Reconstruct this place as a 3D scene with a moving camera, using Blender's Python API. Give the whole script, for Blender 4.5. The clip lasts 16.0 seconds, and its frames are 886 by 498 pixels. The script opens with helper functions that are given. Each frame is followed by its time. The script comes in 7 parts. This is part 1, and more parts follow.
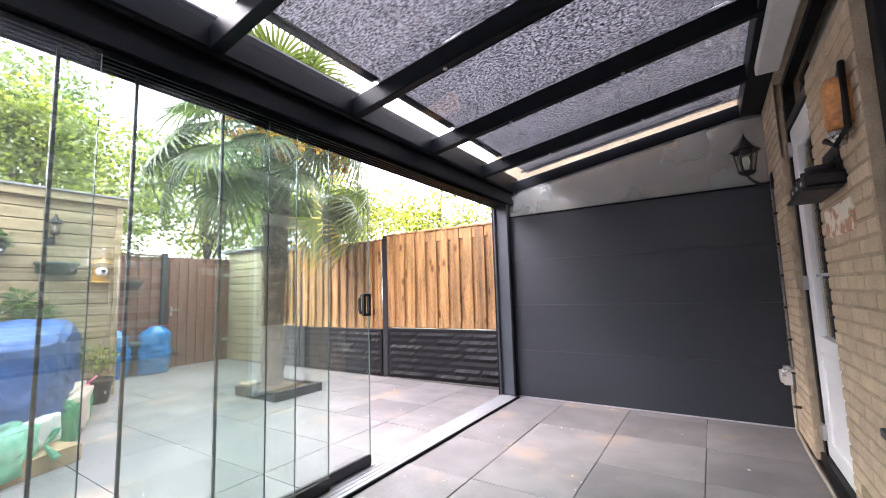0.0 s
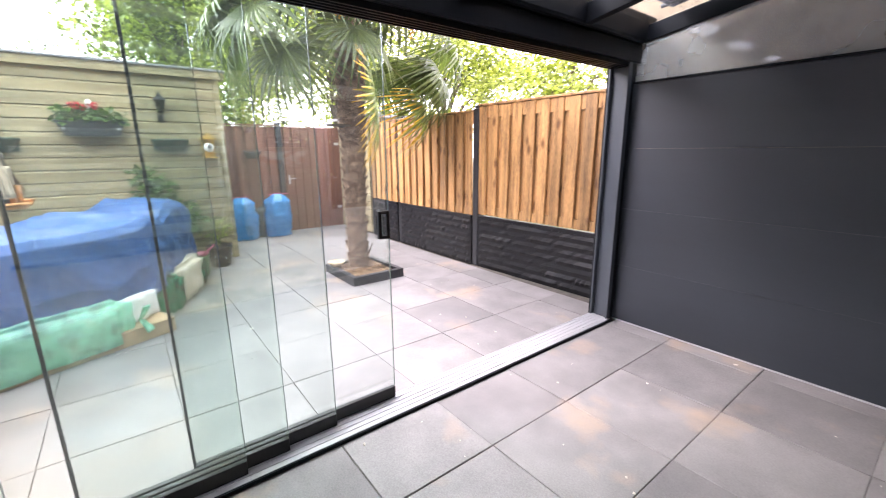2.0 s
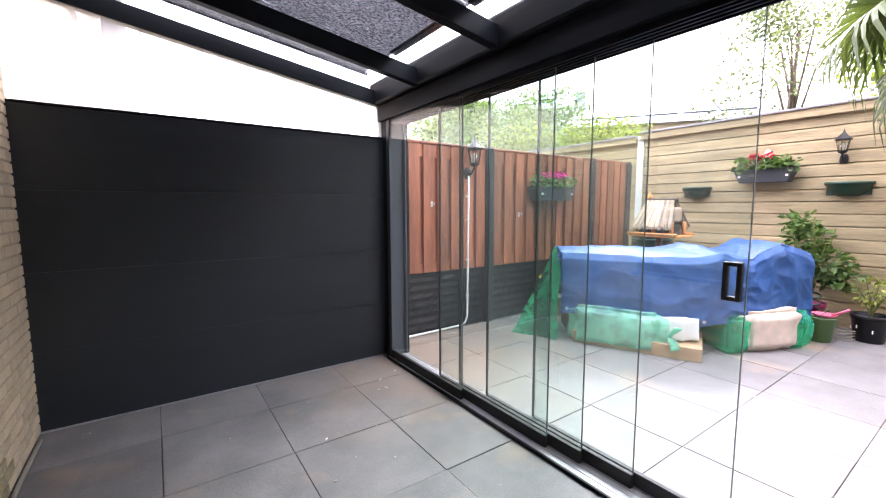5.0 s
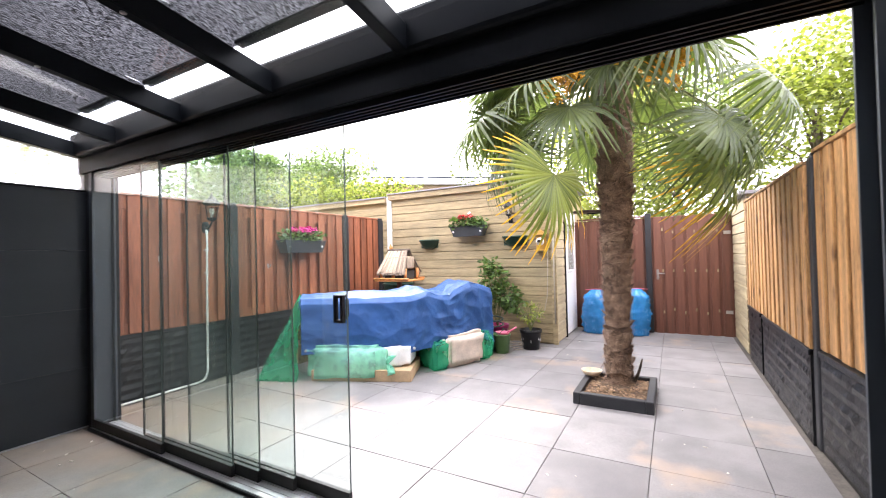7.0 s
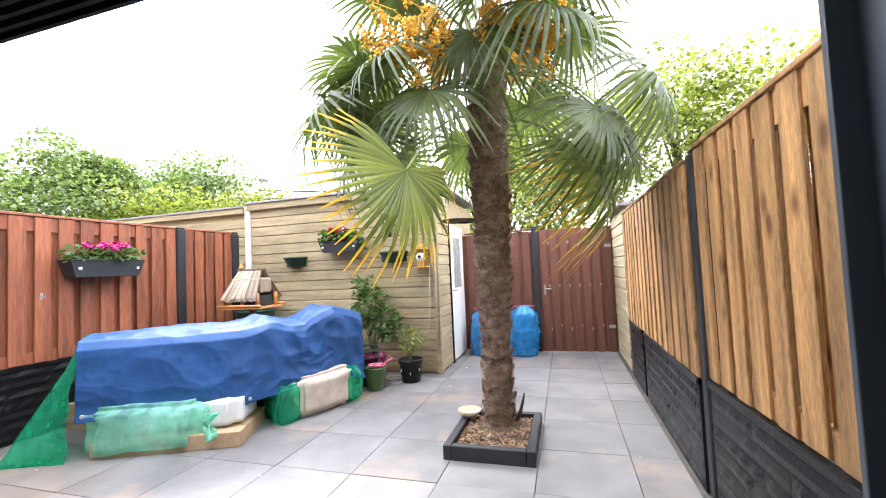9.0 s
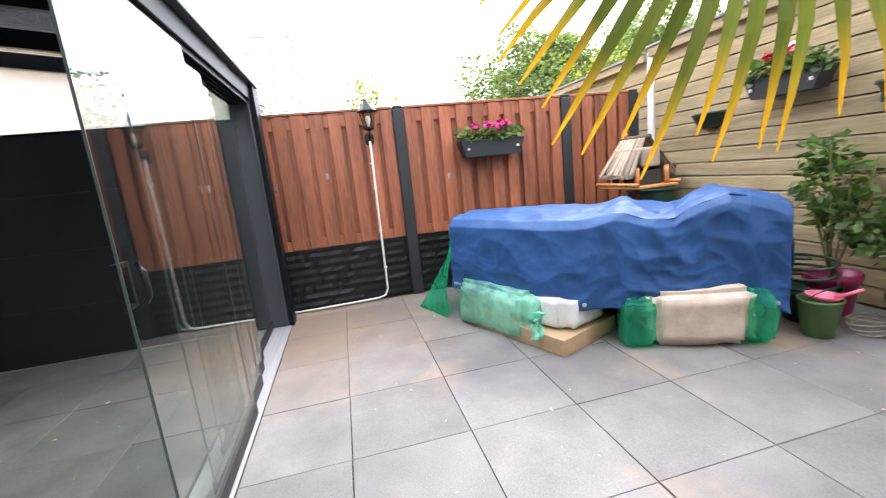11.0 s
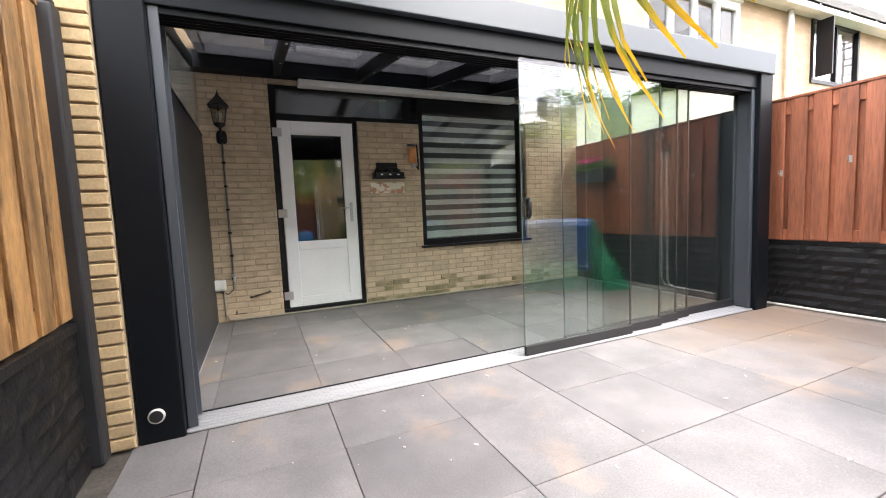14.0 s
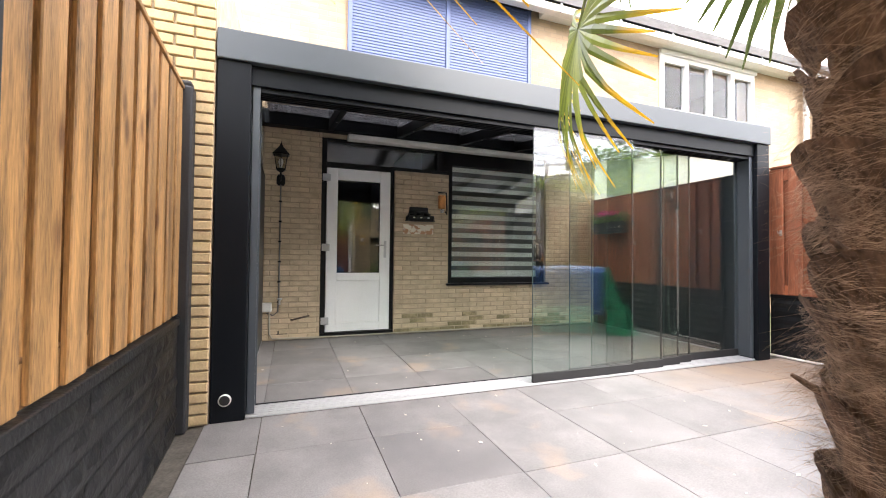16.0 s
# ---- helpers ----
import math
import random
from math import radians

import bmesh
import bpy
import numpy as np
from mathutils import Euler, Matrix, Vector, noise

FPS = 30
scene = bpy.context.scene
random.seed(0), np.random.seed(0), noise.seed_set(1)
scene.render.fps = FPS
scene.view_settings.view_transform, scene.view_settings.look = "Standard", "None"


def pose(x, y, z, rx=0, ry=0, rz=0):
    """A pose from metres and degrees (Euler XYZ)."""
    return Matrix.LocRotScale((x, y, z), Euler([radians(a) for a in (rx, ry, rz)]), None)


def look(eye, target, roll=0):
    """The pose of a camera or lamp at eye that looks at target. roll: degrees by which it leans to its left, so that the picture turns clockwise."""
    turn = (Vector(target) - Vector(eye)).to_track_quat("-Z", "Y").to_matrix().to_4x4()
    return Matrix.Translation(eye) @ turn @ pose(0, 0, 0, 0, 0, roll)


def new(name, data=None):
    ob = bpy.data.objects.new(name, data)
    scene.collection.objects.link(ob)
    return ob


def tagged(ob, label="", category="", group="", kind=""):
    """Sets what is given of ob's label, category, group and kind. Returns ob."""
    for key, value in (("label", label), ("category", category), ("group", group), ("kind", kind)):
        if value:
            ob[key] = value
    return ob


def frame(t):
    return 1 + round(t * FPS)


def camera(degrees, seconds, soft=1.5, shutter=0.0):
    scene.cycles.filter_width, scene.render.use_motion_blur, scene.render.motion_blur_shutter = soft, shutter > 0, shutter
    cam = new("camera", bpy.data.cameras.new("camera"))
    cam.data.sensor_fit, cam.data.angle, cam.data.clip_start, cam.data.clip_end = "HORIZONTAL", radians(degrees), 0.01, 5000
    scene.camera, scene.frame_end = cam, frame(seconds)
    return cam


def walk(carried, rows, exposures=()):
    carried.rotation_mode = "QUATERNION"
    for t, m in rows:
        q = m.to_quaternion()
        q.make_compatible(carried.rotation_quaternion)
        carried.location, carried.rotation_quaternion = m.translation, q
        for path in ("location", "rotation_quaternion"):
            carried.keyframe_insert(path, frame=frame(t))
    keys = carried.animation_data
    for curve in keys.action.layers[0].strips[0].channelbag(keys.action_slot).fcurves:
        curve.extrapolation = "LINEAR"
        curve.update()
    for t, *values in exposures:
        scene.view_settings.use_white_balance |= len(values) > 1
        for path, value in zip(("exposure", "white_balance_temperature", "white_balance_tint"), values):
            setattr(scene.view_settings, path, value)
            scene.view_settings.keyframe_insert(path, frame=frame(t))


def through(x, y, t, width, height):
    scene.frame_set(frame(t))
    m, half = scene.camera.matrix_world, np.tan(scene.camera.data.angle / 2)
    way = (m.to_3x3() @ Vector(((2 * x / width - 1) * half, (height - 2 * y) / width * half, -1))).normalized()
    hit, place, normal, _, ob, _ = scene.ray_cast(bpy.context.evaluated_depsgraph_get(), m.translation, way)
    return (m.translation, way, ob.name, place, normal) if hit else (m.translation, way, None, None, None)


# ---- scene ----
cam = camera(94.3, 16.0, soft=1.0, shutter=0.12)
PATH = [
    (0, (0.898, 0.756, 1.129), (-0.181, 2.427, 1.338), -1.7),
    (0.5, (0.916, 0.888, 1.37), (-0.148, 2.58, 1.439), -2.1),
    (1, (0.832, 1.114, 1.417), (-0.197, 2.826, 1.327), -1.8),
    (1.5, (0.802, 1.417, 1.403), (-0.304, 3.057, 1.105), -0.3),
    (2, (0.84, 1.752, 1.443), (-0.701, 2.938, 0.976), -0.4),
    (2.4, (0.701, 1.965, 1.387), (-1.151, 2.585, 0.957), 0.2),
    (2.5, (0.684, 2.007, 1.379), (-1.225, 2.443, 0.971), 0.3),
    (3, (0.68, 2.305, 1.361), (-1.196, 1.711, 1.004), 1.7),
    (3.4, (0.537, 2.474, 1.338), (-1.03, 1.292, 0.954), 3.4),
    (3.5, (0.548, 2.527, 1.343), (-0.94, 1.245, 0.969), 3.1),
    (3.7, (0.578, 2.632, 1.349), (-0.764, 1.188, 1.008), 2.1),
    (5.8, (0.771, 3.916, 1.345), (-0.367, 2.28, 1.176), -0.5),
    (6, (0.735, 4.012, 1.329), (-0.508, 2.451, 1.192), -0.6),
    (6.5, (0.648, 4.255, 1.344), (-0.891, 2.979, 1.302), -0.8),
    (7, (0.595, 4.386, 1.335), (-1.151, 3.411, 1.365), -1.4),
    (7.5, (0.555, 4.455, 1.324), (-1.307, 3.728, 1.383), -2.2),
    (8, (0.388, 4.486, 1.309), (-1.533, 3.936, 1.39), -2.4),
    (8.2, (0.268, 4.483, 1.307), (-1.664, 3.976, 1.405), -2.4),
    (10.3, (-1.29, 4.403, 1.387), (-2.838, 3.143, 1.26), -3.0),
    (10.5, (-1.416, 4.375, 1.371), (-2.695, 2.854, 1.142), -3.3),
    (11, (-1.758, 4.259, 1.312), (-2.19, 2.342, 0.938), -6.0),
    (11.5, (-2.133, 4.098, 1.219), (-1.787, 2.164, 0.848), -9.7),
    (12, (-2.495, 4.091, 1.126), (-1.593, 2.342, 0.768), -11.0),
    (12.5, (-2.756, 4.16, 1.056), (-1.527, 2.622, 0.699), -10.3),
    (12.8, (-2.896, 4.226, 1.044), (-1.512, 2.826, 0.692), -9.3),
    (13, (-2.99, 4.261, 1.04), (-1.487, 2.978, 0.734), -8.1),
    (13.5, (-3.246, 4.37, 1.046), (-1.524, 3.378, 0.822), -5.3),
    (14, (-3.454, 4.516, 1.054), (-1.633, 3.709, 0.879), -2.4),
    (14.5, (-3.612, 4.519, 1.013), (-1.75, 3.802, 0.886), -0.4),
    (15, (-3.721, 4.518, 0.992), (-1.859, 3.789, 0.955), 0.7),
    (15.5, (-3.781, 4.603, 0.948), (-1.921, 3.866, 0.957), 1.0),
    (16, (-3.917, 4.682, 1.004), (-2.043, 3.985, 1.047), 0.6),
]
walk(cam, [(t, look(eye, target, roll)) for t, eye, target, roll in PATH],
     exposures=[(0, 3.53, 6400, 23), (1.5, 3.52, 6430, 23), (2.5, 3.46, 6500, 24), (3.5, 3.45, 6150, 25), (7, 3.12, 6450, 16), (8.2, 3.12, 6400, 13), (10.3, 2.6, 5700, 9), (11.2, 2.7, 6450, 11), (12.5, 2.9, 6500, 11), (14, 3.07, 6650, 12), (16, 3.05, 6700, 12)])

# ---- world, sun, exposure ----
world = bpy.data.worlds.new("overcast_sky")
scene.world = world
world.use_nodes = True
wn, wl = world.node_tree.nodes, world.node_tree.links
bg = wn["Background"]
sky = wn.new("ShaderNodeTexSky")
sky.sky_type = "NISHITA"
sky.sun_disc = False
sky.sun_elevation, sky.sun_rotation = radians(41), radians(235)
grey = wn.new("ShaderNodeVectorMath")
grey.operation = "SCALE"
grey.inputs["Scale"].default_value = 0.1
wl.new(sky.outputs["Color"], grey.inputs[0])
coord = wn.new("ShaderNodeTexCoord")
cloud = wn.new("ShaderNodeTexNoise")
cloud.inputs["Scale"].default_value, cloud.inputs["Detail"].default_value = 2.2, 5.0
wl.new(coord.outputs["Generated"], cloud.inputs["Vector"])
ramp = wn.new("ShaderNodeValToRGB")
ramp.color_ramp.elements[0].position, ramp.color_ramp.elements[0].color = 0.34, (0.84, 0.85, 0.93, 1)
ramp.color_ramp.elements[1].position, ramp.color_ramp.elements[1].color = 0.66, (1.0, 0.97, 0.985, 1)
wl.new(cloud.outputs["Fac"], ramp.inputs["Fac"])
veil = wn.new("ShaderNodeMixRGB")
veil.inputs["Fac"].default_value = 0.88
wl.new(grey.outputs[0], veil.inputs[1])
wl.new(ramp.outputs["Color"], veil.inputs[2])
wl.new(veil.outputs["Color"], bg.inputs["Color"])
bg.inputs["Strength"].default_value = 1.15
sun = new("sun", bpy.data.lights.new("sun", "SUN"))
sun.data.energy, sun.data.angle, sun.data.color = 0.7, radians(25), (1.0, 0.97, 0.92)
sun.matrix_world = look((0, 0, 20), (9.4, 6.6, 10.0))


# ---- materials ----
def lerp3(c, f):
    return tuple(min(1.0, v * f) for v in c) + (1.0,)


def mat(name, col, rough=0.6, metal=0.0, var=0.15, scale=5.0, fine=70.0, bump=0.15, rand=0.0, stretch=(1, 1, 1), stain=None, stain_scale=1.3,
        stain_at=(0.55, 0.72), stain2=None, spill=None, knots=False, island=False, spec=0.5, distance=0.004):
    """A surface with colour varied at two scales, fine relief and optional stains, grain and knots."""
    m = bpy.data.materials.new(name)
    m.use_nodes = True
    nodes, links = m.node_tree.nodes, m.node_tree.links
    bsdf = nodes["Principled BSDF"]
    geo = nodes.new("ShaderNodeNewGeometry")
    info = nodes.new("ShaderNodeObjectInfo")
    luck = geo.outputs["Random Per Island"] if island else info.outputs["Random"]
    shift = nodes.new("ShaderNodeVectorMath")
    shift.operation = "MULTIPLY_ADD"
    wide = nodes.new("ShaderNodeCombineXYZ")
    for k in range(3):
        links.new(luck, wide.inputs[k])
    links.new(wide.outputs[0], shift.inputs[0])
    shift.inputs[1].default_value = (37, 23, 51) if (rand or knots) else (0, 0, 0)
    links.new(geo.outputs["Position"], shift.inputs[2])
    mp = nodes.new("ShaderNodeMapping")
    mp.inputs["Scale"].default_value = stretch
    links.new(shift.outputs[0], mp.inputs["Vector"])
    big, small = nodes.new("ShaderNodeTexNoise"), nodes.new("ShaderNodeTexNoise")
    big.inputs["Scale"].default_value, big.inputs["Detail"].default_value = scale, 5
    small.inputs["Scale"].default_value, small.inputs["Detail"].default_value = fine, 4
    links.new(mp.outputs[0], big.inputs["Vector"])
    links.new(mp.outputs[0], small.inputs["Vector"])
    both = nodes.new("ShaderNodeMath")
    both.operation = "MULTIPLY_ADD"
    both.inputs[1].default_value = 0.45
    links.new(small.outputs["Fac"], both.inputs[0])
    half = nodes.new("ShaderNodeMath")
    half.operation = "MULTIPLY"
    half.inputs[1].default_value = 0.55
    links.new(big.outputs["Fac"], half.inputs[0])
    links.new(half.outputs[0], both.inputs[2])
    ramp2 = nodes.new("ShaderNodeValToRGB")
    ramp2.color_ramp.elements[0].position, ramp2.color_ramp.elements[0].color = 0.33, lerp3(col, 1 - 1.6 * var)
    ramp2.color_ramp.elements[1].position, ramp2.color_ramp.elements[1].color = 0.67, lerp3(col, 1 + 1.4 * var)
    links.new(both.outputs[0], ramp2.inputs["Fac"])
    out = ramp2.outputs["Color"]
    if knots:
        vor = nodes.new("ShaderNodeTexVoronoi")
        vor.inputs["Scale"].default_value = 1.0
        mk = nodes.new("ShaderNodeMapping")
        mk.inputs["Scale"].default_value = tuple(7.0 if s > 3 else 3.2 for s in stretch)
        links.new(shift.outputs[0], mk.inputs["Vector"])
        links.new(mk.outputs[0], vor.inputs["Vector"])
        kr = nodes.new("ShaderNodeValToRGB")
        kr.color_ramp.elements[0].position, kr.color_ramp.elements[0].color = 0.09, (1, 1, 1, 1)
        kr.color_ramp.elements[1].position, kr.color_ramp.elements[1].color = 0.24, (0, 0, 0, 1)
        links.new(vor.outputs["Distance"], kr.inputs["Fac"])
        km = nodes.new("ShaderNodeMixRGB")
        km.blend_type = "MULTIPLY"
        links.new(kr.outputs["Color"], km.inputs["Fac"])
        links.new(out, km.inputs[1])
        km.inputs[2].default_value = (0.35, 0.28, 0.22, 1)
        out = km.outputs["Color"]
    if stain:
        sn = nodes.new("ShaderNodeTexNoise")
        sn.inputs["Scale"].default_value, sn.inputs["Detail"].default_value = stain_scale, 6
        links.new(geo.outputs["Position"], sn.inputs["Vector"])
        sr = nodes.new("ShaderNodeValToRGB")
        sr.color_ramp.elements[0].position, sr.color_ramp.elements[0].color = stain_at[0], (0, 0, 0, 1)
        sr.color_ramp.elements[1].position, sr.color_ramp.elements[1].color = stain_at[1], (0.8, 0.8, 0.8, 1)
        links.new(sn.outputs["Fac"], sr.inputs["Fac"])
        sm = nodes.new("ShaderNodeMixRGB")
        links.new(sr.outputs["Color"], sm.inputs["Fac"])
        links.new(out, sm.inputs[1])
        sm.inputs[2].default_value = (*stain, 1)
        out = sm.outputs["Color"]
    if stain2:
        s2 = nodes.new("ShaderNodeTexNoise")
        s2.inputs["Scale"].default_value, s2.inputs["Detail"].default_value, s2.inputs["Roughness"].default_value = 0.9, 8, 0.65
        links.new(geo.outputs["Position"], s2.inputs["Vector"])
        r2 = nodes.new("ShaderNodeMapRange")
        r2.inputs["From Min"].default_value, r2.inputs["From Max"].default_value = 0.50, 0.70
        r2.inputs["To Max"].default_value = 0.6
        links.new(s2.outputs["Fac"], r2.inputs["Value"])
        m2 = nodes.new("ShaderNodeMixRGB")
        links.new(r2.outputs[0], m2.inputs["Fac"])
        links.new(out, m2.inputs[1])
        m2.inputs[2].default_value = (*stain2, 1)
        out = m2.outputs["Color"]
    if spill:
        centre, reach, tone_ = spill
        away, sn3, fade = nodes.new("ShaderNodeVectorMath"), nodes.new("ShaderNodeTexNoise"), nodes.new("ShaderNodeMapRange")
        away.operation = "DISTANCE"
        links.new(geo.outputs["Position"], away.inputs[0])
        away.inputs[1].default_value = centre
        sn3.inputs["Scale"].default_value, sn3.inputs["Detail"].default_value = 2.4, 7
        links.new(geo.outputs["Position"], sn3.inputs["Vector"])
        wob = nodes.new("ShaderNodeMath")
        wob.operation = "MULTIPLY_ADD"
        wob.inputs[1].default_value = reach * 1.6
        links.new(sn3.outputs["Fac"], wob.inputs[0])
        links.new(away.outputs["Value"], wob.inputs[2])
        fade.inputs["From Min"].default_value, fade.inputs["From Max"].default_value = reach * 2.0, reach * 0.9
        fade.inputs["To Min"].default_value, fade.inputs["To Max"].default_value = 0.0, 0.62
        links.new(wob.outputs[0], fade.inputs["Value"])
        m3 = nodes.new("ShaderNodeMixRGB")
        links.new(fade.outputs[0], m3.inputs["Fac"])
        links.new(out, m3.inputs[1])
        m3.inputs[2].default_value = (*tone_, 1)
        out = m3.outputs["Color"]
    if rand:
        span = nodes.new("ShaderNodeMapRange")
        span.inputs["To Min"].default_value, span.inputs["To Max"].default_value = 1 - rand, 1 + rand
        links.new(luck, span.inputs["Value"])
        tone = nodes.new("ShaderNodeVectorMath")
        tone.operation = "SCALE"
        links.new(out, tone.inputs[0])
        links.new(span.outputs[0], tone.inputs["Scale"])
        out = tone.outputs[0]
    links.new(out, bsdf.inputs["Base Color"])
    rr = nodes.new("ShaderNodeMapRange")
    rr.inputs["To Min"].default_value, rr.inputs["To Max"].default_value = max(0.03, rough - 0.1), min(1.0, rough + 0.1)
    links.new(both.outputs[0], rr.inputs["Value"])
    links.new(rr.outputs[0], bsdf.inputs["Roughness"])
    bsdf.inputs["Metallic"].default_value = metal
    bsdf.inputs["Specular IOR Level"].default_value = spec
    if bump:
        b = nodes.new("ShaderNodeBump")
        b.inputs["Strength"].default_value, b.inputs["Distance"].default_value = bump, distance
        links.new(both.outputs[0], b.inputs["Height"])
        links.new(b.outputs[0], bsdf.inputs["Normal"])
    return m


def pane_mat(name, tint, ior=1.5, haze=0.0, milky=False):
    """Clear sheet glass: see-through, mirrored by its angle."""
    m = bpy.data.materials.new(name)
    m.use_nodes = True
    nodes, links = m.node_tree.nodes, m.node_tree.links
    nodes.remove(nodes["Principled BSDF"])
    clear, gloss, mixed = nodes.new("ShaderNodeBsdfTransparent"), nodes.new("ShaderNodeBsdfGlossy"), nodes.new("ShaderNodeMixShader")
    clear.inputs["Color"].default_value = (*tint, 1)
    gloss.inputs["Roughness"].default_value = 0.0
    gloss.inputs["Color"].default_value = (1, 1, 1, 1)
    face, power, span = nodes.new("ShaderNodeLayerWeight"), nodes.new("ShaderNodeMath"), nodes.new("ShaderNodeMapRange")
    power.operation, power.inputs[1].default_value = "POWER", 5.0
    links.new(face.outputs["Facing"], power.inputs[0])
    span.inputs["To Min"].default_value = ((ior - 1) / (ior + 1)) ** 2
    links.new(power.outputs[0], span.inputs["Value"])
    links.new(span.outputs[0], mixed.inputs[0])
    links.new(clear.outputs[0], mixed.inputs[1])
    links.new(gloss.outputs[0], mixed.inputs[2])
    last = mixed
    # pale film: milky sheet on the wedge, painted sky haze on the sliding panes
    if haze:
        film, veil_ = nodes.new("ShaderNodeBsdfDiffuse" if milky else "ShaderNodeBsdfTranslucent"), nodes.new("ShaderNodeMixShader")
        film.inputs["Color"].default_value = (0.85, 0.9, 0.88, 1)
        tex, span2, gp = nodes.new("ShaderNodeTexNoise"), nodes.new("ShaderNodeMapRange"), nodes.new("ShaderNodeNewGeometry")
        tex.inputs["Scale"].default_value, tex.inputs["Detail"].default_value = 1.6, 6
        links.new(gp.outputs["Position"], tex.inputs["Vector"])
        span2.inputs["From Min"].default_value, span2.inputs["From Max"].default_value = 0.3, 0.7
        span2.inputs["To Min"].default_value, span2.inputs["To Max"].default_value = haze * (0.85 if milky else 0.5), haze * (1.15 if milky else 1.5)
        links.new(tex.outputs["Fac"], span2.inputs["Value"])
        links.new(span2.outputs[0], veil_.inputs[0])
        links.new(mixed.outputs[0], veil_.inputs[1])
        links.new(film.outputs[0], veil_.inputs[2])
        last = veil_
    links.new(last.outputs[0], nodes["Material Output"].inputs["Surface"])
    return m


def sheet_mat(name, col, through, weight=0.5, rough=0.5, hole=0.0, scale=60.0, vary=False, least=0.0, stretch=(1, 1, 1)):
    """Thin film or cloth that lets some light through; hole: how much of it is open weave."""
    m = bpy.data.materials.new(name)
    m.use_nodes = True
    nodes, links = m.node_tree.nodes, m.node_tree.links
    bsdf = nodes["Principled BSDF"]
    bsdf.inputs["Roughness"].default_value = rough
    geo = nodes.new("ShaderNodeNewGeometry")
    n = nodes.new("ShaderNodeTexNoise")
    n.inputs["Scale"].default_value, n.inputs["Detail"].default_value = scale, 3
    drawn = nodes.new("ShaderNodeMapping")
    drawn.inputs["Scale"].default_value = stretch
    links.new(geo.outputs["Position"], drawn.inputs["Vector"])
    links.new(drawn.outputs[0], n.inputs["Vector"])
    r = nodes.new("ShaderNodeValToRGB")
    r.color_ramp.elements[0].position, r.color_ramp.elements[0].color = 0.35, lerp3(col, 0.6)
    r.color_ramp.elements[1].position, r.color_ramp.elements[1].color = 0.65, lerp3(col, 1.3)
    links.new(n.outputs["Fac"], r.inputs["Fac"])
    links.new(r.outputs["Color"], bsdf.inputs["Base Color"])
    tl = nodes.new("ShaderNodeBsdfTranslucent")
    tl.inputs["Color"].default_value = (*through, 1)
    if vary:
        rv = nodes.new("ShaderNodeValToRGB")
        rv.color_ramp.elements[0].position, rv.color_ramp.elements[0].color = 0.42, lerp3(through, 0.25)
        rv.color_ramp.elements[1].position, rv.color_ramp.elements[1].color = 0.60, lerp3(through, 2.2)
        links.new(n.outputs["Fac"], rv.inputs["Fac"])
        links.new(rv.outputs["Color"], tl.inputs["Color"])
    mx = nodes.new("ShaderNodeMixShader")
    mx.inputs[0].default_value = weight
    links.new(bsdf.outputs[0], mx.inputs[1])
    links.new(tl.outputs[0], mx.inputs[2])
    last = mx
    if hole:
        tr = nodes.new("ShaderNodeBsdfTransparent")
        tr.inputs["Color"].default_value = (*[min(1, 0.4 + c) for c in through], 1)
        hr = nodes.new("ShaderNodeMapRange")
        hr.inputs["From Min"].default_value, hr.inputs["From Max"].default_value = 0.42, 0.62
        hr.inputs["To Min"].default_value, hr.inputs["To Max"].default_value = least, hole
        links.new(n.outputs["Fac"], hr.inputs["Value"])
        m2 = nodes.new("ShaderNodeMixShader")
        links.new(hr.outputs[0], m2.inputs[0])
        links.new(mx.outputs[0], m2.inputs[1])
        links.new(tr.outputs[0], m2.inputs[2])
        last = m2
    links.new(last.outputs[0], nodes["Material Output"].inputs["Surface"])
    return m


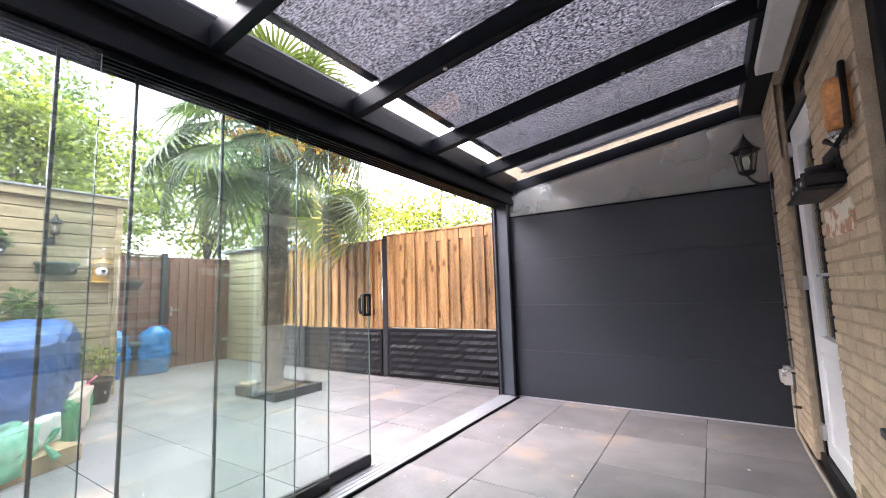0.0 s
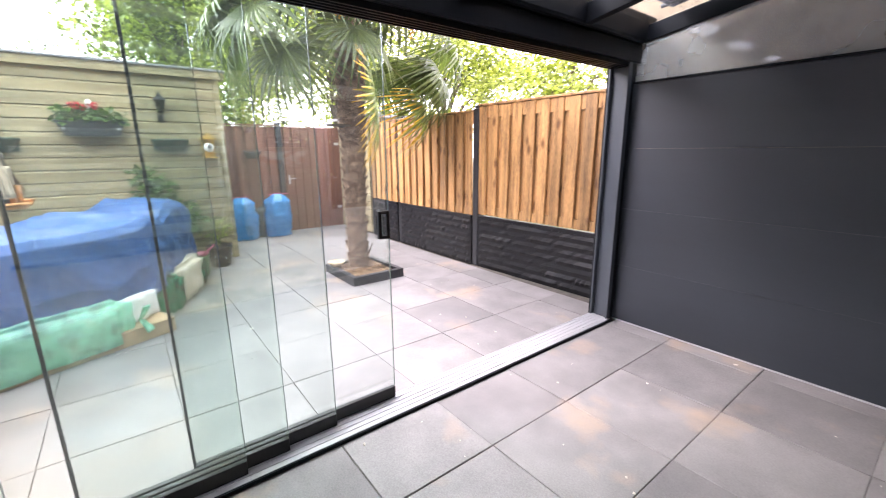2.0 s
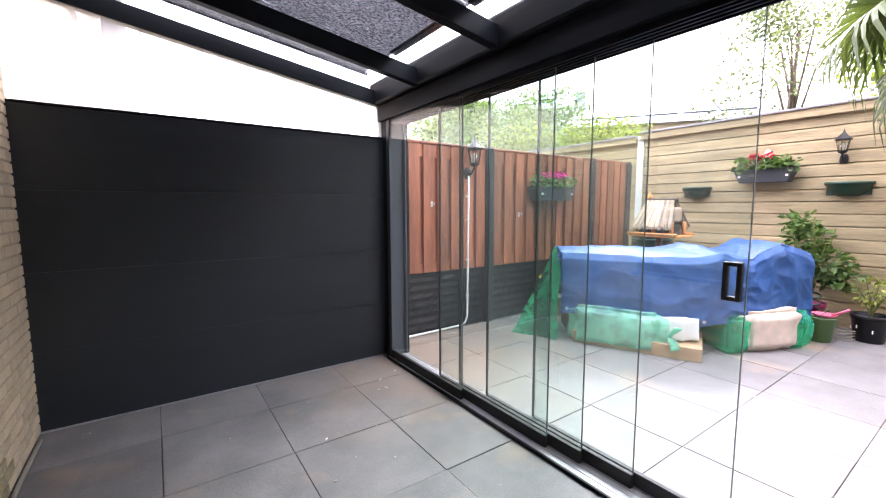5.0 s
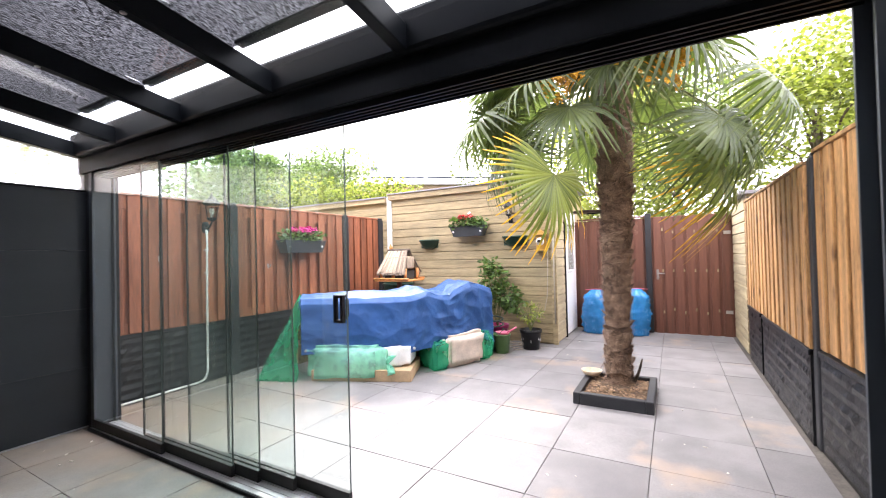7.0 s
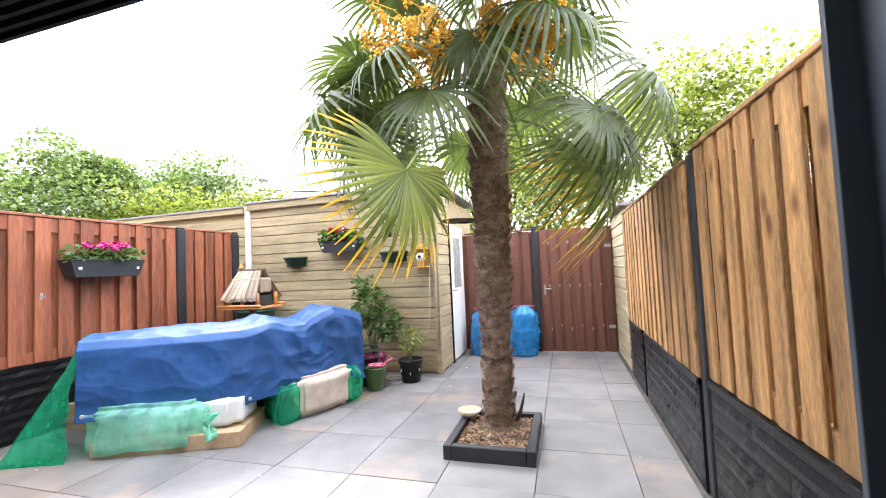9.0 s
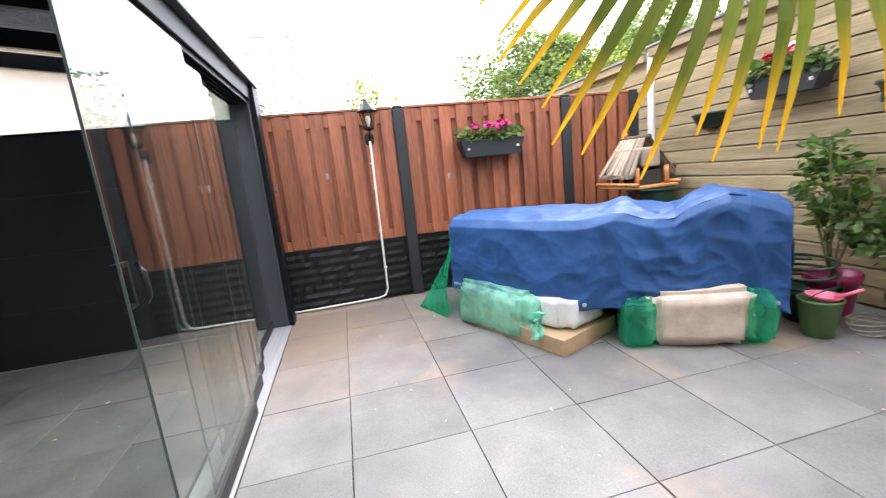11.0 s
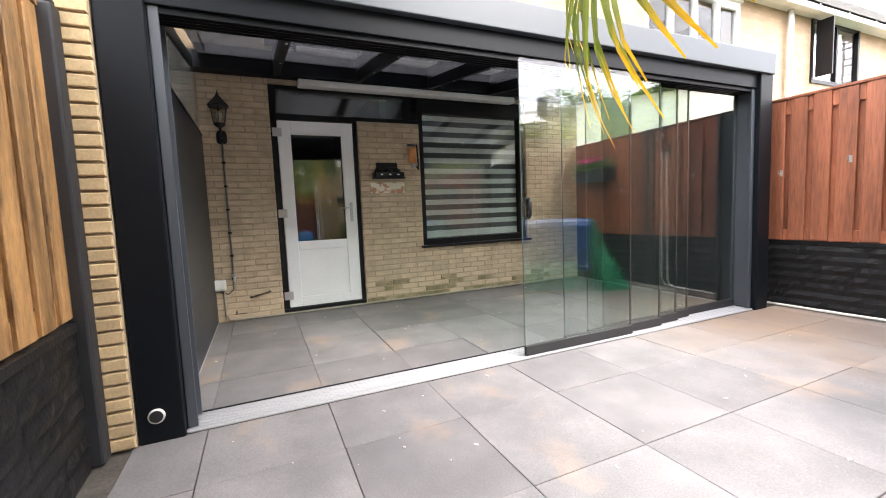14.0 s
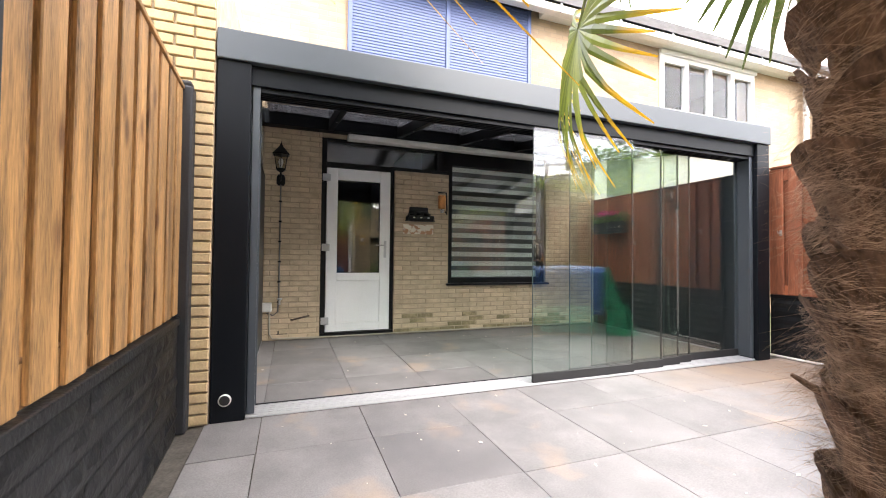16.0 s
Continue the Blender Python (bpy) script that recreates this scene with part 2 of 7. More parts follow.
def brick_wall_mat(name, col, mortar, axis="y"):
    """Brickwork seen from afar: courses of 65 mm."""
    m = bpy.data.materials.new(name)
    m.use_nodes = True
    nodes, links = m.node_tree.nodes, m.node_tree.links
    bsdf = nodes["Principled BSDF"]
    geo = nodes.new("ShaderNodeNewGeometry")
    sep, com = nodes.new("ShaderNodeSeparateXYZ"), nodes.new("ShaderNodeCombineXYZ")
    links.new(geo.outputs["Position"], sep.inputs[0])
    links.new(sep.outputs["Y" if axis == "y" else "X"], com.inputs[0])
    links.new(sep.outputs["Z"], com.inputs[1])
    br = nodes.new("ShaderNodeTexBrick")
    br.inputs["Scale"].default_value = 1.0
    br.inputs["Brick Width"].default_value, br.inputs["Row Height"].default_value = 0.22, 0.065
    br.inputs["Mortar Size"].default_value, br.inputs["Mortar Smooth"].default_value = 0.006, 0.3
    br.inputs["Color1"].default_value, br.inputs["Color2"].default_value = lerp3(col, 0.9), lerp3(col, 1.08)
    br.inputs["Mortar"].default_value = (*mortar, 1)
    links.new(com.outputs[0], br.inputs["Vector"])
    n = nodes.new("ShaderNodeTexNoise")
    n.inputs["Scale"].default_value, n.inputs["Detail"].default_value = 3.0, 8
    links.new(geo.outputs["Position"], n.inputs["Vector"])
    mm = nodes.new("ShaderNodeMixRGB")
    mm.blend_type = "MULTIPLY"
    mm.inputs["Fac"].default_value = 0.5
    links.new(br.outputs["Color"], mm.inputs[1])
    r = nodes.new("ShaderNodeValToRGB")
    r.color_ramp.elements[0].position, r.color_ramp.elements[0].color = 0.3, (0.7, 0.68, 0.64, 1)
    r.color_ramp.elements[1].position, r.color_ramp.elements[1].color = 0.7, (1, 1, 1, 1)
    links.new(n.outputs["Fac"], r.inputs["Fac"])
    links.new(r.outputs["Color"], mm.inputs[2])
    links.new(mm.outputs["Color"], bsdf.inputs["Base Color"])
    bsdf.inputs["Roughness"].default_value = 0.9
    b = nodes.new("ShaderNodeBump")
    b.inputs["Strength"].default_value, b.inputs["Distance"].default_value = 0.6, 0.006
    b.invert = True
    links.new(br.outputs["Fac"], b.inputs["Height"])
    links.new(b.outputs[0], bsdf.inputs["Normal"])
    return m


M_TILE = mat("grey_concrete_paving", (0.186, 0.176, 0.174), 0.60, var=0.20, scale=3.2, fine=140, bump=0.3, rand=0.13, stain=(0.36, 0.255, 0.175), stain_scale=1.9, stain_at=(0.57, 0.76), stain2=(0.10, 0.098, 0.10), spill=((-1.35, 0.45, 0.0), 1.25, (0.33, 0.22, 0.145)))
M_JOINT = mat("sandy_joint_soil", (0.085, 0.075, 0.062), 0.95, var=0.3, scale=8)
# one aluminium in two tones: shadow side darkened here, lit fascia lighter below
M_ANTH = mat("anthracite_coat_shaded", (0.0055, 0.007, 0.0095), 0.42, var=0.05, scale=2, fine=300, bump=0.05, spec=0.14)
M_ANTHL = mat("aluminium_coat_lit", (0.050, 0.060, 0.072), 0.4, var=0.05, scale=2, fine=300, bump=0.05)
M_PANEL = mat("black_sandwich_panel", (0.020, 0.025, 0.032), 0.42, var=0.10, scale=1.5, fine=200, bump=0.05, stretch=(0.3, 0.3, 3))
M_ALU = mat("milled_aluminium", (0.42, 0.42, 0.435), 0.42, metal=0.25, var=0.08, scale=4, fine=150, bump=0.05, stretch=(4, 0.3, 4))
M_RUBBER = mat("black_rubber", (0.012, 0.012, 0.013), 0.6, var=0.1)
M_BRICK = mat("buff_brick", (0.53, 0.415, 0.285), 0.9, var=0.14, scale=7, fine=90, bump=0.4, rand=0.08, stain=(0.30, 0.23, 0.14), stain_scale=2.2, stain_at=(0.58, 0.82))
M_MOSSY = mat("mossy_buff_brick", (0.34, 0.275, 0.165), 0.95, var=0.3, scale=7, fine=60, bump=0.6, rand=0.15, stain=(0.15, 0.135, 0.065), stain_scale=5, stain_at=(0.45, 0.68))
M_BRICKST = mat("buff_brick_field", (0.53, 0.415, 0.285), 0.9, var=0.14, scale=7, fine=90, bump=0.4, rand=0.08, island=True, stain=(0.30, 0.23, 0.14), stain_scale=2.2, stain_at=(0.58, 0.82))
M_BRICKC = mat("cream_brick", (0.50, 0.375, 0.21), 0.9, var=0.12, scale=9, fine=90, bump=0.4, rand=0.08)
M_MORTAR = mat("lime_mortar", (0.40, 0.32, 0.225), 0.95, var=0.18, scale=12, fine=150, bump=0.5)
M_FACADE = brick_wall_mat("cream_brickwork", (0.41, 0.295, 0.195), (0.36, 0.275, 0.195))
M_PINE = mat("oiled_pine", (0.36, 0.195, 0.072), 0.6, var=0.46, scale=2.0, fine=26, bump=0.4, rand=0.26, stretch=(10, 10, 0.8), knots=True)
M_RED = mat("red_brown_stained_board", (0.275, 0.090, 0.042), 0.55, var=0.32, scale=1.3, fine=9, bump=0.25, rand=0.20, stretch=(10, 10, 0.8), knots=False)
M_DARKRED = mat("dark_brown_stained_board", (0.145, 0.056, 0.034), 0.55, var=0.20, scale=1.6, fine=9, bump=0.2, rand=0.12, stretch=(14, 14, 0.8))
M_SIDING = mat("weathered_larch_siding", (0.35, 0.275, 0.155), 0.75, var=0.24, scale=1.4, fine=9, bump=0.3, rand=0.13, stretch=(14, 0.9, 14), stain=(0.19, 0.17, 0.10), stain_scale=1.4, stain_at=(0.55, 0.8))
M_SIDINGX = mat("weathered_larch_siding_side", (0.36, 0.30, 0.185), 0.75, var=0.24, scale=1.4, fine=9, bump=0.3, rand=0.13, stretch=(0.9, 14, 14), stain=(0.19, 0.17, 0.10), stain_scale=1.4, stain_at=(0.55, 0.8))
M_CONC = mat("black_painted_concrete", (0.0095, 0.010, 0.0112), 0.37, var=0.25, scale=9, fine=60, bump=0.6, rand=0.10, distance=0.01, spec=0.3)
M_POST = mat("anthracite_concrete_post", (0.017, 0.018, 0.021), 0.6, var=0.25, scale=5, fine=90, bump=0.3)
M_WHITE = mat("white_door_lacquer", (0.87, 0.87, 0.86), 0.32, var=0.03, scale=3, fine=60, bump=0.03)
M_WHITEP = mat("off_white_plastic", (0.72, 0.71, 0.68), 0.5, var=0.06, scale=5)
M_BLACKF = mat("black_window_frame", (0.007, 0.007, 0.008), 0.4, var=0.1, scale=3, bump=0.05, spec=0.25)
M_IRON = mat("black_cast_metal", (0.014, 0.014, 0.015), 0.45, metal=0.4, var=0.15, scale=20, bump=0.2)
M_STEEL = mat("brushed_steel", (0.55, 0.55, 0.56), 0.3, metal=0.9, var=0.06)
M_RUST = mat("rusted_enamel_sign", (0.80, 0.74, 0.62), 0.6, var=0.08, scale=10, stain=(0.42, 0.15, 0.035), stain_scale=13, stain_at=(0.50, 0.58))
M_COPPER = mat("copper_wood", (0.62, 0.27, 0.085), 0.5, var=0.3, scale=14, bump=0.2)
M_SLAT = mat("white_blind_fabric", (0.84, 0.85, 0.82), 0.8, var=0.04, scale=6, fine=200)
M_SLATD = mat("grey_blind_fabric", (0.12, 0.12, 0.12), 0.8, var=0.08, scale=6, fine=200)
# dark base colour carries the gloom of the rooms indoors
M_ROOM = mat("dark_room_backing", (0.10, 0.095, 0.09), 0.9, var=0.1)
M_SHUT = mat("blue_grey_shutter", (0.075, 0.105, 0.225), 0.5, var=0.06, scale=3, bump=0.05)
M_TARP = mat("blue_tarpaulin", (0.026, 0.080, 0.225), 0.46, var=0.18, scale=5, fine=160, bump=0.5, distance=0.008, spec=0.2)
M_CARD = mat("brown_cardboard", (0.42, 0.29, 0.17), 0.8, var=0.12, scale=8)
M_SACK = mat("beige_cushion_cloth", (0.60, 0.50, 0.41), 0.3, var=0.18, scale=9, fine=200)
M_GREYCLOTH = mat("pale_grey_cushion", (0.72, 0.73, 0.72), 0.35, var=0.12, scale=9, fine=200)
M_GREENFILM = sheet_mat("green_plastic_film", (0.36, 0.86, 0.62), (0.42, 0.94, 0.68), 0.4, 0.15, hole=0.66, scale=7, least=0.12)
M_GREENNET = sheet_mat("dark_green_plastic_film", (0.05, 0.46, 0.27), (0.12, 0.70, 0.42), 0.5, 0.2, hole=0.70, scale=5, least=0.35)
M_SHADE = sheet_mat("dark_shade_cloth", (0.03, 0.03, 0.034), (0.235, 0.235, 0.25), 0.6, 0.85, hole=0.095, scale=120, vary=True, stretch=(0.45, 1.3, 1.0))
M_CLEARPOLY = pane_mat("clear_polycarbonate", (0.86, 0.86, 0.86), 1.6, haze=0.24, milky=True)
M_POLY = sheet_mat("frosted_polycarbonate", (0.62, 0.62, 0.62), (0.8, 0.8, 0.82), 0.6, 0.3, hole=0.62, scale=2.0, least=0.5)
M_FIBRE = mat("palm_fibre", (0.140, 0.086, 0.055), 0.95, var=0.5, scale=12, fine=60, bump=0.9, stretch=(2.2, 2.2, 0.6), distance=0.02)
M_HAIR = mat("palm_fibre_hair", (0.42, 0.295, 0.205), 0.9, var=0.45, scale=14, fine=50, bump=0)
M_STEM = mat("palm_leaf_stalk", (0.14, 0.16, 0.045), 0.5, var=0.2, scale=6)
M_FLOWER = mat("orange_yellow_palm_blossom", (0.80, 0.40, 0.03), 0.7, var=0.3, scale=20)
M_SOIL = mat("bark_and_soil", (0.115, 0.072, 0.042), 0.95, var=0.45, scale=25, fine=90, bump=0.9, distance=0.02)
M_BARK = mat("tree_bark", (0.10, 0.075, 0.055), 0.9, var=0.3, scale=10, bump=0.5)
M_BLUEBAG = mat("blue_rubbish_bag", (0.02, 0.20, 0.48), 0.26, var=0.15, scale=9, fine=60, bump=0.3, distance=0.006)
M_MAGENTA = mat("magenta_glazed_pot", (0.34, 0.012, 0.11), 0.3, var=0.1)
M_OLIVE = mat("olive_green_bucket", (0.085, 0.16, 0.055), 0.45, var=0.1)
M_PINK = mat("pink_plastic", (0.75, 0.16, 0.27), 0.4, var=0.06)
M_DGREEN = mat("dark_green_plastic", (0.012, 0.045, 0.028), 0.45, var=0.12)
M_GREYBOX = mat("slate_grey_plastic", (0.030, 0.035, 0.038), 0.5, var=0.12)
M_PETAL = mat("magenta_petals", (0.62, 0.02, 0.24), 0.6, var=0.2, island=True, rand=0.25)
M_PETALR = mat("red_petals", (0.62, 0.03, 0.05), 0.6, var=0.2, island=True, rand=0.25)
M_YELLOW = mat("yellow_petals", (0.75, 0.50, 0.02), 0.6, var=0.15)
M_REED = mat("split_reed", (0.36, 0.28, 0.20), 0.85, var=0.3, scale=8, rand=0.5, stretch=(9, 9, 1), island=True)
M_ROOFT = mat("grey_roof_tiles", (0.27, 0.26, 0.27), 0.7, var=0.15, scale=5, stretch=(1, 1, 6))
M_SOLAR = mat("solar_glass", (0.02, 0.025, 0.04), 0.15, var=0.1)
M_GALV = mat("galvanised_tube", (0.20, 0.205, 0.215), 0.5, metal=0.2, var=0.1)
M_HOSE = mat("pale_cable", (0.36, 0.32, 0.25), 0.6, var=0.1)
M_GRASS = mat("far_ground", (0.09, 0.10, 0.05), 0.95, var=0.3, scale=0.7)


def leaf_mat(name, col, tip=None, rand=0.25):
    """Leaf with light through the blade; tip: its dry end colour, by the mesh's own vertex layer of distance."""
    m = bpy.data.materials.new(name)
    m.use_nodes = True
    nodes, links = m.node_tree.nodes, m.node_tree.links
    bsdf = nodes["Principled BSDF"]
    bsdf.inputs["Roughness"].default_value = 0.42
    geo = nodes.new("ShaderNodeNewGeometry")
    r = nodes.new("ShaderNodeValToRGB")
    r.color_ramp.elements[0].color = lerp3(col, 1 - rand * 1.6)
    r.color_ramp.elements[1].color = lerp3((col[0] * 1.15, col[1], col[2]), 1 + rand * 1.6)
    links.new(geo.outputs["Random Per Island"], r.inputs["Fac"])
    out = r.outputs["Color"]
    if tip:
        at = nodes.new("ShaderNodeAttribute")
        at.attribute_name = "along"
        tr = nodes.new("ShaderNodeValToRGB")
        tr.color_ramp.elements[0].position, tr.color_ramp.elements[0].color = 0.72, (0, 0, 0, 1)
        tr.color_ramp.elements[1].position, tr.color_ramp.elements[1].color = 0.93, (1, 1, 1, 1)
        links.new(at.outputs["Fac"], tr.inputs["Fac"])
        mx = nodes.new("ShaderNodeMixRGB")
        links.new(tr.outputs["Color"], mx.inputs["Fac"])
        links.new(out, mx.inputs[1])
        mx.inputs[2].default_value = (*tip, 1)
        out = mx.outputs["Color"]
    links.new(out, bsdf.inputs["Base Color"])
    tl = nodes.new("ShaderNodeBsdfTranslucent")
    br = nodes.new("ShaderNodeVectorMath")
    br.operation = "MULTIPLY"
    br.inputs[1].default_value = (1.45, 1.5, 0.9)
    links.new(out, br.inputs[0])
    links.new(br.outputs[0], tl.inputs["Color"])
    mx2 = nodes.new("ShaderNodeMixShader")
    mx2.inputs[0].default_value = 0.35
    links.new(bsdf.outputs[0], mx2.inputs[1])
    links.new(tl.outputs[0], mx2.inputs[2])
    links.new(mx2.outputs[0], nodes["Material Output"].inputs["Surface"])
    return m


M_PALM = leaf_mat("palm_blade", (0.066, 0.100, 0.030))
M_PALMOLD = leaf_mat("old_palm_blade", (0.115, 0.155, 0.03), tip=(0.70, 0.38, 0.02))
M_LEAFY = leaf_mat("yellow_green_foliage", (0.185, 0.245, 0.045), rand=0.4)
M_LEAFG = leaf_mat("mid_green_foliage", (0.12, 0.185, 0.06), rand=0.35)
M_LEAFD = leaf_mat("dark_green_foliage", (0.085, 0.115, 0.045), rand=0.35)
M_LEAFS = leaf_mat("shrub_foliage", (0.07, 0.14, 0.035), rand=0.35)
M_GLASS = pane_mat("sliding_pane_glass", (0.935, 0.975, 0.96), 1.7, haze=0.005)
M_ROOFGLASS = pane_mat("roof_glass", (0.86, 0.88, 0.88))
M_WINGLASS = pane_mat("window_glass", (0.90, 0.93, 0.92), 1.9)
M_UPGLASS = pane_mat("upstairs_window_glass", (0.88, 0.90, 0.92), 1.35)
M_EDGE = mat("ground_glass_edge", (0.07, 0.095, 0.088), 0.3, var=0.05)
M_LAMPGLASS = pane_mat("lantern_glass", (0.85, 0.85, 0.82))


# ---- building blocks ----
BASE = {}


def mesh_of(name, bm, material):
    me = bpy.data.meshes.new(name)
    bm.to_mesh(me)
    bm.free()
    for m in material if isinstance(material, (list, tuple)) else [material]:
        me.materials.append(m)
    return me


def thing(name, at, label, category, group="", kind=""):
    """A thing made of parts: an Empty at its base."""
    e = new(name)
    e.empty_display_size = 0.05
    e.location = at
    BASE[e.name] = Vector(at)
    return tagged(e, label, category, group, kind)


def part(name, bm, material, parent, label="", smooth=False):
    """Links a bmesh, given in world coordinates, as one mesh under a thing or part."""
    base = BASE[parent.name]
    bmesh.ops.translate(bm, verts=bm.verts, vec=-base)
    if smooth:
        for f in bm.faces:
            f.smooth = True
    ob = new(name, mesh_of(name, bm, material))
    ob.parent = parent
    BASE[ob.name] = base
    return tagged(ob, label)


def single(name, bm, material, at, label="", category="", group="", kind="", smooth=False):
    """A thing of one mesh."""
    bmesh.ops.translate(bm, verts=bm.verts, vec=-Vector(at))
    if smooth:
        for f in bm.faces:
            f.smooth = True
    ob = new(name, mesh_of(name, bm, material))
    ob.location = at
    BASE[ob.name] = Vector(at)
    return tagged(ob, label, category, group, kind)


def piece(name, me, parent, at, rz=0.0, rx=0.0, ry=0.0):
    """One of many alike pieces, sharing a mesh."""
    ob = new(name, me)
    ob.parent = parent
    ob.location = Vector(at) - BASE[parent.name]
    ob.rotation_euler = (rx, ry, rz)
    BASE[ob.name] = Vector(at)
    return ob


def box(x0, x1, y0, y1, z0, z1, bevel=0.0, bm=None, turn=None):
    own = bm or bmesh.new()
    made = bmesh.ops.create_cube(own, size=1)["verts"]
    m = Matrix.Translation(((x0 + x1) / 2, (y0 + y1) / 2, (z0 + z1) / 2)) @ Matrix.Diagonal((abs(x1 - x0), abs(y1 - y0), abs(z1 - z0), 1))
    bmesh.ops.transform(own, matrix=(turn @ m) if turn else m, verts=made)
    if bevel:
        edges = {e for v in made for e in v.link_edges}
        bmesh.ops.bevel(own, geom=list(edges), offset=bevel, segments=2, affect="EDGES", profile=0.5)
    return own


def rod(p0, p1, r0, r1=None, seg=12, bm=None, caps=True):
    own = bm or bmesh.new()
    p0, p1 = Vector(p0), Vector(p1)
    d = p1 - p0
    made = bmesh.ops.create_cone(own, cap_ends=caps, segments=seg, radius1=r0, radius2=r0 if r1 is None else r1, depth=d.length)["verts"]
    bmesh.ops.transform(own, matrix=Matrix.Translation((p0 + p1) / 2) @ d.to_track_quat("Z", "Y").to_matrix().to_4x4(), verts=made)
    return own


def tube(points, r, seg=8, bm=None, taper=None):
    """A bent tube through points."""
    own = bm or bmesh.new()
    pts = [Vector(p) for p in points]
    rings = []
    for k, p in enumerate(pts):
        d = (pts[min(k + 1, len(pts) - 1)] - pts[max(k - 1, 0)]).normalized()
        side = d.cross(Vector((0.31, 0.17, 1.0)) if abs(d.z) < 0.95 else Vector((1, 0, 0))).normalized()
        up = side.cross(d)
        rr = r if taper is None else r + (taper - r) * k / (len(pts) - 1)
        rings.append([own.verts.new(p + rr * (math.cos(a) * side + math.sin(a) * up)) for a in (2 * math.pi * i / seg for i in range(seg))])
    for a, b in zip(rings, rings[1:]):
        for i in range(seg):
            own.faces.new((a[i], a[(i + 1) % seg], b[(i + 1) % seg], b[i]))
    own.faces.new(rings[0][::-1])
    own.faces.new(rings[-1])
    return own


def lathe(profile, at, seg=24, bm=None, sx=1.0, sy=1.0):
    """A turned shape: profile of (radius, height)."""
    own = bm or bmesh.new()
    rings = [[own.verts.new((at[0] + sx * r * math.cos(a), at[1] + sy * r * math.sin(a), at[2] + h)) for a in (2 * math.pi * i / seg for i in range(seg))] for r, h in profile]
    for a, b in zip(rings, rings[1:]):
        for i in range(seg):
            own.faces.new((a[i], a[(i + 1) % seg], b[(i + 1) % seg], b[i]))
    if profile[0][0] > 1e-4:
        own.faces.new(rings[0][::-1])
    if profile[-1][0] > 1e-4:
        own.faces.new(rings[-1])
    bmesh.ops.remove_doubles(own, verts=own.verts, dist=1e-5)
    return own


def slab_mesh(name, sx, sy, sz, c, material):
    """A block with chamfered upper rim, origin at the middle of its foot."""
    hx, hy = sx / 2, sy / 2
    v = [(-hx, -hy, 0), (hx, -hy, 0), (hx, hy, 0), (-hx, hy, 0), (-hx, -hy, sz - c), (hx, -hy, sz - c), (hx, hy, sz - c), (-hx, hy, sz - c),
         (-hx + c, -hy + c, sz), (hx - c, -hy + c, sz), (hx - c, hy - c, sz), (-hx + c, hy - c, sz)]
    f = [(3, 2, 1, 0)] + [(i, (i + 1) % 4, 4 + (i + 1) % 4, 4 + i) for i in range(4)] + [(4 + i, 4 + (i + 1) % 4, 8 + (i + 1) % 4, 8 + i) for i in range(4)] + [(8, 9, 10, 11)]
    me = bpy.data.meshes.new(name)
    me.from_pydata(v, [], f)
    me.materials.append(material)
    return me


def wall_cells(a0, a1, z0, z1, holes):
    """Rectangles that fill a wall but for its openings."""
    aa = sorted({a0, a1, *[h[0] for h in holes], *[h[1] for h in holes]})
    zz = sorted({z0, z1, *[h[2] for h in holes], *[h[3] for h in holes]})
    aa, zz = [a for a in aa if a0 <= a <= a1], [z for z in zz if z0 <= z <= z1]
    for p, q in zip(aa, aa[1:]):
        for r, s in zip(zz, zz[1:]):
            if not any(h[0] < (p + q) / 2 < h[1] and h[2] < (r + s) / 2 < h[3] for h in holes):
                yield p, q, r, s

# ---- large structure ----
XG, XW = -1.0, 1.375          # glass front, brick face
YS, YN = 0.165, 4.975        # inner faces of the veranda's end walls
YF_S, YF_N = -0.16, 5.185     # fence lines
X_SHED, X_GATE = -5.4, -6.9


def roof_z(x):
    return 2.205 + 0.155 * (x + 0.93)


# ground under everything
single("ground", box(-60, 60, -60, 60, -0.5, -0.052), M_GRASS, (0, 0, -0.5), kind="structure")
single("paving_bed", box(-9.4, 1.5, -0.3, 5.5, -0.05, -0.010), M_JOINT, (0, 2, -0.05), kind="structure")

# house wall with its openings (y0, y1, z0, z1)
HOLES = [(3.40, 4.33, 0.0, 2.5), (1.06, 3.40, 2.15, 2.5), (1.06, 2.64, 0.65, 2.15), (-3.62, -1.25, 3.58, 4.56), (-7.9, -6.0, 3.4, 4.7), (1.42, 3.98, 3.52, 4.9)]
bm = bmesh.new()
for a, b, c, d in wall_cells(-16, 5.9, 2.62, 5.0, HOLES):
    box(XW, XW + 0.3, a, b, c, d, bm=bm)
for a, b, c, d in wall_cells(-16, 0.0, 0.0, 2.62, []):
    box(XW, XW + 0.3, a, b, c, d, bm=bm)
wall_upper = single("wall_east_upper", bm, M_FACADE, (XW, 0, 0), "cream brick facade of the terraced houses", "wall", kind="structure")
bm = bmesh.new()
for a, b, c, d in wall_cells(0.0, 5.9, 0.0, 2.62, HOLES):
    box(XW - 0.001, XW + 0.3, a, b, c, d, bm=bm)
wall_east = single("wall_east", bm, M_MORTAR, (XW, 2.5, 0), "weathered buff brick house wall behind the veranda", "wall", kind="structure")

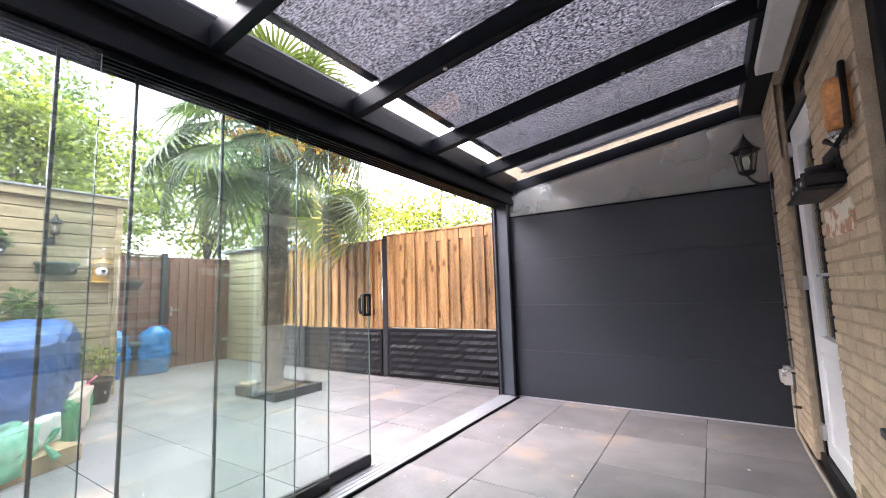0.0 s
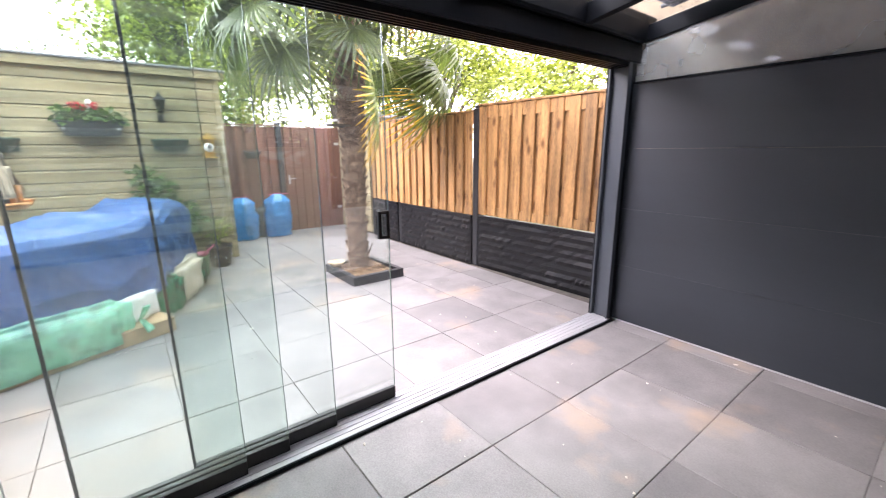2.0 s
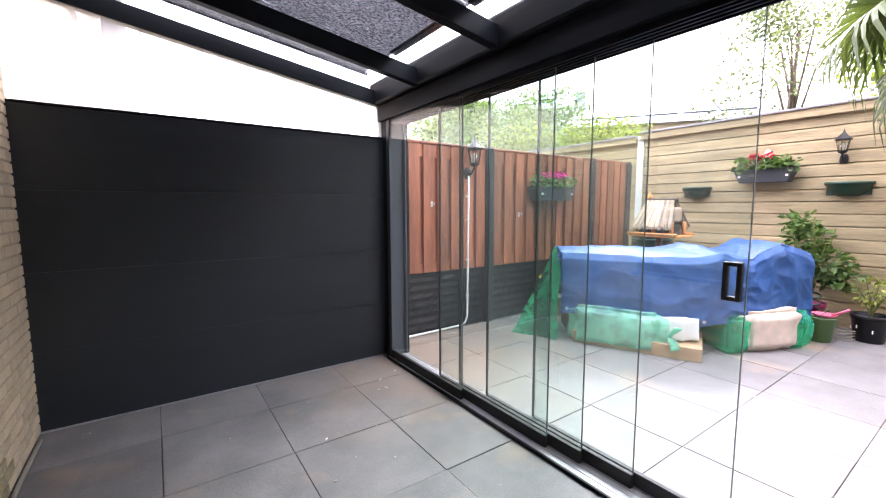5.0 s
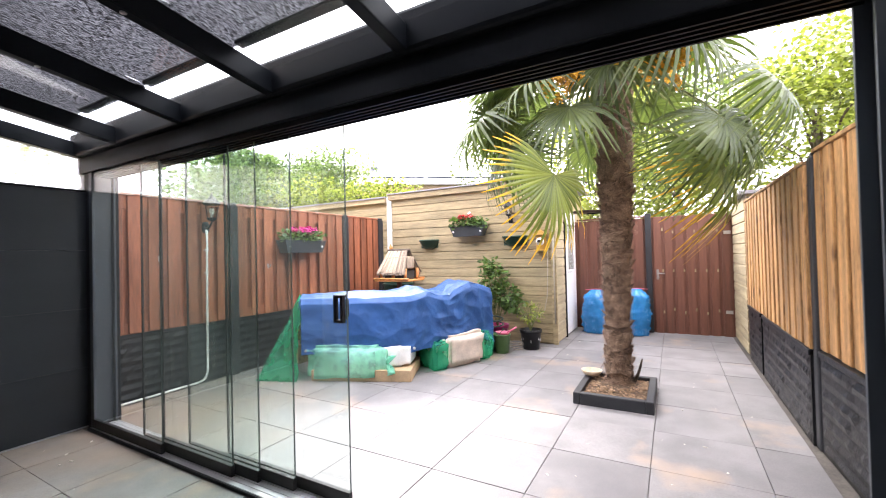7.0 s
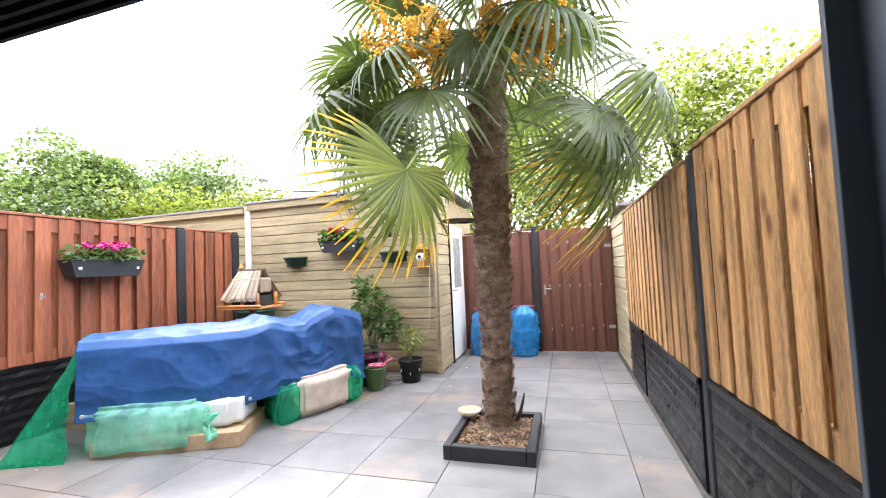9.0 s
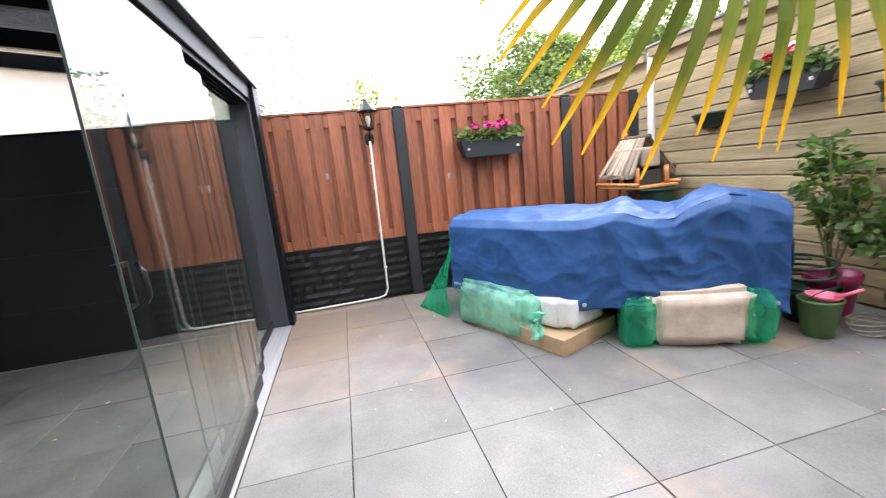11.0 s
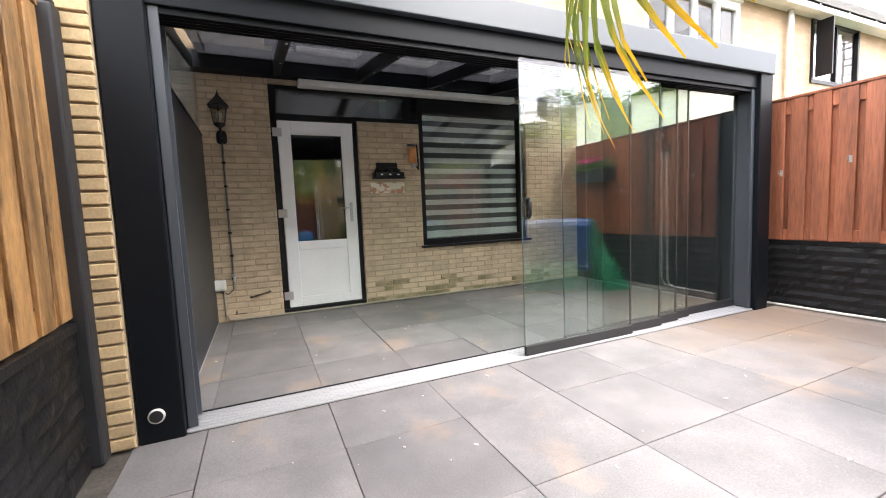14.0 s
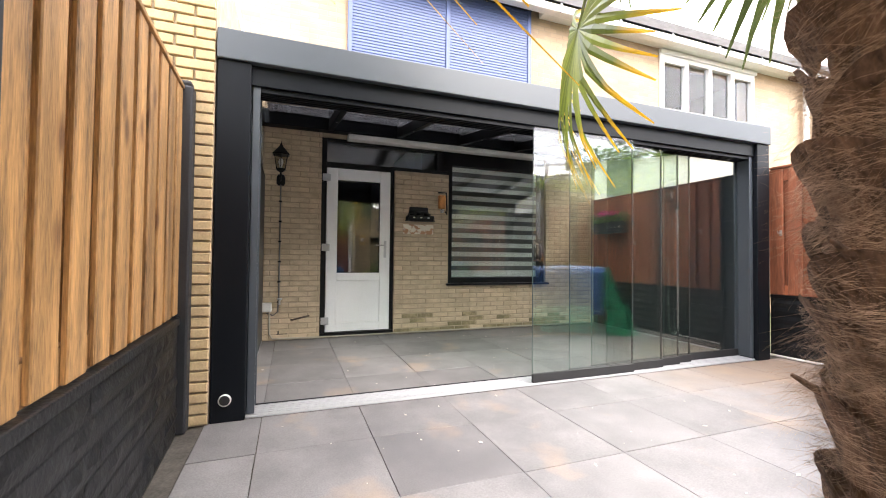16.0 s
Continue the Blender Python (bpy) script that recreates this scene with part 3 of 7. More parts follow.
# unseen rooms behind the openings, added as boxes with their gloom in the colour
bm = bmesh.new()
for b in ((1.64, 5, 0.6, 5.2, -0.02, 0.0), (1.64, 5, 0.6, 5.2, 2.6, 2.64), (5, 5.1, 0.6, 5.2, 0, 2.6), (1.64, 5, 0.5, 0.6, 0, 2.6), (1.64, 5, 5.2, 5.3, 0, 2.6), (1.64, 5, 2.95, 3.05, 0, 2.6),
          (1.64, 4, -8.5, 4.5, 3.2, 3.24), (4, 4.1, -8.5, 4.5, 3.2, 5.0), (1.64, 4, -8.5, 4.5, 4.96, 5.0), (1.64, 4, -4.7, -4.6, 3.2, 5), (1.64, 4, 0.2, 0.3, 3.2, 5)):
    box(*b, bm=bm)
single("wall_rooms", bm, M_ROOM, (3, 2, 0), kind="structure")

# roof of the terrace and its gutter
bm = bmesh.new()
box(0, 6.0, -16, 5.9, 0, 0.12, bm=bm, turn=Matrix.Translation((1.03, 0, 4.745)) @ Matrix.Rotation(radians(-32), 4, "Y"))
single("roof_terrace", bm, M_ROOFT, (4, -5, 5), kind="structure")
gut = thing("roof_gutter", (1.1, -5, 4.95), "off-white roof gutter along the terrace eaves", "gutter", kind="structure")
part("gutter_box", box(1.06, 1.20, -16, 5.9, 4.62, 4.735, 0.02), M_WHITEP, gut)
part("soffit_board", box(1.203, 1.374, -16, 1.2, 4.655, 4.80, 0.006), M_WHITEP, gut)
bm = bmesh.new()
for k in range(20):
    box(1.045, 1.065, -15.5 + k * 1.1, -15.46 + k * 1.1, 4.61, 4.76, bm=bm)
part("gutter_brackets", bm, M_ALU, gut)
part("downpipe", rod((1.29, -5.1, 1.0), (1.29, -5.1, 4.65), 0.05), M_WHITEP, gut, smooth=True)

# neighbour's brick extension on the north side
bm = bmesh.new()
box(-1.135, 1.374, 5.122, 9.0, 0, 3.0, bm=bm)
ext = single("wall_north_extension", bm, M_MORTAR, (-1.1, 6, 0), "cream brick extension wall of the house next door", "wall", kind="structure")
single("extension_roof_edge", box(-1.3, 1.374, 5.12, 9.0, 3.004, 3.13, 0.01), M_WHITEP, (0, 7, 3), kind="structure")
dp = rod((-1.24, 5.62, 0), (-1.24, 5.62, 3.0), 0.045)
single("extension_downpipe", dp, M_WHITEP, (-1.24, 5.62, 0), "white plastic downpipe on the neighbouring brick extension", "downpipe", smooth=True)

# ---- veranda ----
ver = thing("veranda", (0, 2.5, 0), "anthracite aluminium lean-to veranda with glass roof", "veranda", kind="structure")
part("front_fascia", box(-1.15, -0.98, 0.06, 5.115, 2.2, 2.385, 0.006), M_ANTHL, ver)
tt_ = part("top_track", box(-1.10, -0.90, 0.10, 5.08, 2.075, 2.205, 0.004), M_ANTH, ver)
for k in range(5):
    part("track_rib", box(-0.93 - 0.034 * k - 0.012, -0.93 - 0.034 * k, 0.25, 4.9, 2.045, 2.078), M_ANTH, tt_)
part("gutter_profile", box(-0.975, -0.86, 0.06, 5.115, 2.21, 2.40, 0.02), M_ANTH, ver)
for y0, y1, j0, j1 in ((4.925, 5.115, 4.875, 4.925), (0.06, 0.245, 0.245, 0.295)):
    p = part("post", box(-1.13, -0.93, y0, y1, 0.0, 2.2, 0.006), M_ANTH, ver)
    bm = box(-1.085, -1.07, j0, j1, 0.02, 2.08, 0.002)
    box(-0.935, -0.92, j0, j1, 0.02, 2.08, 0.002, bm=bm)
    box(-1.085, -0.92, min(j0, j1) if y0 < 1 else max(j0, j1) - 0.008, min(j0, j1) + 0.008 if y0 < 1 else max(j0, j1), 0.02, 2.08, bm=bm)
    part("side_channel", bm, M_ANTHL, p)
dr = part("drain_pipe", tube([(-1.142, 5.035, 0.135), (-1.10, 5.035, 0.135)], 0.036, 20), M_WHITEP, ver, "round white drain outlet in the post", True)
# black disc on the closed pipe end, painted in for the shade inside
part("drain_bore", rod((-1.1442, 5.035, 0.135), (-1.12, 5.035, 0.135), 0.029, seg=20), M_RUBBER, dr)
part("overflow_spout", tube([(-1.06, 0.42, 2.41), (-1.07, 0.22, 2.415), (-1.08, 0.10, 2.42)], 0.02, 10), M_GALV, ver, "short grey overflow pipe on the gutter", True)
# rafters
RAFT = [0.115, 0.82, 1.67, 2.53, 3.39, 4.24, 5.03]
slope = math.atan(0.155)
for k, y in enumerate(RAFT):
    w = 0.03 if 0 < k < 6 else 0.045
    t = Matrix.Translation((-0.93, y, 2.205)) @ Matrix.Rotation(-slope, 4, "Y")
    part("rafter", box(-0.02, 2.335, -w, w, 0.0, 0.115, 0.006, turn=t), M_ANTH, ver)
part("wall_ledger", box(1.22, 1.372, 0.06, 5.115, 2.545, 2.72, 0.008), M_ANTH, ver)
for k, (a, b) in enumerate(zip(RAFT, RAFT[1:])):
    t = Matrix.Translation((-0.93, 0, 2.205)) @ Matrix.Rotation(-slope, 4, "Y")
    ob = part("roof_pane", box(-0.1, 2.315, a + 0.006, b - 0.006, 0.119, 0.127, turn=t), M_ROOFGLASS, ver)
    if 0 < k < 5:
        bar = part("glass_bar", box(0.26, 0.31, a + 0.032, b - 0.032, 0.132, 0.155, 0.004, turn=t), M_ANTH, ver)
# screws on the rafters
for y in RAFT[2:6]:
    for x in (-0.2, 0.55):
        part("screw_cap", rod((x, y, roof_z(x) - 0.004), (x, y, roof_z(x) + 0.002), 0.012, seg=10), M_STEEL, ver)
# bottom rail
rail = part("bottom_rail", box(-1.105, -0.905, 0.25, 4.925, 0.0, 0.012, 0.003), M_ALU, ver, "ribbed bare aluminium sliding rail")
for k in range(6):
    x = -1.095 + 0.036 * k
    part("rib", box(x - 0.004, x + 0.004, 0.25, 4.925, 0.0115, 0.0155), M_ALU, rail)
part("rail_edge", box(-0.905, -0.893, 0.25, 4.925, 0.0, 0.018), M_ANTH, rail)
# end walls
for nm, y0, y1 in (("wall_south_panel", 0.105, YS), ("wall_north_panel", YN, 5.035)):
    w = thing(nm, (0.2, y0, 0), "matt black insulated panel end wall of the veranda", "wall panel", kind="structure")
    for k in range(4):
        z0, z1 = 0.012 + k * 0.478, 0.012 + (k + 1) * 0.478 - 0.0006
        part("panel", box(-0.93, XW + 0.01, y0, y1, z0, z1, 0.0008), M_PANEL, w)
    part("cap_profile", box(-0.93, XW + 0.01, y0 - 0.004, y1 + 0.004, 1.925, 1.942), M_ANTH, w)
    part("foot_profile", box(-0.93, XW + 0.01, y0 - 0.002, y1 + 0.002, 0.0, 0.011), M_ALU, w)
    bm = bmesh.new()
    ym = (y0 + y1) / 2
    pts = [(-0.93, 1.943), (XW, 1.943), (XW, roof_z(XW) + 0.01), (-0.93, roof_z(-0.93) + 0.01)]
    lo = [bm.verts.new((x, ym - 0.008, z)) for x, z in pts]
    hi = [bm.verts.new((x, ym + 0.008, z)) for x, z in pts]
    bm.faces.new(lo)
    bm.faces.new(hi[::-1])
    for i in range(4):
        bm.faces.new((lo[i], hi[i], hi[(i + 1) % 4], lo[(i + 1) % 4]))
    part("wedge_sheet", bm, M_POLY if y0 < 1 else M_CLEARPOLY, w, "translucent polycarbonate wedge")

# shade cloth on the roof, one length a bay
for k, (a, b) in enumerate(zip(RAFT, RAFT[1:])):
    t = Matrix.Translation((-0.93, 0, 2.205)) @ Matrix.Rotation(-slope, 4, "Y")
    lo, hi = (a + 0.20, b) if k == 0 else (a, b - 0.09) if k == 5 else (a, b)
    bm = bmesh.new()
    nu, nv = 40, 8
    grid = [[bm.verts.new(t @ Vector((0.275 + 1.985 * i / nu, lo + (hi - lo) * j / nv, 0.150 + 0.006 * noise.noise(Vector((i * 0.35, j * 0.5 + 9 * k, 1.7)))))) for j in range(nv + 1)] for i in range(nu + 1)]
    for i in range(nu):
        for j in range(nv):
            bm.faces.new((grid[i][j], grid[i + 1][j], grid[i + 1][j + 1], grid[i][j + 1]))
    cl = single("roof_shade_cloth", bm, M_SHADE, (0.2, (a + b) / 2, 2.4), "dark grey woven shade cloth laid over roof glass", "shade cloth", "shade cloths on the roof", smooth=True)
    cl.modifiers.new("thick", "SOLIDIFY").thickness = 0.002
for y, ma in ((4.86, M_GALV), (0.33, M_ANTHL)):
    single("roof_cloth_tube", tube([(-0.72, y, roof_z(-0.72) + 0.155), (1.1, y, roof_z(1.1) + 0.155)], 0.014, 10), ma, (0.2, y, 2.4), "thin metal tube along the edge of the shade cloth", "tube", "tubes on the roof", smooth=True)

# sliding panes
PANES = [(1.815, 2.855), (1.435, 2.47), (1.18, 2.21), (0.985, 2.01), (0.262, 1.29)]
for k, (a, b) in enumerate(PANES):
    x = -1.077 + 0.036 * k
    sp = thing("sliding_glass_panel", (x, (a + b) / 2, 0.02), "frameless clear glass sliding panel, slid open against the others" if k else "frameless clear glass sliding panel with black handle",
               "glass panel", "sliding panels of the veranda")
    pn = part("pane", box(x - 0.004, x + 0.004, a, b, 0.07, 2.075), M_GLASS, sp)
    part("foot_profile", box(x - 0.013, x + 0.013, a, b, 0.016, 0.085, 0.003), M_RUBBER, sp, "black aluminium foot profile")
    if k < 4:
        part("edge_brush", box(x + 0.0045, x + 0.016, a, a + 0.011, 0.086, 2.05), M_RUBBER, sp, "black draught brush on the glass edge")
    part("edge_strip", box(x - 0.0045, x + 0.0045, b + 0.0002, b + 0.0025, 0.086, 2.05), M_EDGE, sp)
    if k == 0:
        hd = part("handle", tube([(x - 0.03, 2.815, 1.00), (x - 0.045, 2.815, 1.02), (x - 0.045, 2.815, 1.10), (x - 0.03, 2.815, 1.13)], 0.010, 8), M_IRON, sp, smooth=True)
        bm = box(x + 0.005, x + 0.030, 2.782, 2.799, 0.985, 1.135, 0.003)
        box(x + 0.005, x + 0.030, 2.830, 2.847, 0.985, 1.135, 0.003, bm=bm)
        box(x + 0.005, x + 0.030, 2.799, 2.830, 0.985, 1.002, 0.003, bm=bm)
        box(x + 0.005, x + 0.030, 2.799, 2.830, 1.118, 1.135, 0.003, bm=bm)
        part("inner_grip", bm, M_IRON, sp, "black recessed grip frame")

# ---- door, transom, window of the house ----
XD = 1.442
dr = thing("door_1", (XD, 3.86, 0), "white half-glazed back door in a black frame", "door", kind="structure")
bm = box(XD - 0.03, XD + 0.09, 4.265, 4.33, 0.02, 2.5, 0.004)
box(XD - 0.03, XD + 0.09, 3.40, 3.445, 0.02, 2.15, 0.004, bm=bm)
box(XD - 0.03, XD + 0.09, 3.445, 4.265, 2.135, 2.20, 0.004, bm=bm)
box(XD - 0.05, XD + 0.09, 3.40, 4.33, 0.0, 0.055, 0.004, bm=bm)
part("door_frame", bm, M_BLACKF, dr)
D0, D1 = 3.448, 4.262
bm = box(XD - 0.02, XD + 0.03, D0, D0 + 0.135, 0.06, 2.13, 0.006)
box(XD - 0.02, XD + 0.03, D1 - 0.135, D1, 0.06, 2.13, 0.006, bm=bm)
box(XD - 0.02, XD + 0.03, D0 + 0.135, D1 - 0.135, 1.985, 2.13, 0.006, bm=bm)
box(XD - 0.02, XD + 0.03, D0 + 0.135, D1 - 0.135, 0.70, 0.80, 0.006, bm=bm)
box(XD - 0.02, XD + 0.03, D0 + 0.135, D1 - 0.135, 0.06, 0.17, 0.006, bm=bm)
leaf = part("door_leaf", bm, M_WHITE, dr)
part("door_panel", box(XD - 0.008, XD + 0.02, D0 + 0.135, D1 - 0.135, 0.17, 0.70), M_WHITE, leaf)
ob = part("door_glass", box(XD + 0.0, XD + 0.006, D0 + 0.13, D1 - 0.13, 0.80, 1.985), M_WINGLASS, leaf)
part("glazing_bead", box(XD - 0.006, XD - 0.001, D0 + 0.135, D0 + 0.147, 0.80, 1.985), M_RUBBER, leaf)
for z in (0.20, 1.12, 2.0):
    part("hinge", box(XD - 0.045, XD - 0.02, 4.22, 4.315, z - 0.045, z + 0.045, 0.004), M_STEEL, leaf, "steel door hinge")
hd = part("handle_plate", box(XD - 0.032, XD - 0.021, 3.495, 3.53, 1.0, 1.22, 0.004), M_STEEL, leaf)
part("lever", tube([(XD - 0.03, 3.512, 1.16), (XD - 0.07, 3.512, 1.16), (XD - 0.072, 3.535, 1.16), (XD - 0.07, 3.64, 1.158)], 0.009, 8), M_STEEL, hd, smooth=True)

wn_ = thing("window_1", (XD, 1.85, 0.65), "black framed window with half-closed day and night blind", "window", kind="structure")
bm = box(XD - 0.03, XD + 0.09, 2.57, 2.64, 0.65, 2.33, 0.004)
box(XD - 0.03, XD + 0.09, 1.06, 1.135, 0.65, 2.5, 0.004, bm=bm)
box(XD - 0.03, XD + 0.09, 1.135, 2.57, 0.65, 0.73, 0.004, bm=bm)
box(XD - 0.03, XD + 0.09, 1.135, 2.72, 2.30, 2.5, 0.004, bm=bm)
part("window_frame", bm, M_BLACKF, wn_)
part("pane", box(XD + 0.02, XD + 0.026, 1.135, 2.57, 0.73, 2.30), M_WINGLASS, wn_)
part("window_sill", box(XW - 0.06, XD + 0.05, 1.03, 2.67, 0.625, 0.655, 0.004), M_BLACKF, wn_, "black sill below the window")
tr = thing("window_2", (XD, 3.5, 2.2), "black framed transom light above the door", "window", kind="structure")
bm = box(XD - 0.03, XD + 0.09, 2.72, 4.265, 2.455, 2.5, 0.004)
box(XD - 0.03, XD + 0.09, 2.64, 3.445, 2.15, 2.205, 0.004, bm=bm)
box(XD - 0.03, XD + 0.09, 2.64, 2.80, 2.205, 2.455, 0.004, bm=bm)
part("window_frame", bm, M_BLACKF, tr)
part("pane", box(XD + 0.0, XD + 0.006, 2.80, 4.265, 2.20, 2.455), M_WINGLASS, tr)
bl = thing("roller_blind", (XD + 0.08, 1.85, 0.75), "day and night roller blind with white and grey bands", "blind")
n = 23
for k in range(n):
    z0 = 0.76 + k * (2.30 - 0.76) / n
    part("white_band" if k % 2 == 0 else "grey_band", box(XD + 0.07, XD + 0.074, 1.14, 2.565, z0, z0 + (2.30 - 0.76) / n), M_SLAT if k % 2 == 0 else M_SLATD, bl)
part("bottom_bar", box(XD + 0.06, XD + 0.085, 1.14, 2.565, 0.735, 0.76, 0.005), M_WHITE, bl)
awn = thing("awning_cassette", (1.3, 2.7, 2.5), "long white sun awning cassette above the door", "awning")
part("cassette", box(1.25, 1.373, 1.30, 4.03, 2.468, 2.538, 0.01), M_WHITEP, awn)

# upper floor shutters and windows
sh = thing("roller_shutter", (XW, 2.7, 3.5), "closed blue-grey roller shutters on the upper floor", "shutter")
for y0, y1 in ((1.40, 2.66), (2.72, 4.0)):
    cur = part("shutter_backing", box(XW - 0.022, XW - 0.012, y0, y1, 3.52, 4.88), M_SHUT, sh)
    for k in range(34):
        part("slat", box(XW - 0.034, XW - 0.022, y0, y1, 3.523 + 0.04 * k, 3.523 + 0.04 * k + 0.034, 0.004), M_SHUT, cur)
for y in (1.36, 2.66, 3.99):
    part("guide_rail", box(XW - 0.05, XW - 0.005, y, y + 0.055, 3.50, 4.9, 0.004), M_SHUT, sh)
part("shutter_box", box(XW - 0.13, XW - 0.002, 1.34, 4.06, 4.70, 4.85, 0.02), M_BLACKF, sh)
w3 = thing("window_3", (XW, -2.4, 3.58), "white framed upstairs window with four lights", "window", kind="structure")
bm = bmesh.new()
Y0, Y1 = -3.62, -1.25
for y in (Y0, Y0 + 0.56, Y0 + 1.145, Y0 + 1.73, Y1 - 0.06):
    box(XW - 0.03, XW + 0.06, y - 0.01, y + 0.08, 3.58, 4.56, 0.004, bm=bm)
box(XW - 0.029, XW + 0.06, Y0, Y1, 4.49, 4.56, bm=bm)
box(XW - 0.05, XW + 0.06, Y0 - 0.03, Y1 + 0.03, 3.54, 3.62, bm=bm)
part("window_frame", bm, M_WHITEP, w3)
for k in range(4):
    part("pane", box(XW + 0.02, XW + 0.026, Y0 + 0.05 + k * 0.585, Y0 + 0.6 + k * 0.585, 3.62, 4.5), M_UPGLASS, w3)
    if k in (0, 3):
        part("vent_grille", box(XW - 0.035, XW + 0.019, Y0 + 0.08 + k * 0.585, Y0 + 0.55 + k * 0.585, 4.43, 4.49, 0.004), M_WHITE, w3)
part("head_trim", box(XW - 0.06, XW - 0.004, Y0 - 0.05, Y1 + 0.04, 4.565, 4.64, 0.008), M_WHITEP, w3)
w4 = thing("window_4", (XW, -7, 3.4), "dark framed upstairs window standing ajar", "window", kind="structure")
bm = bmesh.new()
for y in (-7.9, -7.0, -6.06):
    box(XW - 0.03, XW + 0.06, y, y + 0.07, 3.4, 4.7, bm=bm)
box(XW - 0.028, XW + 0.06, -7.9, -6.0, 4.62, 4.7, bm=bm)
box(XW - 0.028, XW + 0.06, -7.9, -6.0, 3.4, 3.48, bm=bm)
part("window_frame", bm, M_BLACKF, w4)
part("pane", box(XW + 0.02, XW + 0.026, -7.85, -6.0, 3.48, 4.62), M_UPGLASS, w4)
part("open_sash", box(XW - 0.32, XW - 0.04, -6.14, -6.10, 3.5, 4.6, 0.004), M_BLACKF, w4)
dish = thing("satellite_dish", (0.9, -8.6, 3.2), "pale round satellite dish on the terrace", "satellite dish")
part("reflector", lathe([(0.001, 0.0), (0.18, 0.02), (0.33, 0.07), (0.345, 0.075), (0.33, 0.055), (0.18, 0.005), (0.001, -0.015)], (0.9, -8.6, 3.3)), M_WHITEP, dish, smooth=True)
part("arm", rod((0.9, -8.6, 3.28), (1.34, -8.6, 3.2), 0.02), M_GALV, dish)


# ---- fences ----
def stone_plate(x0, x1, y, side, z1, parent, seed, axis="x"):
    """Cast concrete base plate with courses of split stone on its garden face."""
    rnd = random.Random(seed)
    a, b = (x0, x1)
    bm = box(a, b, y, y - side * 0.035, 0.0, z1)
    box(a, b, y + side * 0.012, y - side * 0.034, z1 - 0.038, z1 + 0.002, 0.006, bm=bm)
    plate = part("base_plate", bm, M_CONC, parent, "black concrete base plate with split-stone pattern")
    rows = 7
    h = (z1 - 0.045) / rows
    for r in range(rows):
        x = a + 0.01
        while x < b - 0.02:
            w = min(rnd.uniform(0.30, 0.75), b - 0.01 - x)
            if b - 0.01 - x - w < 0.1:
                w = b - 0.01 - x
            d = rnd.uniform(0.007, 0.014)
            z0_ = 0.004 + r * h
            n_ = 9
            rows_v = []
            bm = bmesh.new()
            for iz in range(3):
                line = []
                for ix in range(n_ + 1):
                    edge = ix in (0, n_) or iz in (0, 2)
                    line.append(bm.verts.new((x + 0.004 + (w - 0.008) * ix / n_, y + side * (0.002 if edge else d + rnd.uniform(-0.005, 0.005)), z0_ + 0.005 + (h - 0.010) * iz / 2)))
                rows_v.append(line)
            for iz in range(2):
                for ix in range(n_):
                    q = (rows_v[iz][ix], rows_v[iz][ix + 1], rows_v[iz + 1][ix + 1], rows_v[iz + 1][ix])
                    bm.faces.new(q if side < 0 else q[::-1])
            part("stone", bm, M_CONC, plate)
            x += w
    return plate


def board_fence(name, x0, x1, y, side, z0, z1, material, label, pitch, width, seed, back=0.128, cap=0.045, thick=0.020, deep=0.044):
    """Board-on-board fence: front boards with gaps, back boards behind the gaps, on rails, with a capping rail."""
    rnd = random.Random(seed)
    f = thing(name, ((x0 + x1) / 2, y, 0), label, "fence", "fence panels " + ("north" if side < 0 else "south"))
    fronts = [slab_mesh("board", width + d, z1 - z0 - 0.01, thick, 0.004, material) for d in (-0.004, 0.0, 0.003)]
    b_back = slab_mesh("board", back, z1 - z0 - 0.012, 0.016, 0.003, material)
    n = max(1, round((x1 - x0 - width) / pitch))
    step = (x1 - x0 - width) / n
    turn = radians(90)
    for k in range(n + 1):
        x = x0 + width / 2 + k * step
        ob = piece("board", rnd.choice(fronts), f, (x, y + side * 0.020, (z0 + z1) / 2 + rnd.uniform(-0.004, 0.004)), 0, turn if side < 0 else -turn)
        ob.rotation_euler[1] = rnd.uniform(-0.005, 0.005)
        ob.rotation_euler[2] = rnd.uniform(-0.02, 0.02)
        if k < n:
            ob = piece("board", b_back, f, (x + step / 2, y - side * deep, (z0 + z1) / 2), 0, turn if side < 0 else -turn)
            ob.rotation_euler[1] = rnd.uniform(-0.006, 0.006)
    for za, zb in ((z0, z0 + 0.10), (z1 - 0.135, z1 - 0.004)):
        part("rail", box(x0, x1, y - side * (deep - 0.0005), y + side * 0.0185, za, zb), material, f)
    part("capping", box(x0, x1, y - side * 0.065, y + side * cap, z1 - 0.002, z1 + 0.022, 0.004), material, f)
    return f


def fence_post(x, y, h, w=0.10, r=0.5):
    bm = box(x - w / 2, x + w / 2, y - 0.055, y + 0.055, 0, h - 0.02, 0.012)
    box(x - w / 2 + 0.008, x + w / 2 - 0.008, y - 0.045, y + 0.045, h - 0.02, h + 0.012, 0.012, bm=bm)
    return single("fence_post", bm, M_POST, (x, y, 0), "anthracite concrete fence post with rounded cap", "fence post", "fence posts")


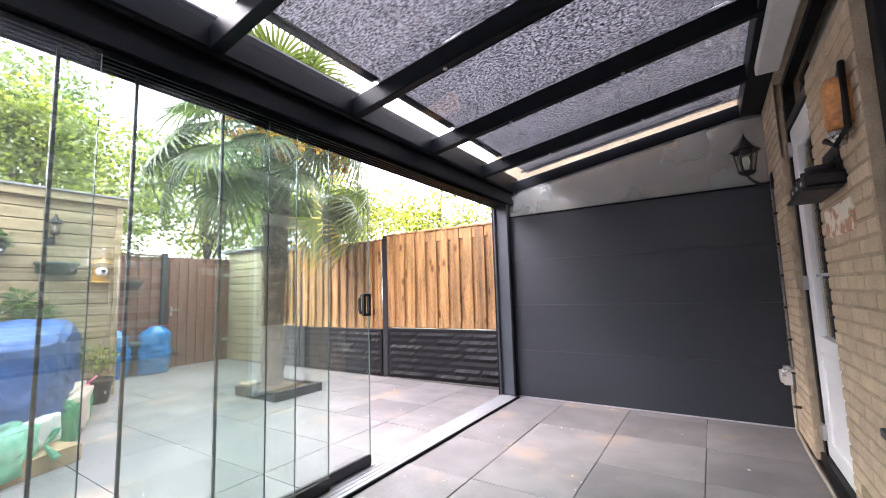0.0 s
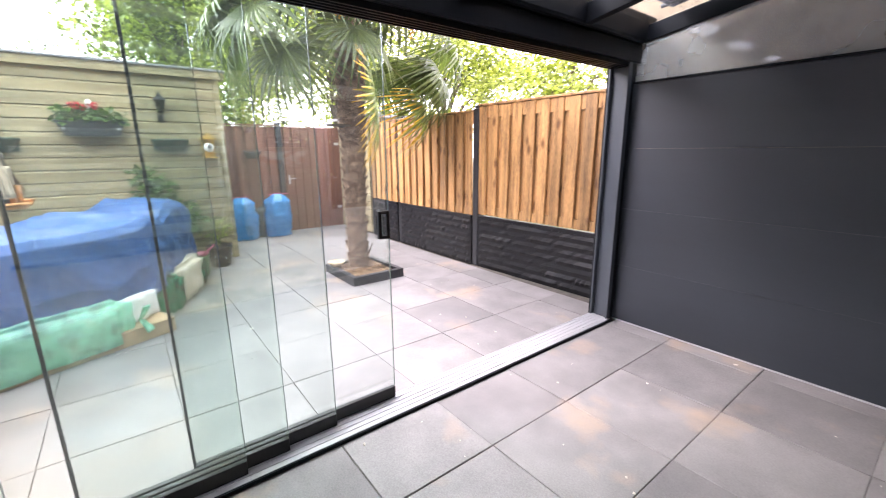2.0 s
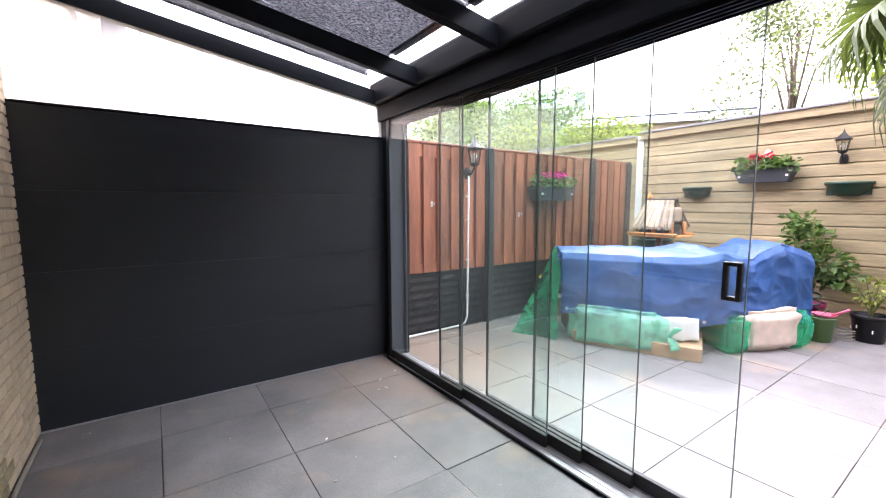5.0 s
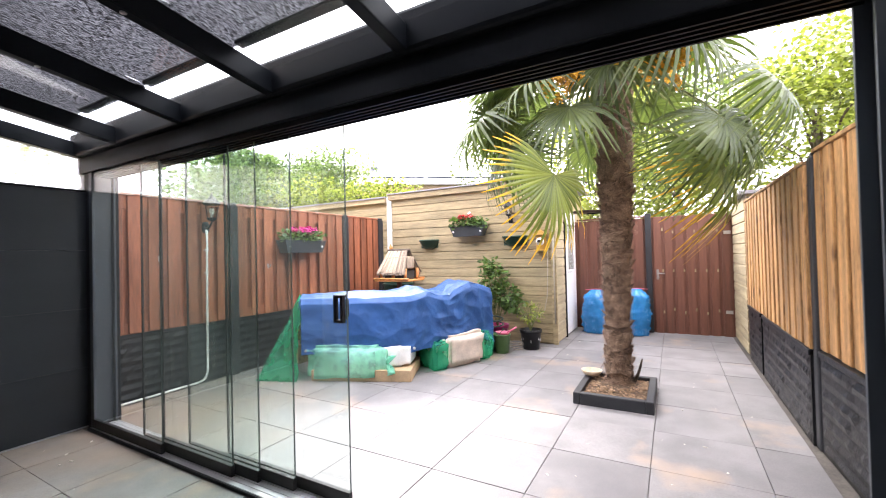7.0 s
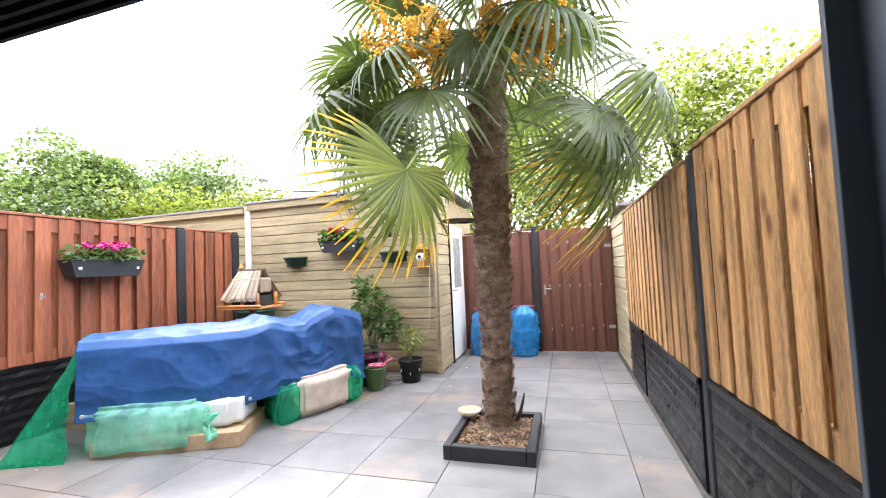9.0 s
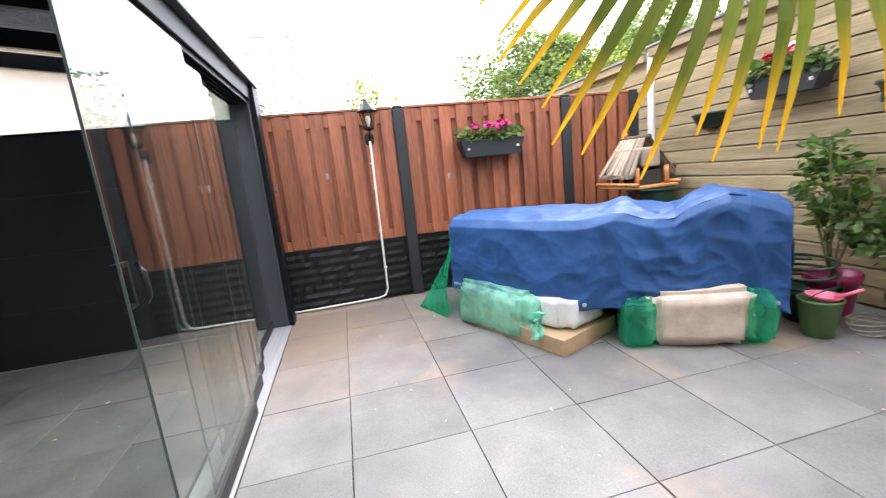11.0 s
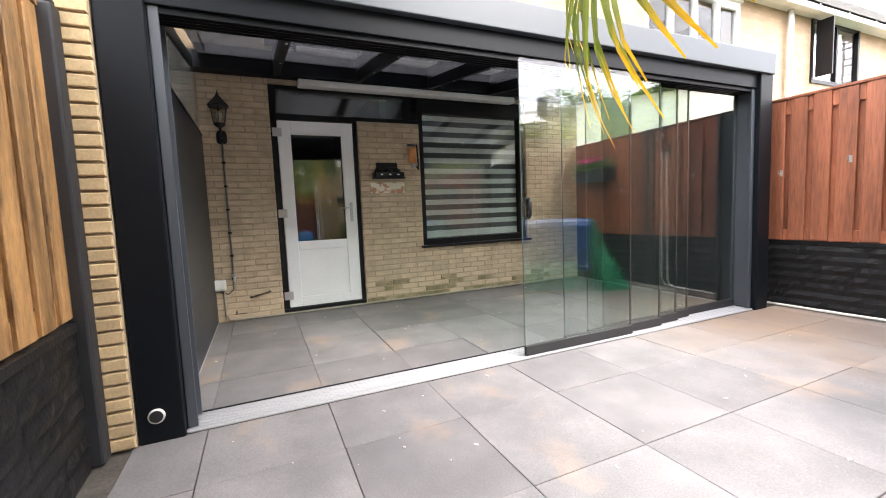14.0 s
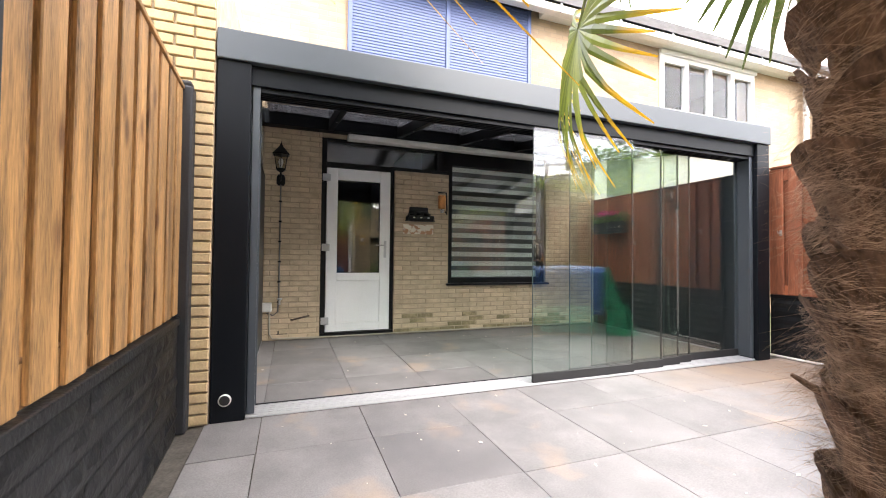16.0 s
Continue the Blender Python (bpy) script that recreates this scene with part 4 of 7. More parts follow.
NPOSTS = [-1.20, -2.965, -4.74, -5.62]
for x in NPOSTS:
    fence_post(x, YF_N + (0.085 if x > -2 else 0.055), 1.99 if x > -2 else 1.945, 0.09)
for k, (a, b) in enumerate(zip(NPOSTS, NPOSTS[1:])):
    near = k == 0
    f = board_fence("garden_fence", b + 0.036, a - 0.036, YF_N + (0.052 if near else 0.015), -1, 0.664 if near else 0.645, 1.945 if near else 1.885, M_PINE, "oiled pine board fence on black concrete base", 0.177, 0.120, 10 + k, 0.148, 0.045, 0.016, 0.026)
    stone_plate(b + 0.05, a - 0.05, YF_N + (0.012 if near else -0.012), -1, 0.655 if near else 0.64, f, 20 + k)
    if near:
        f.location.y += 0.033
        f.rotation_euler[2] = math.atan(0.065 / 1.70)
SPOSTS = [-0.95, -2.42, -4.33, -5.22]
for x in SPOSTS[1:]:
    fence_post(x, YF_S, 2.0, 0.12)
for k, (a, b) in enumerate(zip(SPOSTS, SPOSTS[1:])):
    f = board_fence("garden_fence", b + 0.06, a - 0.06, YF_S - 0.01, 1, 0.653, 1.985, M_RED, "red-brown stained board fence on black concrete base", 0.180, 0.128, 40 + k, 0.156, 0.045, 0.018, 0.024)
    stone_plate(b + 0.05, a - 0.05, YF_S, 1, 0.65, f, 50 + k)


def cross_boards(parent, x, y0, y1, z0, z1, material, n, seed):
    """Upright boards of a fence that runs along y and faces the garden."""
    rnd = random.Random(seed)
    step = (y1 - y0) / n
    fr, bk = slab_mesh("board", z1 - z0, step * 0.70, 0.018, 0.003, material), slab_mesh("board", z1 - z0 - 0.004, step * 0.6, 0.016, 0.003, material)
    for k in range(n):
        piece("board", fr, parent, (x + 0.012, y0 + (k + 0.5) * step, (z0 + z1) / 2), 0, 0, radians(90))
    for k in range(n + 1):
        piece("board", bk, parent, (x - 0.010, y0 + k * step, (z0 + z1) / 2), 0, 0, radians(90))


f = thing("back_fence", (X_GATE, 3.5, 0), "dark brown board fence panel beside the gate", "fence")
cross_boards(f, X_GATE, 2.93, 4.0, 0.01, 1.86, M_DARKRED, 6, 3)
part("capping", box(X_GATE - 0.03, X_GATE + 0.05, 2.93, 4.0, 1.87, 1.895), M_DARKRED, f)
for z in (0.3, 1.6):
    part("rail", box(X_GATE - 0.05, X_GATE - 0.012, 2.93, 4.0, z, z + 0.06), M_DARKRED, f)
single("gate_post", box(X_GATE - 0.05, X_GATE + 0.05, 4.0, 4.09, 0, 1.93, 0.01), M_POST, (X_GATE, 4.05, 0), "anthracite concrete gate post", "gate post")
g = thing("garden_gate", (X_GATE, 4.6, 0), "closed dark brown board gate with steel lever handle", "gate")
cross_boards(g, X_GATE, 4.10, 5.17, 0.004, 1.87, M_DARKRED, 7, 4)
for z in (0.28, 0.95, 1.62):
    part("rail", box(X_GATE - 0.05, X_GATE - 0.012, 4.10, 5.13, z, z + 0.06), M_DARKRED, g)
pl = part("handle_plate", box(X_GATE + 0.031, X_GATE + 0.04, 4.15, 4.185, 0.86, 1.02, 0.003), M_STEEL, g)
part("lever", tube([(X_GATE + 0.035, 4.168, 0.96), (X_GATE + 0.075, 4.168, 0.96), (X_GATE + 0.078, 4.27, 0.958)], 0.009, 8), M_STEEL, pl, smooth=True)
for k in range(6):
    for z in (0.32 + 0.05 * (k % 2), 0.98, 1.64 - 0.05 * (k % 2)):
        part("bare_chip", box(X_GATE + 0.0305, X_GATE + 0.033, 4.235 + 0.147 * k, 4.255 + 0.147 * k, z, z + 0.045), M_SIDING, g)
for z in (0.35, 1.55):
    part("hinge", box(X_GATE + 0.031, X_GATE + 0.045, 5.06, 5.15, z, z + 0.05, 0.003), M_STEEL, g)


# ---- shed ----
def clapboards(parent, x0, x1, y0, y1, axis, z0, z1, pitch, material, out):
    """Horizontal boards, each leaning a little over the one below."""
    length = (y1 - y0) if axis == "y" else (x1 - x0)
    n = int((z1 - z0) / pitch)
    bm = bmesh.new()
    hl = length / 2
    prof = [(0.0, 0.0), (0.026, 0.004), (0.024, pitch - 0.022), (0.014, pitch - 0.006), (0.006, pitch - 0.003), (0.0, pitch - 0.003)]
    ends = []
    for s in (-hl, hl):
        ends.append([bm.verts.new((d, s, h)) for d, h in prof])
    for i in range(len(prof)):
        j = (i + 1) % len(prof)
        bm.faces.new((ends[0][i], ends[0][j], ends[1][j], ends[1][i]))
    bm.faces.new(ends[0][::-1])
    bm.faces.new(ends[1])
    bmesh.ops.recalc_face_normals(bm, faces=bm.faces)
    me = mesh_of("board", bm, material)
    for k in range(n):
        piece("board", me, parent, (x0 if axis == "y" else (x0 + x1) / 2, (y0 + y1) / 2 if axis == "y" else y0, z0 + k * pitch), out)


shed = thing("garden_shed", (X_SHED - 1, 1.4, 0), "weathered larch garden shed with white side door", "shed")
body = part("body", box(X_SHED - 2.2, X_SHED - 0.03, -0.10, 2.87, 0.0, 2.36), M_SIDING, shed)
clapboards(body, X_SHED - 0.029, 0, 0.0, 2.84, "y", 0.02, 2.37, 0.1375, M_SIDING, 0.0)
clapboards(body, -5.99, -5.44, 2.871, 0, "x", 0.02, 2.37, 0.1375, M_SIDINGX, radians(90))
part("corner_post", box(X_SHED - 0.045, X_SHED + 0.012, 2.84, 2.912, 0.0, 2.36, 0.006), M_SIDING, shed)
part("white_edge_strip", box(X_SHED - 0.03, X_SHED + 0.012, -0.10, -0.002, 0.3, 2.40, 0.004), M_WHITEP, shed, "white painted corner strip")
part("fascia", box(X_SHED - 0.06, X_SHED + 0.05, -0.04, 2.98, 2.335, 2.43, 0.006), M_SIDING, shed)
part("roof", box(X_SHED - 2.3, X_SHED + 0.07, -0.06, 3.0, 2.43, 2.455, 0.004), M_ROOFT, shed)
sd = part("side_door", box(-6.80, -6.02, 2.872, 2.905, 0.03, 1.98, 0.004), M_WHITE, shed, "white lacquered shed door with frosted pane")
part("door_pane", box(-6.60, -6.2, 2.9055, 2.909, 1.05, 1.8), M_WINGLASS, sd)
part("door_jamb", box(-6.02, -5.99, 2.872, 2.915, 0.0, 2.02), M_BLACKF, shed)
part("door_handle", tube([(-6.10, 2.905, 1.02), (-6.10, 2.95, 1.02), (-6.20, 2.952, 1.02)], 0.009, 8), M_STEEL, sd, smooth=True)
sn = thing("neighbour_shed", (X_SHED - 1, -2.5, 0), "weathered boarded shed beyond the south fence", "shed")
b2 = part("body", box(X_SHED - 2.2, X_SHED - 0.03, -5.0, -0.102, 0.0, 2.30), M_SIDING, sn)
clapboards(b2, X_SHED - 0.029, 0, -5.0, -0.11, "y", 1.40, 2.33, 0.1375, M_SIDING, 0.0)
part("fascia", box(X_SHED - 0.06, X_SHED + 0.05, -5.0, -0.11, 2.30, 2.39, 0.006), M_SIDING, sn)
part("roof", box(X_SHED - 2.3, X_SHED + 0.07, -5.05, -0.11, 2.39, 2.415), M_ROOFT, sn)
ns = thing("neighbour_shed", (-6.3, 6, 0), "pale boarded shed beyond the north fence", "shed")
b3 = part("body", box(-6.95, -5.68, 5.20, 7.4, 0.0, 2.0), M_SIDINGX, ns)
clapboards(b3, -6.93, -5.69, 5.199, 0, "x", 0.02, 2.0, 0.1375, M_SIDINGX, radians(-90))
part("roof", box(-7.05, -5.6, 5.12, 7.5, 2.0, 2.04), M_ROOFT, ns)

# ---- palm ----
PALM = (-3.66, 3.90)


def fan_leaf(name, r, n, spread, droop, seed, material, fold=0.35):
    """A fan palm blade: pleated segments from one hub, tips split and drooping. Lies in x (axis), y, with z its face."""
    rnd = random.Random(seed)
    bm = bmesh.new()
    lay = bm.verts.layers.float.new("along")
    steps = 6
    for k in range(n):
        a = spread * ((k + 0.5) / n - 0.5)
        da = spread / n / 2
        length = r * (1.0 - 0.22 * abs(a / (spread / 2)) ** 2) * rnd.uniform(0.9, 1.06)
        bend = droop * rnd.uniform(0.6, 1.4)
        kink = rnd.uniform(0.5, 0.85)
        twist = rnd.uniform(-0.25, 0.25)
        prev = None
        for s in range(steps + 1):
            u = s / steps
            rad = length * u
            w = math.tan(da) * min(rad, 0.42 * r) * (1.0 if u < 0.5 else max(0.06, 1 - ((u - 0.5) / 0.5) ** 1.5)) + 0.0015
            z = -bend * length * (max(0.0, u - 0.25) ** 2)
            if u > kink:
                z -= (u - kink) * length * 0.55 * droop * 2
            ca, sa = math.cos(a), math.sin(a)
            off = twist * max(0, u - 0.5) * w
            mid = bm.verts.new((rad * ca, rad * sa, z + fold * w))
            lft = bm.verts.new((rad * ca - w * sa, rad * sa + w * ca, z + off))
            rgt = bm.verts.new((rad * ca + w * sa, rad * sa - w * ca, z - off))
            for v in (mid, lft, rgt):
                v[lay] = u
            if prev:
                bm.faces.new((prev[1], prev[0], mid, lft))
                bm.faces.new((prev[0], prev[2], rgt, mid))
            prev = (mid, lft, rgt)
    return mesh_of(name, bm, material)


palm = thing("fan_palm", (*PALM, 0.06), "tall fan palm with shaggy fibrous trunk and yellow blossom", "palm tree")
bm = bmesh.new()
rings, seg = 190, 56
prev = None
rnd = random.Random(5)
for i in range(rings + 1):
    z = 0.06 + 3.22 * i / rings
    core = 0.090 + 0.016 * math.exp(-z * 3) + 0.045 * min(1, max(0, (z - 0.7) / 1.4))
    row = []
    for j in range(seg):
        a = 2 * math.pi * j / seg
        # overlapping old leaf bases in a spiral
        ph = z / 0.115 + 0.5 * a / math.pi
        up, k_ = ph % 1.0, math.floor(ph)
        lobe = max(0.0, math.cos(2.0 * a + k_ * 2.4)) ** 0.6
        scale_ = 0.024 * (up ** 1.5) * lobe - 0.008 * (1 - lobe)
        rough = 0.024 * noise.noise(Vector((3 * math.cos(a), 3 * math.sin(a), z * 7))) + 0.012 * noise.noise(Vector((9 * math.cos(a), 9 * math.sin(a), z * 22)))
        rr = core + scale_ + rough
        row.append(bm.verts.new((PALM[0] + rr * math.cos(a) + 0.02 * z * 0.3, PALM[1] + rr * math.sin(a) + 0.012 * z, z)))
    if prev:
        for j in range(seg):
            bm.faces.new((prev[j], prev[(j + 1) % seg], row[(j + 1) % seg], row[j]))
    prev = row
bm.faces.new(prev)
trunk = part("trunk", bm, M_FIBRE, palm, smooth=True)
def trunk_r(z):
    return 0.095 + 0.016 * math.exp(-z * 3) + 0.045 * min(1, max(0, (z - 0.7) / 1.4))


def trunk_at(a, r, z):
    return Vector((PALM[0] + r * math.cos(a) + 0.006 * z, PALM[1] + r * math.sin(a) + 0.012 * z, z))


# clasping bases of old leaves, each proud at its upper rim and ending in a cut stub
N_BASE = 116
for k in range(N_BASE):
    zc, ac = 0.09 + 3.05 * k / N_BASE, 2.4 * k + rnd.uniform(-0.25, 0.25)
    half, high = rnd.uniform(0.75, 1.15), rnd.uniform(0.075, 0.125)
    flare = rnd.uniform(0.024, 0.050)
    na, nz = 14, 5
    bm = bmesh.new()
    grid = []
    for i in range(na + 1):
        th = -1 + 2 * i / na
        row = []
        for j in range(nz + 1):
            v_ = j / nz
            z = zc - 0.035 * th * th + high * v_ * (1 - 0.45 * th * th) + 0.010 * noise.noise(Vector((th * 3, v_ * 3, k * 1.7)))
            r = trunk_r(z) + 0.004 + flare * v_ ** 1.6 * (1 - 0.75 * th * th) + 0.008 * noise.noise(Vector((th * 5, v_ * 2 + 5, k * 2.3)))
            row.append(bm.verts.new(trunk_at(ac + half * th, r, max(0.065, z))))
        grid.append(row)
    for i in range(na):
        for j in range(nz):
            bm.faces.new((grid[i][j], grid[i + 1][j], grid[i + 1][j + 1], grid[i][j + 1]))
    if k > 8 and k % 2 == 0:
        z = zc + high * 0.85
        out = Vector((math.cos(ac), math.sin(ac), rnd.uniform(0.2, 0.8)))
        p = trunk_at(ac, trunk_r(z) + flare * 0.6, z)
        tube([p - out * 0.015, p + out * 0.02, p + out * rnd.uniform(0.024, 0.042)], 0.007, 6, bm=bm, taper=0.003)
    part("leaf_base", bm, M_FIBRE, trunk, smooth=True)
# matted fibres wound round the trunk in tufts, with loose ends
hair_v, hair_f = [], []
for k in range(2200):
    z0, a0 = 0.09 + 3.1 * rnd.random(), rnd.uniform(0, 2 * math.pi)
    way, rise = rnd.choice((-1, 1)), rnd.gauss(-0.05, 0.28)
    loose = rnd.random() < 0.22
    bow = rnd.gauss(0, 0.020)
    for q in range(18):
        ln = rnd.uniform(0.05, 0.14) * (0.75 if loose else 1.0)
        z1, a1 = z0 + rnd.gauss(0, 0.010), a0 + rnd.gauss(0, 0.12)
        r0 = trunk_r(z1) + rnd.uniform(0.008, 0.040)
        lift = rnd.uniform(0.02, 0.055) if loose else rnd.gauss(0.004, 0.006)
        w = rnd.uniform(0.00013, 0.00036)
        n0 = len(hair_v)
        slant = rise + rnd.gauss(0, 0.14)
        for i in range(5):
            u_ = i / 4
            p = trunk_at(a1 + way * ln * u_ / r0, r0 + lift * u_ ** 1.8, max(0.07, z1 + slant * ln * u_ + bow * 4 * u_ * (1 - u_) - (0.03 if loose else 0.004) * u_ * u_))
            d = w * (1 - 0.75 * u_)
            hair_v += [(p.x, p.y, p.z - d), (p.x, p.y, p.z + d)]
        hair_f += [(n0 + 2 * i, n0 + 2 * i + 2, n0 + 2 * i + 3, n0 + 2 * i + 1) for i in range(4)]
me = bpy.data.meshes.new("fibre_hair")
me.from_pydata(hair_v, [], hair_f)
me.materials.append(M_HAIR)
hair = new("fibre_hair", me)
hair.parent = trunk
hair.location = -BASE[palm.name]
tagged(hair, kind="stuff")
sp = tube([(-3.73, 4.01, 0.05), (-3.73, 4.06, 0.14), (-3.70, 4.09, 0.24), (-3.67, 4.11, 0.32)], 0.022, 8, taper=0.006)
part("shoot", sp, M_BARK, palm, smooth=True)

BLADES = [fan_leaf("leaf", 0.62, 38, radians(300), 0.30, 1, M_PALM), fan_leaf("leaf", 0.60, 36, radians(285), 0.55, 2, M_PALM), fan_leaf("leaf", 0.58, 36, radians(270), 0.95, 3, M_PALM)]
OLD = [fan_leaf("leaf", 0.67, 40, radians(240), 0.26, 4, M_PALMOLD), fan_leaf("leaf", 0.60, 36, radians(260), 0.8, 5, M_PALMOLD)]
CROWN = Vector((PALM[0] + 0.02, PALM[1] + 0.04, 3.22))


def set_leaf(hub, tilt, me, roll=0.0, face=None):
    """Hangs a blade at the hub on a curved stalk from the crown."""
    hub = Vector(hub)
    flat = Vector((hub.x - CROWN.x, hub.y - CROWN.y, 0))
    rad = flat.normalized() if flat.length > 0.05 else Vector((1, 0, 0))
    ax = math.cos(tilt) * rad - math.sin(tilt) * Vector((0, 0, 1))
    nz = math.sin(tilt) * rad + math.cos(tilt) * Vector((0, 0, 1))
    if face:
        nz = Vector(face).normalized()
        ax = (Vector((0, 0, -1)) + 0.25 * rad)
        ax = (ax - ax.dot(nz) * nz).normalized()
    ay = nz.cross(ax)
    m = Matrix((ax, ay, nz)).transposed().to_4x4() @ Matrix.Rotation(roll, 4, "X")
    ob = new("leaf", me)
    ob.parent = palm
    ob.matrix_local = Matrix.Translation(hub - BASE[palm.name]) @ m
    BASE[ob.name] = hub
    start = Vector((CROWN.x, CROWN.y, min(CROWN.z, hub.z + 0.55))) + rad * 0.10
    lift = max(0.06, 0.30 * flat.length)
    pts = []
    for s in range(7):
        u = s / 6
        p = start.lerp(hub, u)
        p.z += lift * 4 * u * (1 - u) * 0.5
        pts.append(p)
    bm = tube(pts, 0.013, 6, taper=0.006)
    bmesh.ops.translate(bm, verts=bm.verts, vec=-BASE[palm.name])
    st = new("leaf_stalk", mesh_of("leaf_stalk", bm, M_STEM))
    st.parent = palm
    BASE[st.name] = BASE[palm.name]


rnd = random.Random(11)
set_leaf((-2.57, 3.61, 1.93), radians(72), OLD[0], 0.0, (0.42, 0.90, 0.12))
set_leaf((-3.12, 3.05, 2.33), radians(58), BLADES[1], -0.2)
set_leaf((-3.50, 4.76, 1.98), radians(70), OLD[1], 0.2)
for hub, tl, kind in [((-3.60, 4.84, 2.36), 50, 1), ((-3.40, 5.10, 2.62), 55, 2), ((-3.95, 4.98, 2.45), 60, 2), ((-3.30, 3.02, 2.98), 20, 0), ((-3.08, 2.82, 2.62), 40, 1), ((-2.95, 4.46, 2.98), 35, 2),
                      ((-4.10, 4.63, 3.38), 10, 1), ((-4.05, 3.00, 3.08), 48, 0), ((-4.10, 2.90, 2.45), 72, 0), ((-2.98, 3.98, 2.92), 62, 2), ((-4.45, 3.60, 2.60), 50, 1),
                      ((-4.50, 4.20, 2.95), 30, 0), ((-4.35, 4.65, 2.45), 60, 2), ((-3.1, 4.75, 2.30), 62, 2), ((-2.85, 4.15, 3.12), 12, 1), ((-2.95, 3.66, 2.56), 42, 1), ((-3.62, 2.74, 2.78), 45, 0), ((-3.92, 2.76, 2.72), 52, 1), ((-3.45, 2.88, 3.16), 20, 0), ((-3.05, 3.36, 2.90), 30, 1)]:
    set_leaf(hub, radians(tl), BLADES[kind], rnd.uniform(-0.25, 0.25))
for k in range(16):
    a = 2.4 * k + 0.4
    up = k / 15
    d = 0.80 - 0.42 * up
    set_leaf((CROWN.x + d * math.cos(a), CROWN.y + d * math.sin(a), 3.50 + 0.55 * up), radians(5 - 65 * up), BLADES[k % 2], rnd.uniform(-0.3, 0.3))
for c in ((-2.98, 3.40, 3.00), (-2.95, 3.60, 2.92), (-3.02, 4.40, 2.90), (-2.95, 4.22, 3.00), (-3.75, 3.50, 3.15), (-3.9, 4.25, 3.12)):
    bm = bmesh.new()
    base = Vector((CROWN.x, CROWN.y, 3.0))
    for k in range(26):
        p = Vector(c) + Vector((rnd.gauss(0, 0.10), rnd.gauss(0, 0.10), rnd.gauss(-0.02, 0.09)))
        tube([base.lerp(Vector(c), 0.55), base.lerp(p, 0.85) + Vector((0, 0, 0.03)), p], 0.004, 4, bm=bm)
        for q in range(22):
            s = p + Vector((rnd.gauss(0, 0.022), rnd.gauss(0, 0.022), rnd.gauss(0, 0.028)))
            made = bmesh.ops.create_icosphere(bm, subdivisions=1, radius=rnd.uniform(0.007, 0.015))["verts"]
            bmesh.ops.translate(bm, verts=made, vec=s)
    part("blossom", bm, M_FLOWER, palm, "orange-yellow blossom cluster")

# planter round the palm
pb = thing("plant_bed", (-3.5, 3.9, 0), "low anthracite square planter border in the paving", "planter")
PX0, PX1, PY0, PY1 = -3.90, -3.13, 3.58, 4.22
for b in ((PX0, PX1, PY0, PY0 + 0.06), (PX0, PX1, PY1 - 0.06, PY1), (PX0, PX0 + 0.06, PY0 + 0.061, PY1 - 0.061), (PX1 - 0.06, PX1, PY0 + 0.061, PY1 - 0.061)):
    part("edging_slab", box(*b, -0.01, 0.10, 0.008), M_POST, pb)
bm = bmesh.new()
N = 34
g_ = [[bm.verts.new((PX0 + 0.06 + (PX1 - PX0 - 0.12) * i / N, PY0 + 0.06 + (PY1 - PY0 - 0.12) * j / N,
                     0.055 + 0.05 * math.exp(-((PX0 + 0.06 + (PX1 - PX0 - 0.12) * i / N - PALM[0]) ** 2 + (PY0 + 0.06 + (PY1 - PY0 - 0.12) * j / N - PALM[1]) ** 2) / 0.03)
                     + 0.012 * noise.noise(Vector((i * 0.6, j * 0.6, 2))))) for j in range(N + 1)] for i in range(N + 1)]
for i in range(N):
    for j in range(N):
        bm.faces.new((g_[i][j], g_[i + 1][j], g_[i + 1][j + 1], g_[i][j + 1]))
single("planter_soil", bm, M_SOIL, (-3.5, 3.9, 0.05), "brown bark-strewn soil round the palm foot", "soil", kind="stuff", smooth=True)
bm = bmesh.new()
for k in range(700):
    x, y = rnd.uniform(PX0 + 0.07, PX1 - 0.07), rnd.uniform(PY0 + 0.07, PY1 - 0.07)
    if math.hypot(x - PALM[0], y - PALM[1]) < 0.13:
        continue
    s = rnd.uniform(0.006, 0.02)
    box(-s, s, -s * 0.4, s * 0.4, -0.002, 0.003, bm=bm, turn=Matrix.Translation((x, y, 0.07)) @ Euler((rnd.uniform(-0.5, 0.5), rnd.uniform(-0.5, 0.5), rnd.uniform(0, 6))).to_matrix().to_4x4())
single("bark_chips", bm, mat("light_bark_chip", (0.26, 0.17, 0.10), 0.9, island=True, rand=0.5), (-3.5, 3.9, 0.07), "scattered bark chips on the planter soil", "bark chips", kind="stuff")
dishp = thing("clay_saucer", (-3.72, 3.645, 0.1), "cream stoneware bowl on the planter edge", "bowl")
part("bowl", lathe([(0.05, 0.0), (0.085, 0.025), (0.10, 0.055), (0.092, 0.055), (0.078, 0.03), (0.001, 0.018)], (-3.72, 3.645, 0.10)), mat("cream_stoneware", (0.55, 0.44, 0.30), 0.6, var=0.2, scale=20), dishp, smooth=True)
tray = thing("bird_tray", (-3.62, 3.74, 1.70), "dark round bird feeding tray hung on the palm trunk", "bird feeder")
part("tray", lathe([(0.001, 0), (0.12, 0.004), (0.135, 0.02), (0.128, 0.02), (0.115, 0.01), (0.001, 0.008)], (-3.50, 3.68, 1.70)), M_BARK, tray, smooth=True)
part("bracket", tube([(-3.60, 3.83, 1.72), (-3.54, 3.74, 1.70), (-3.50, 3.68, 1.70)], 0.01), M_IRON, tray)

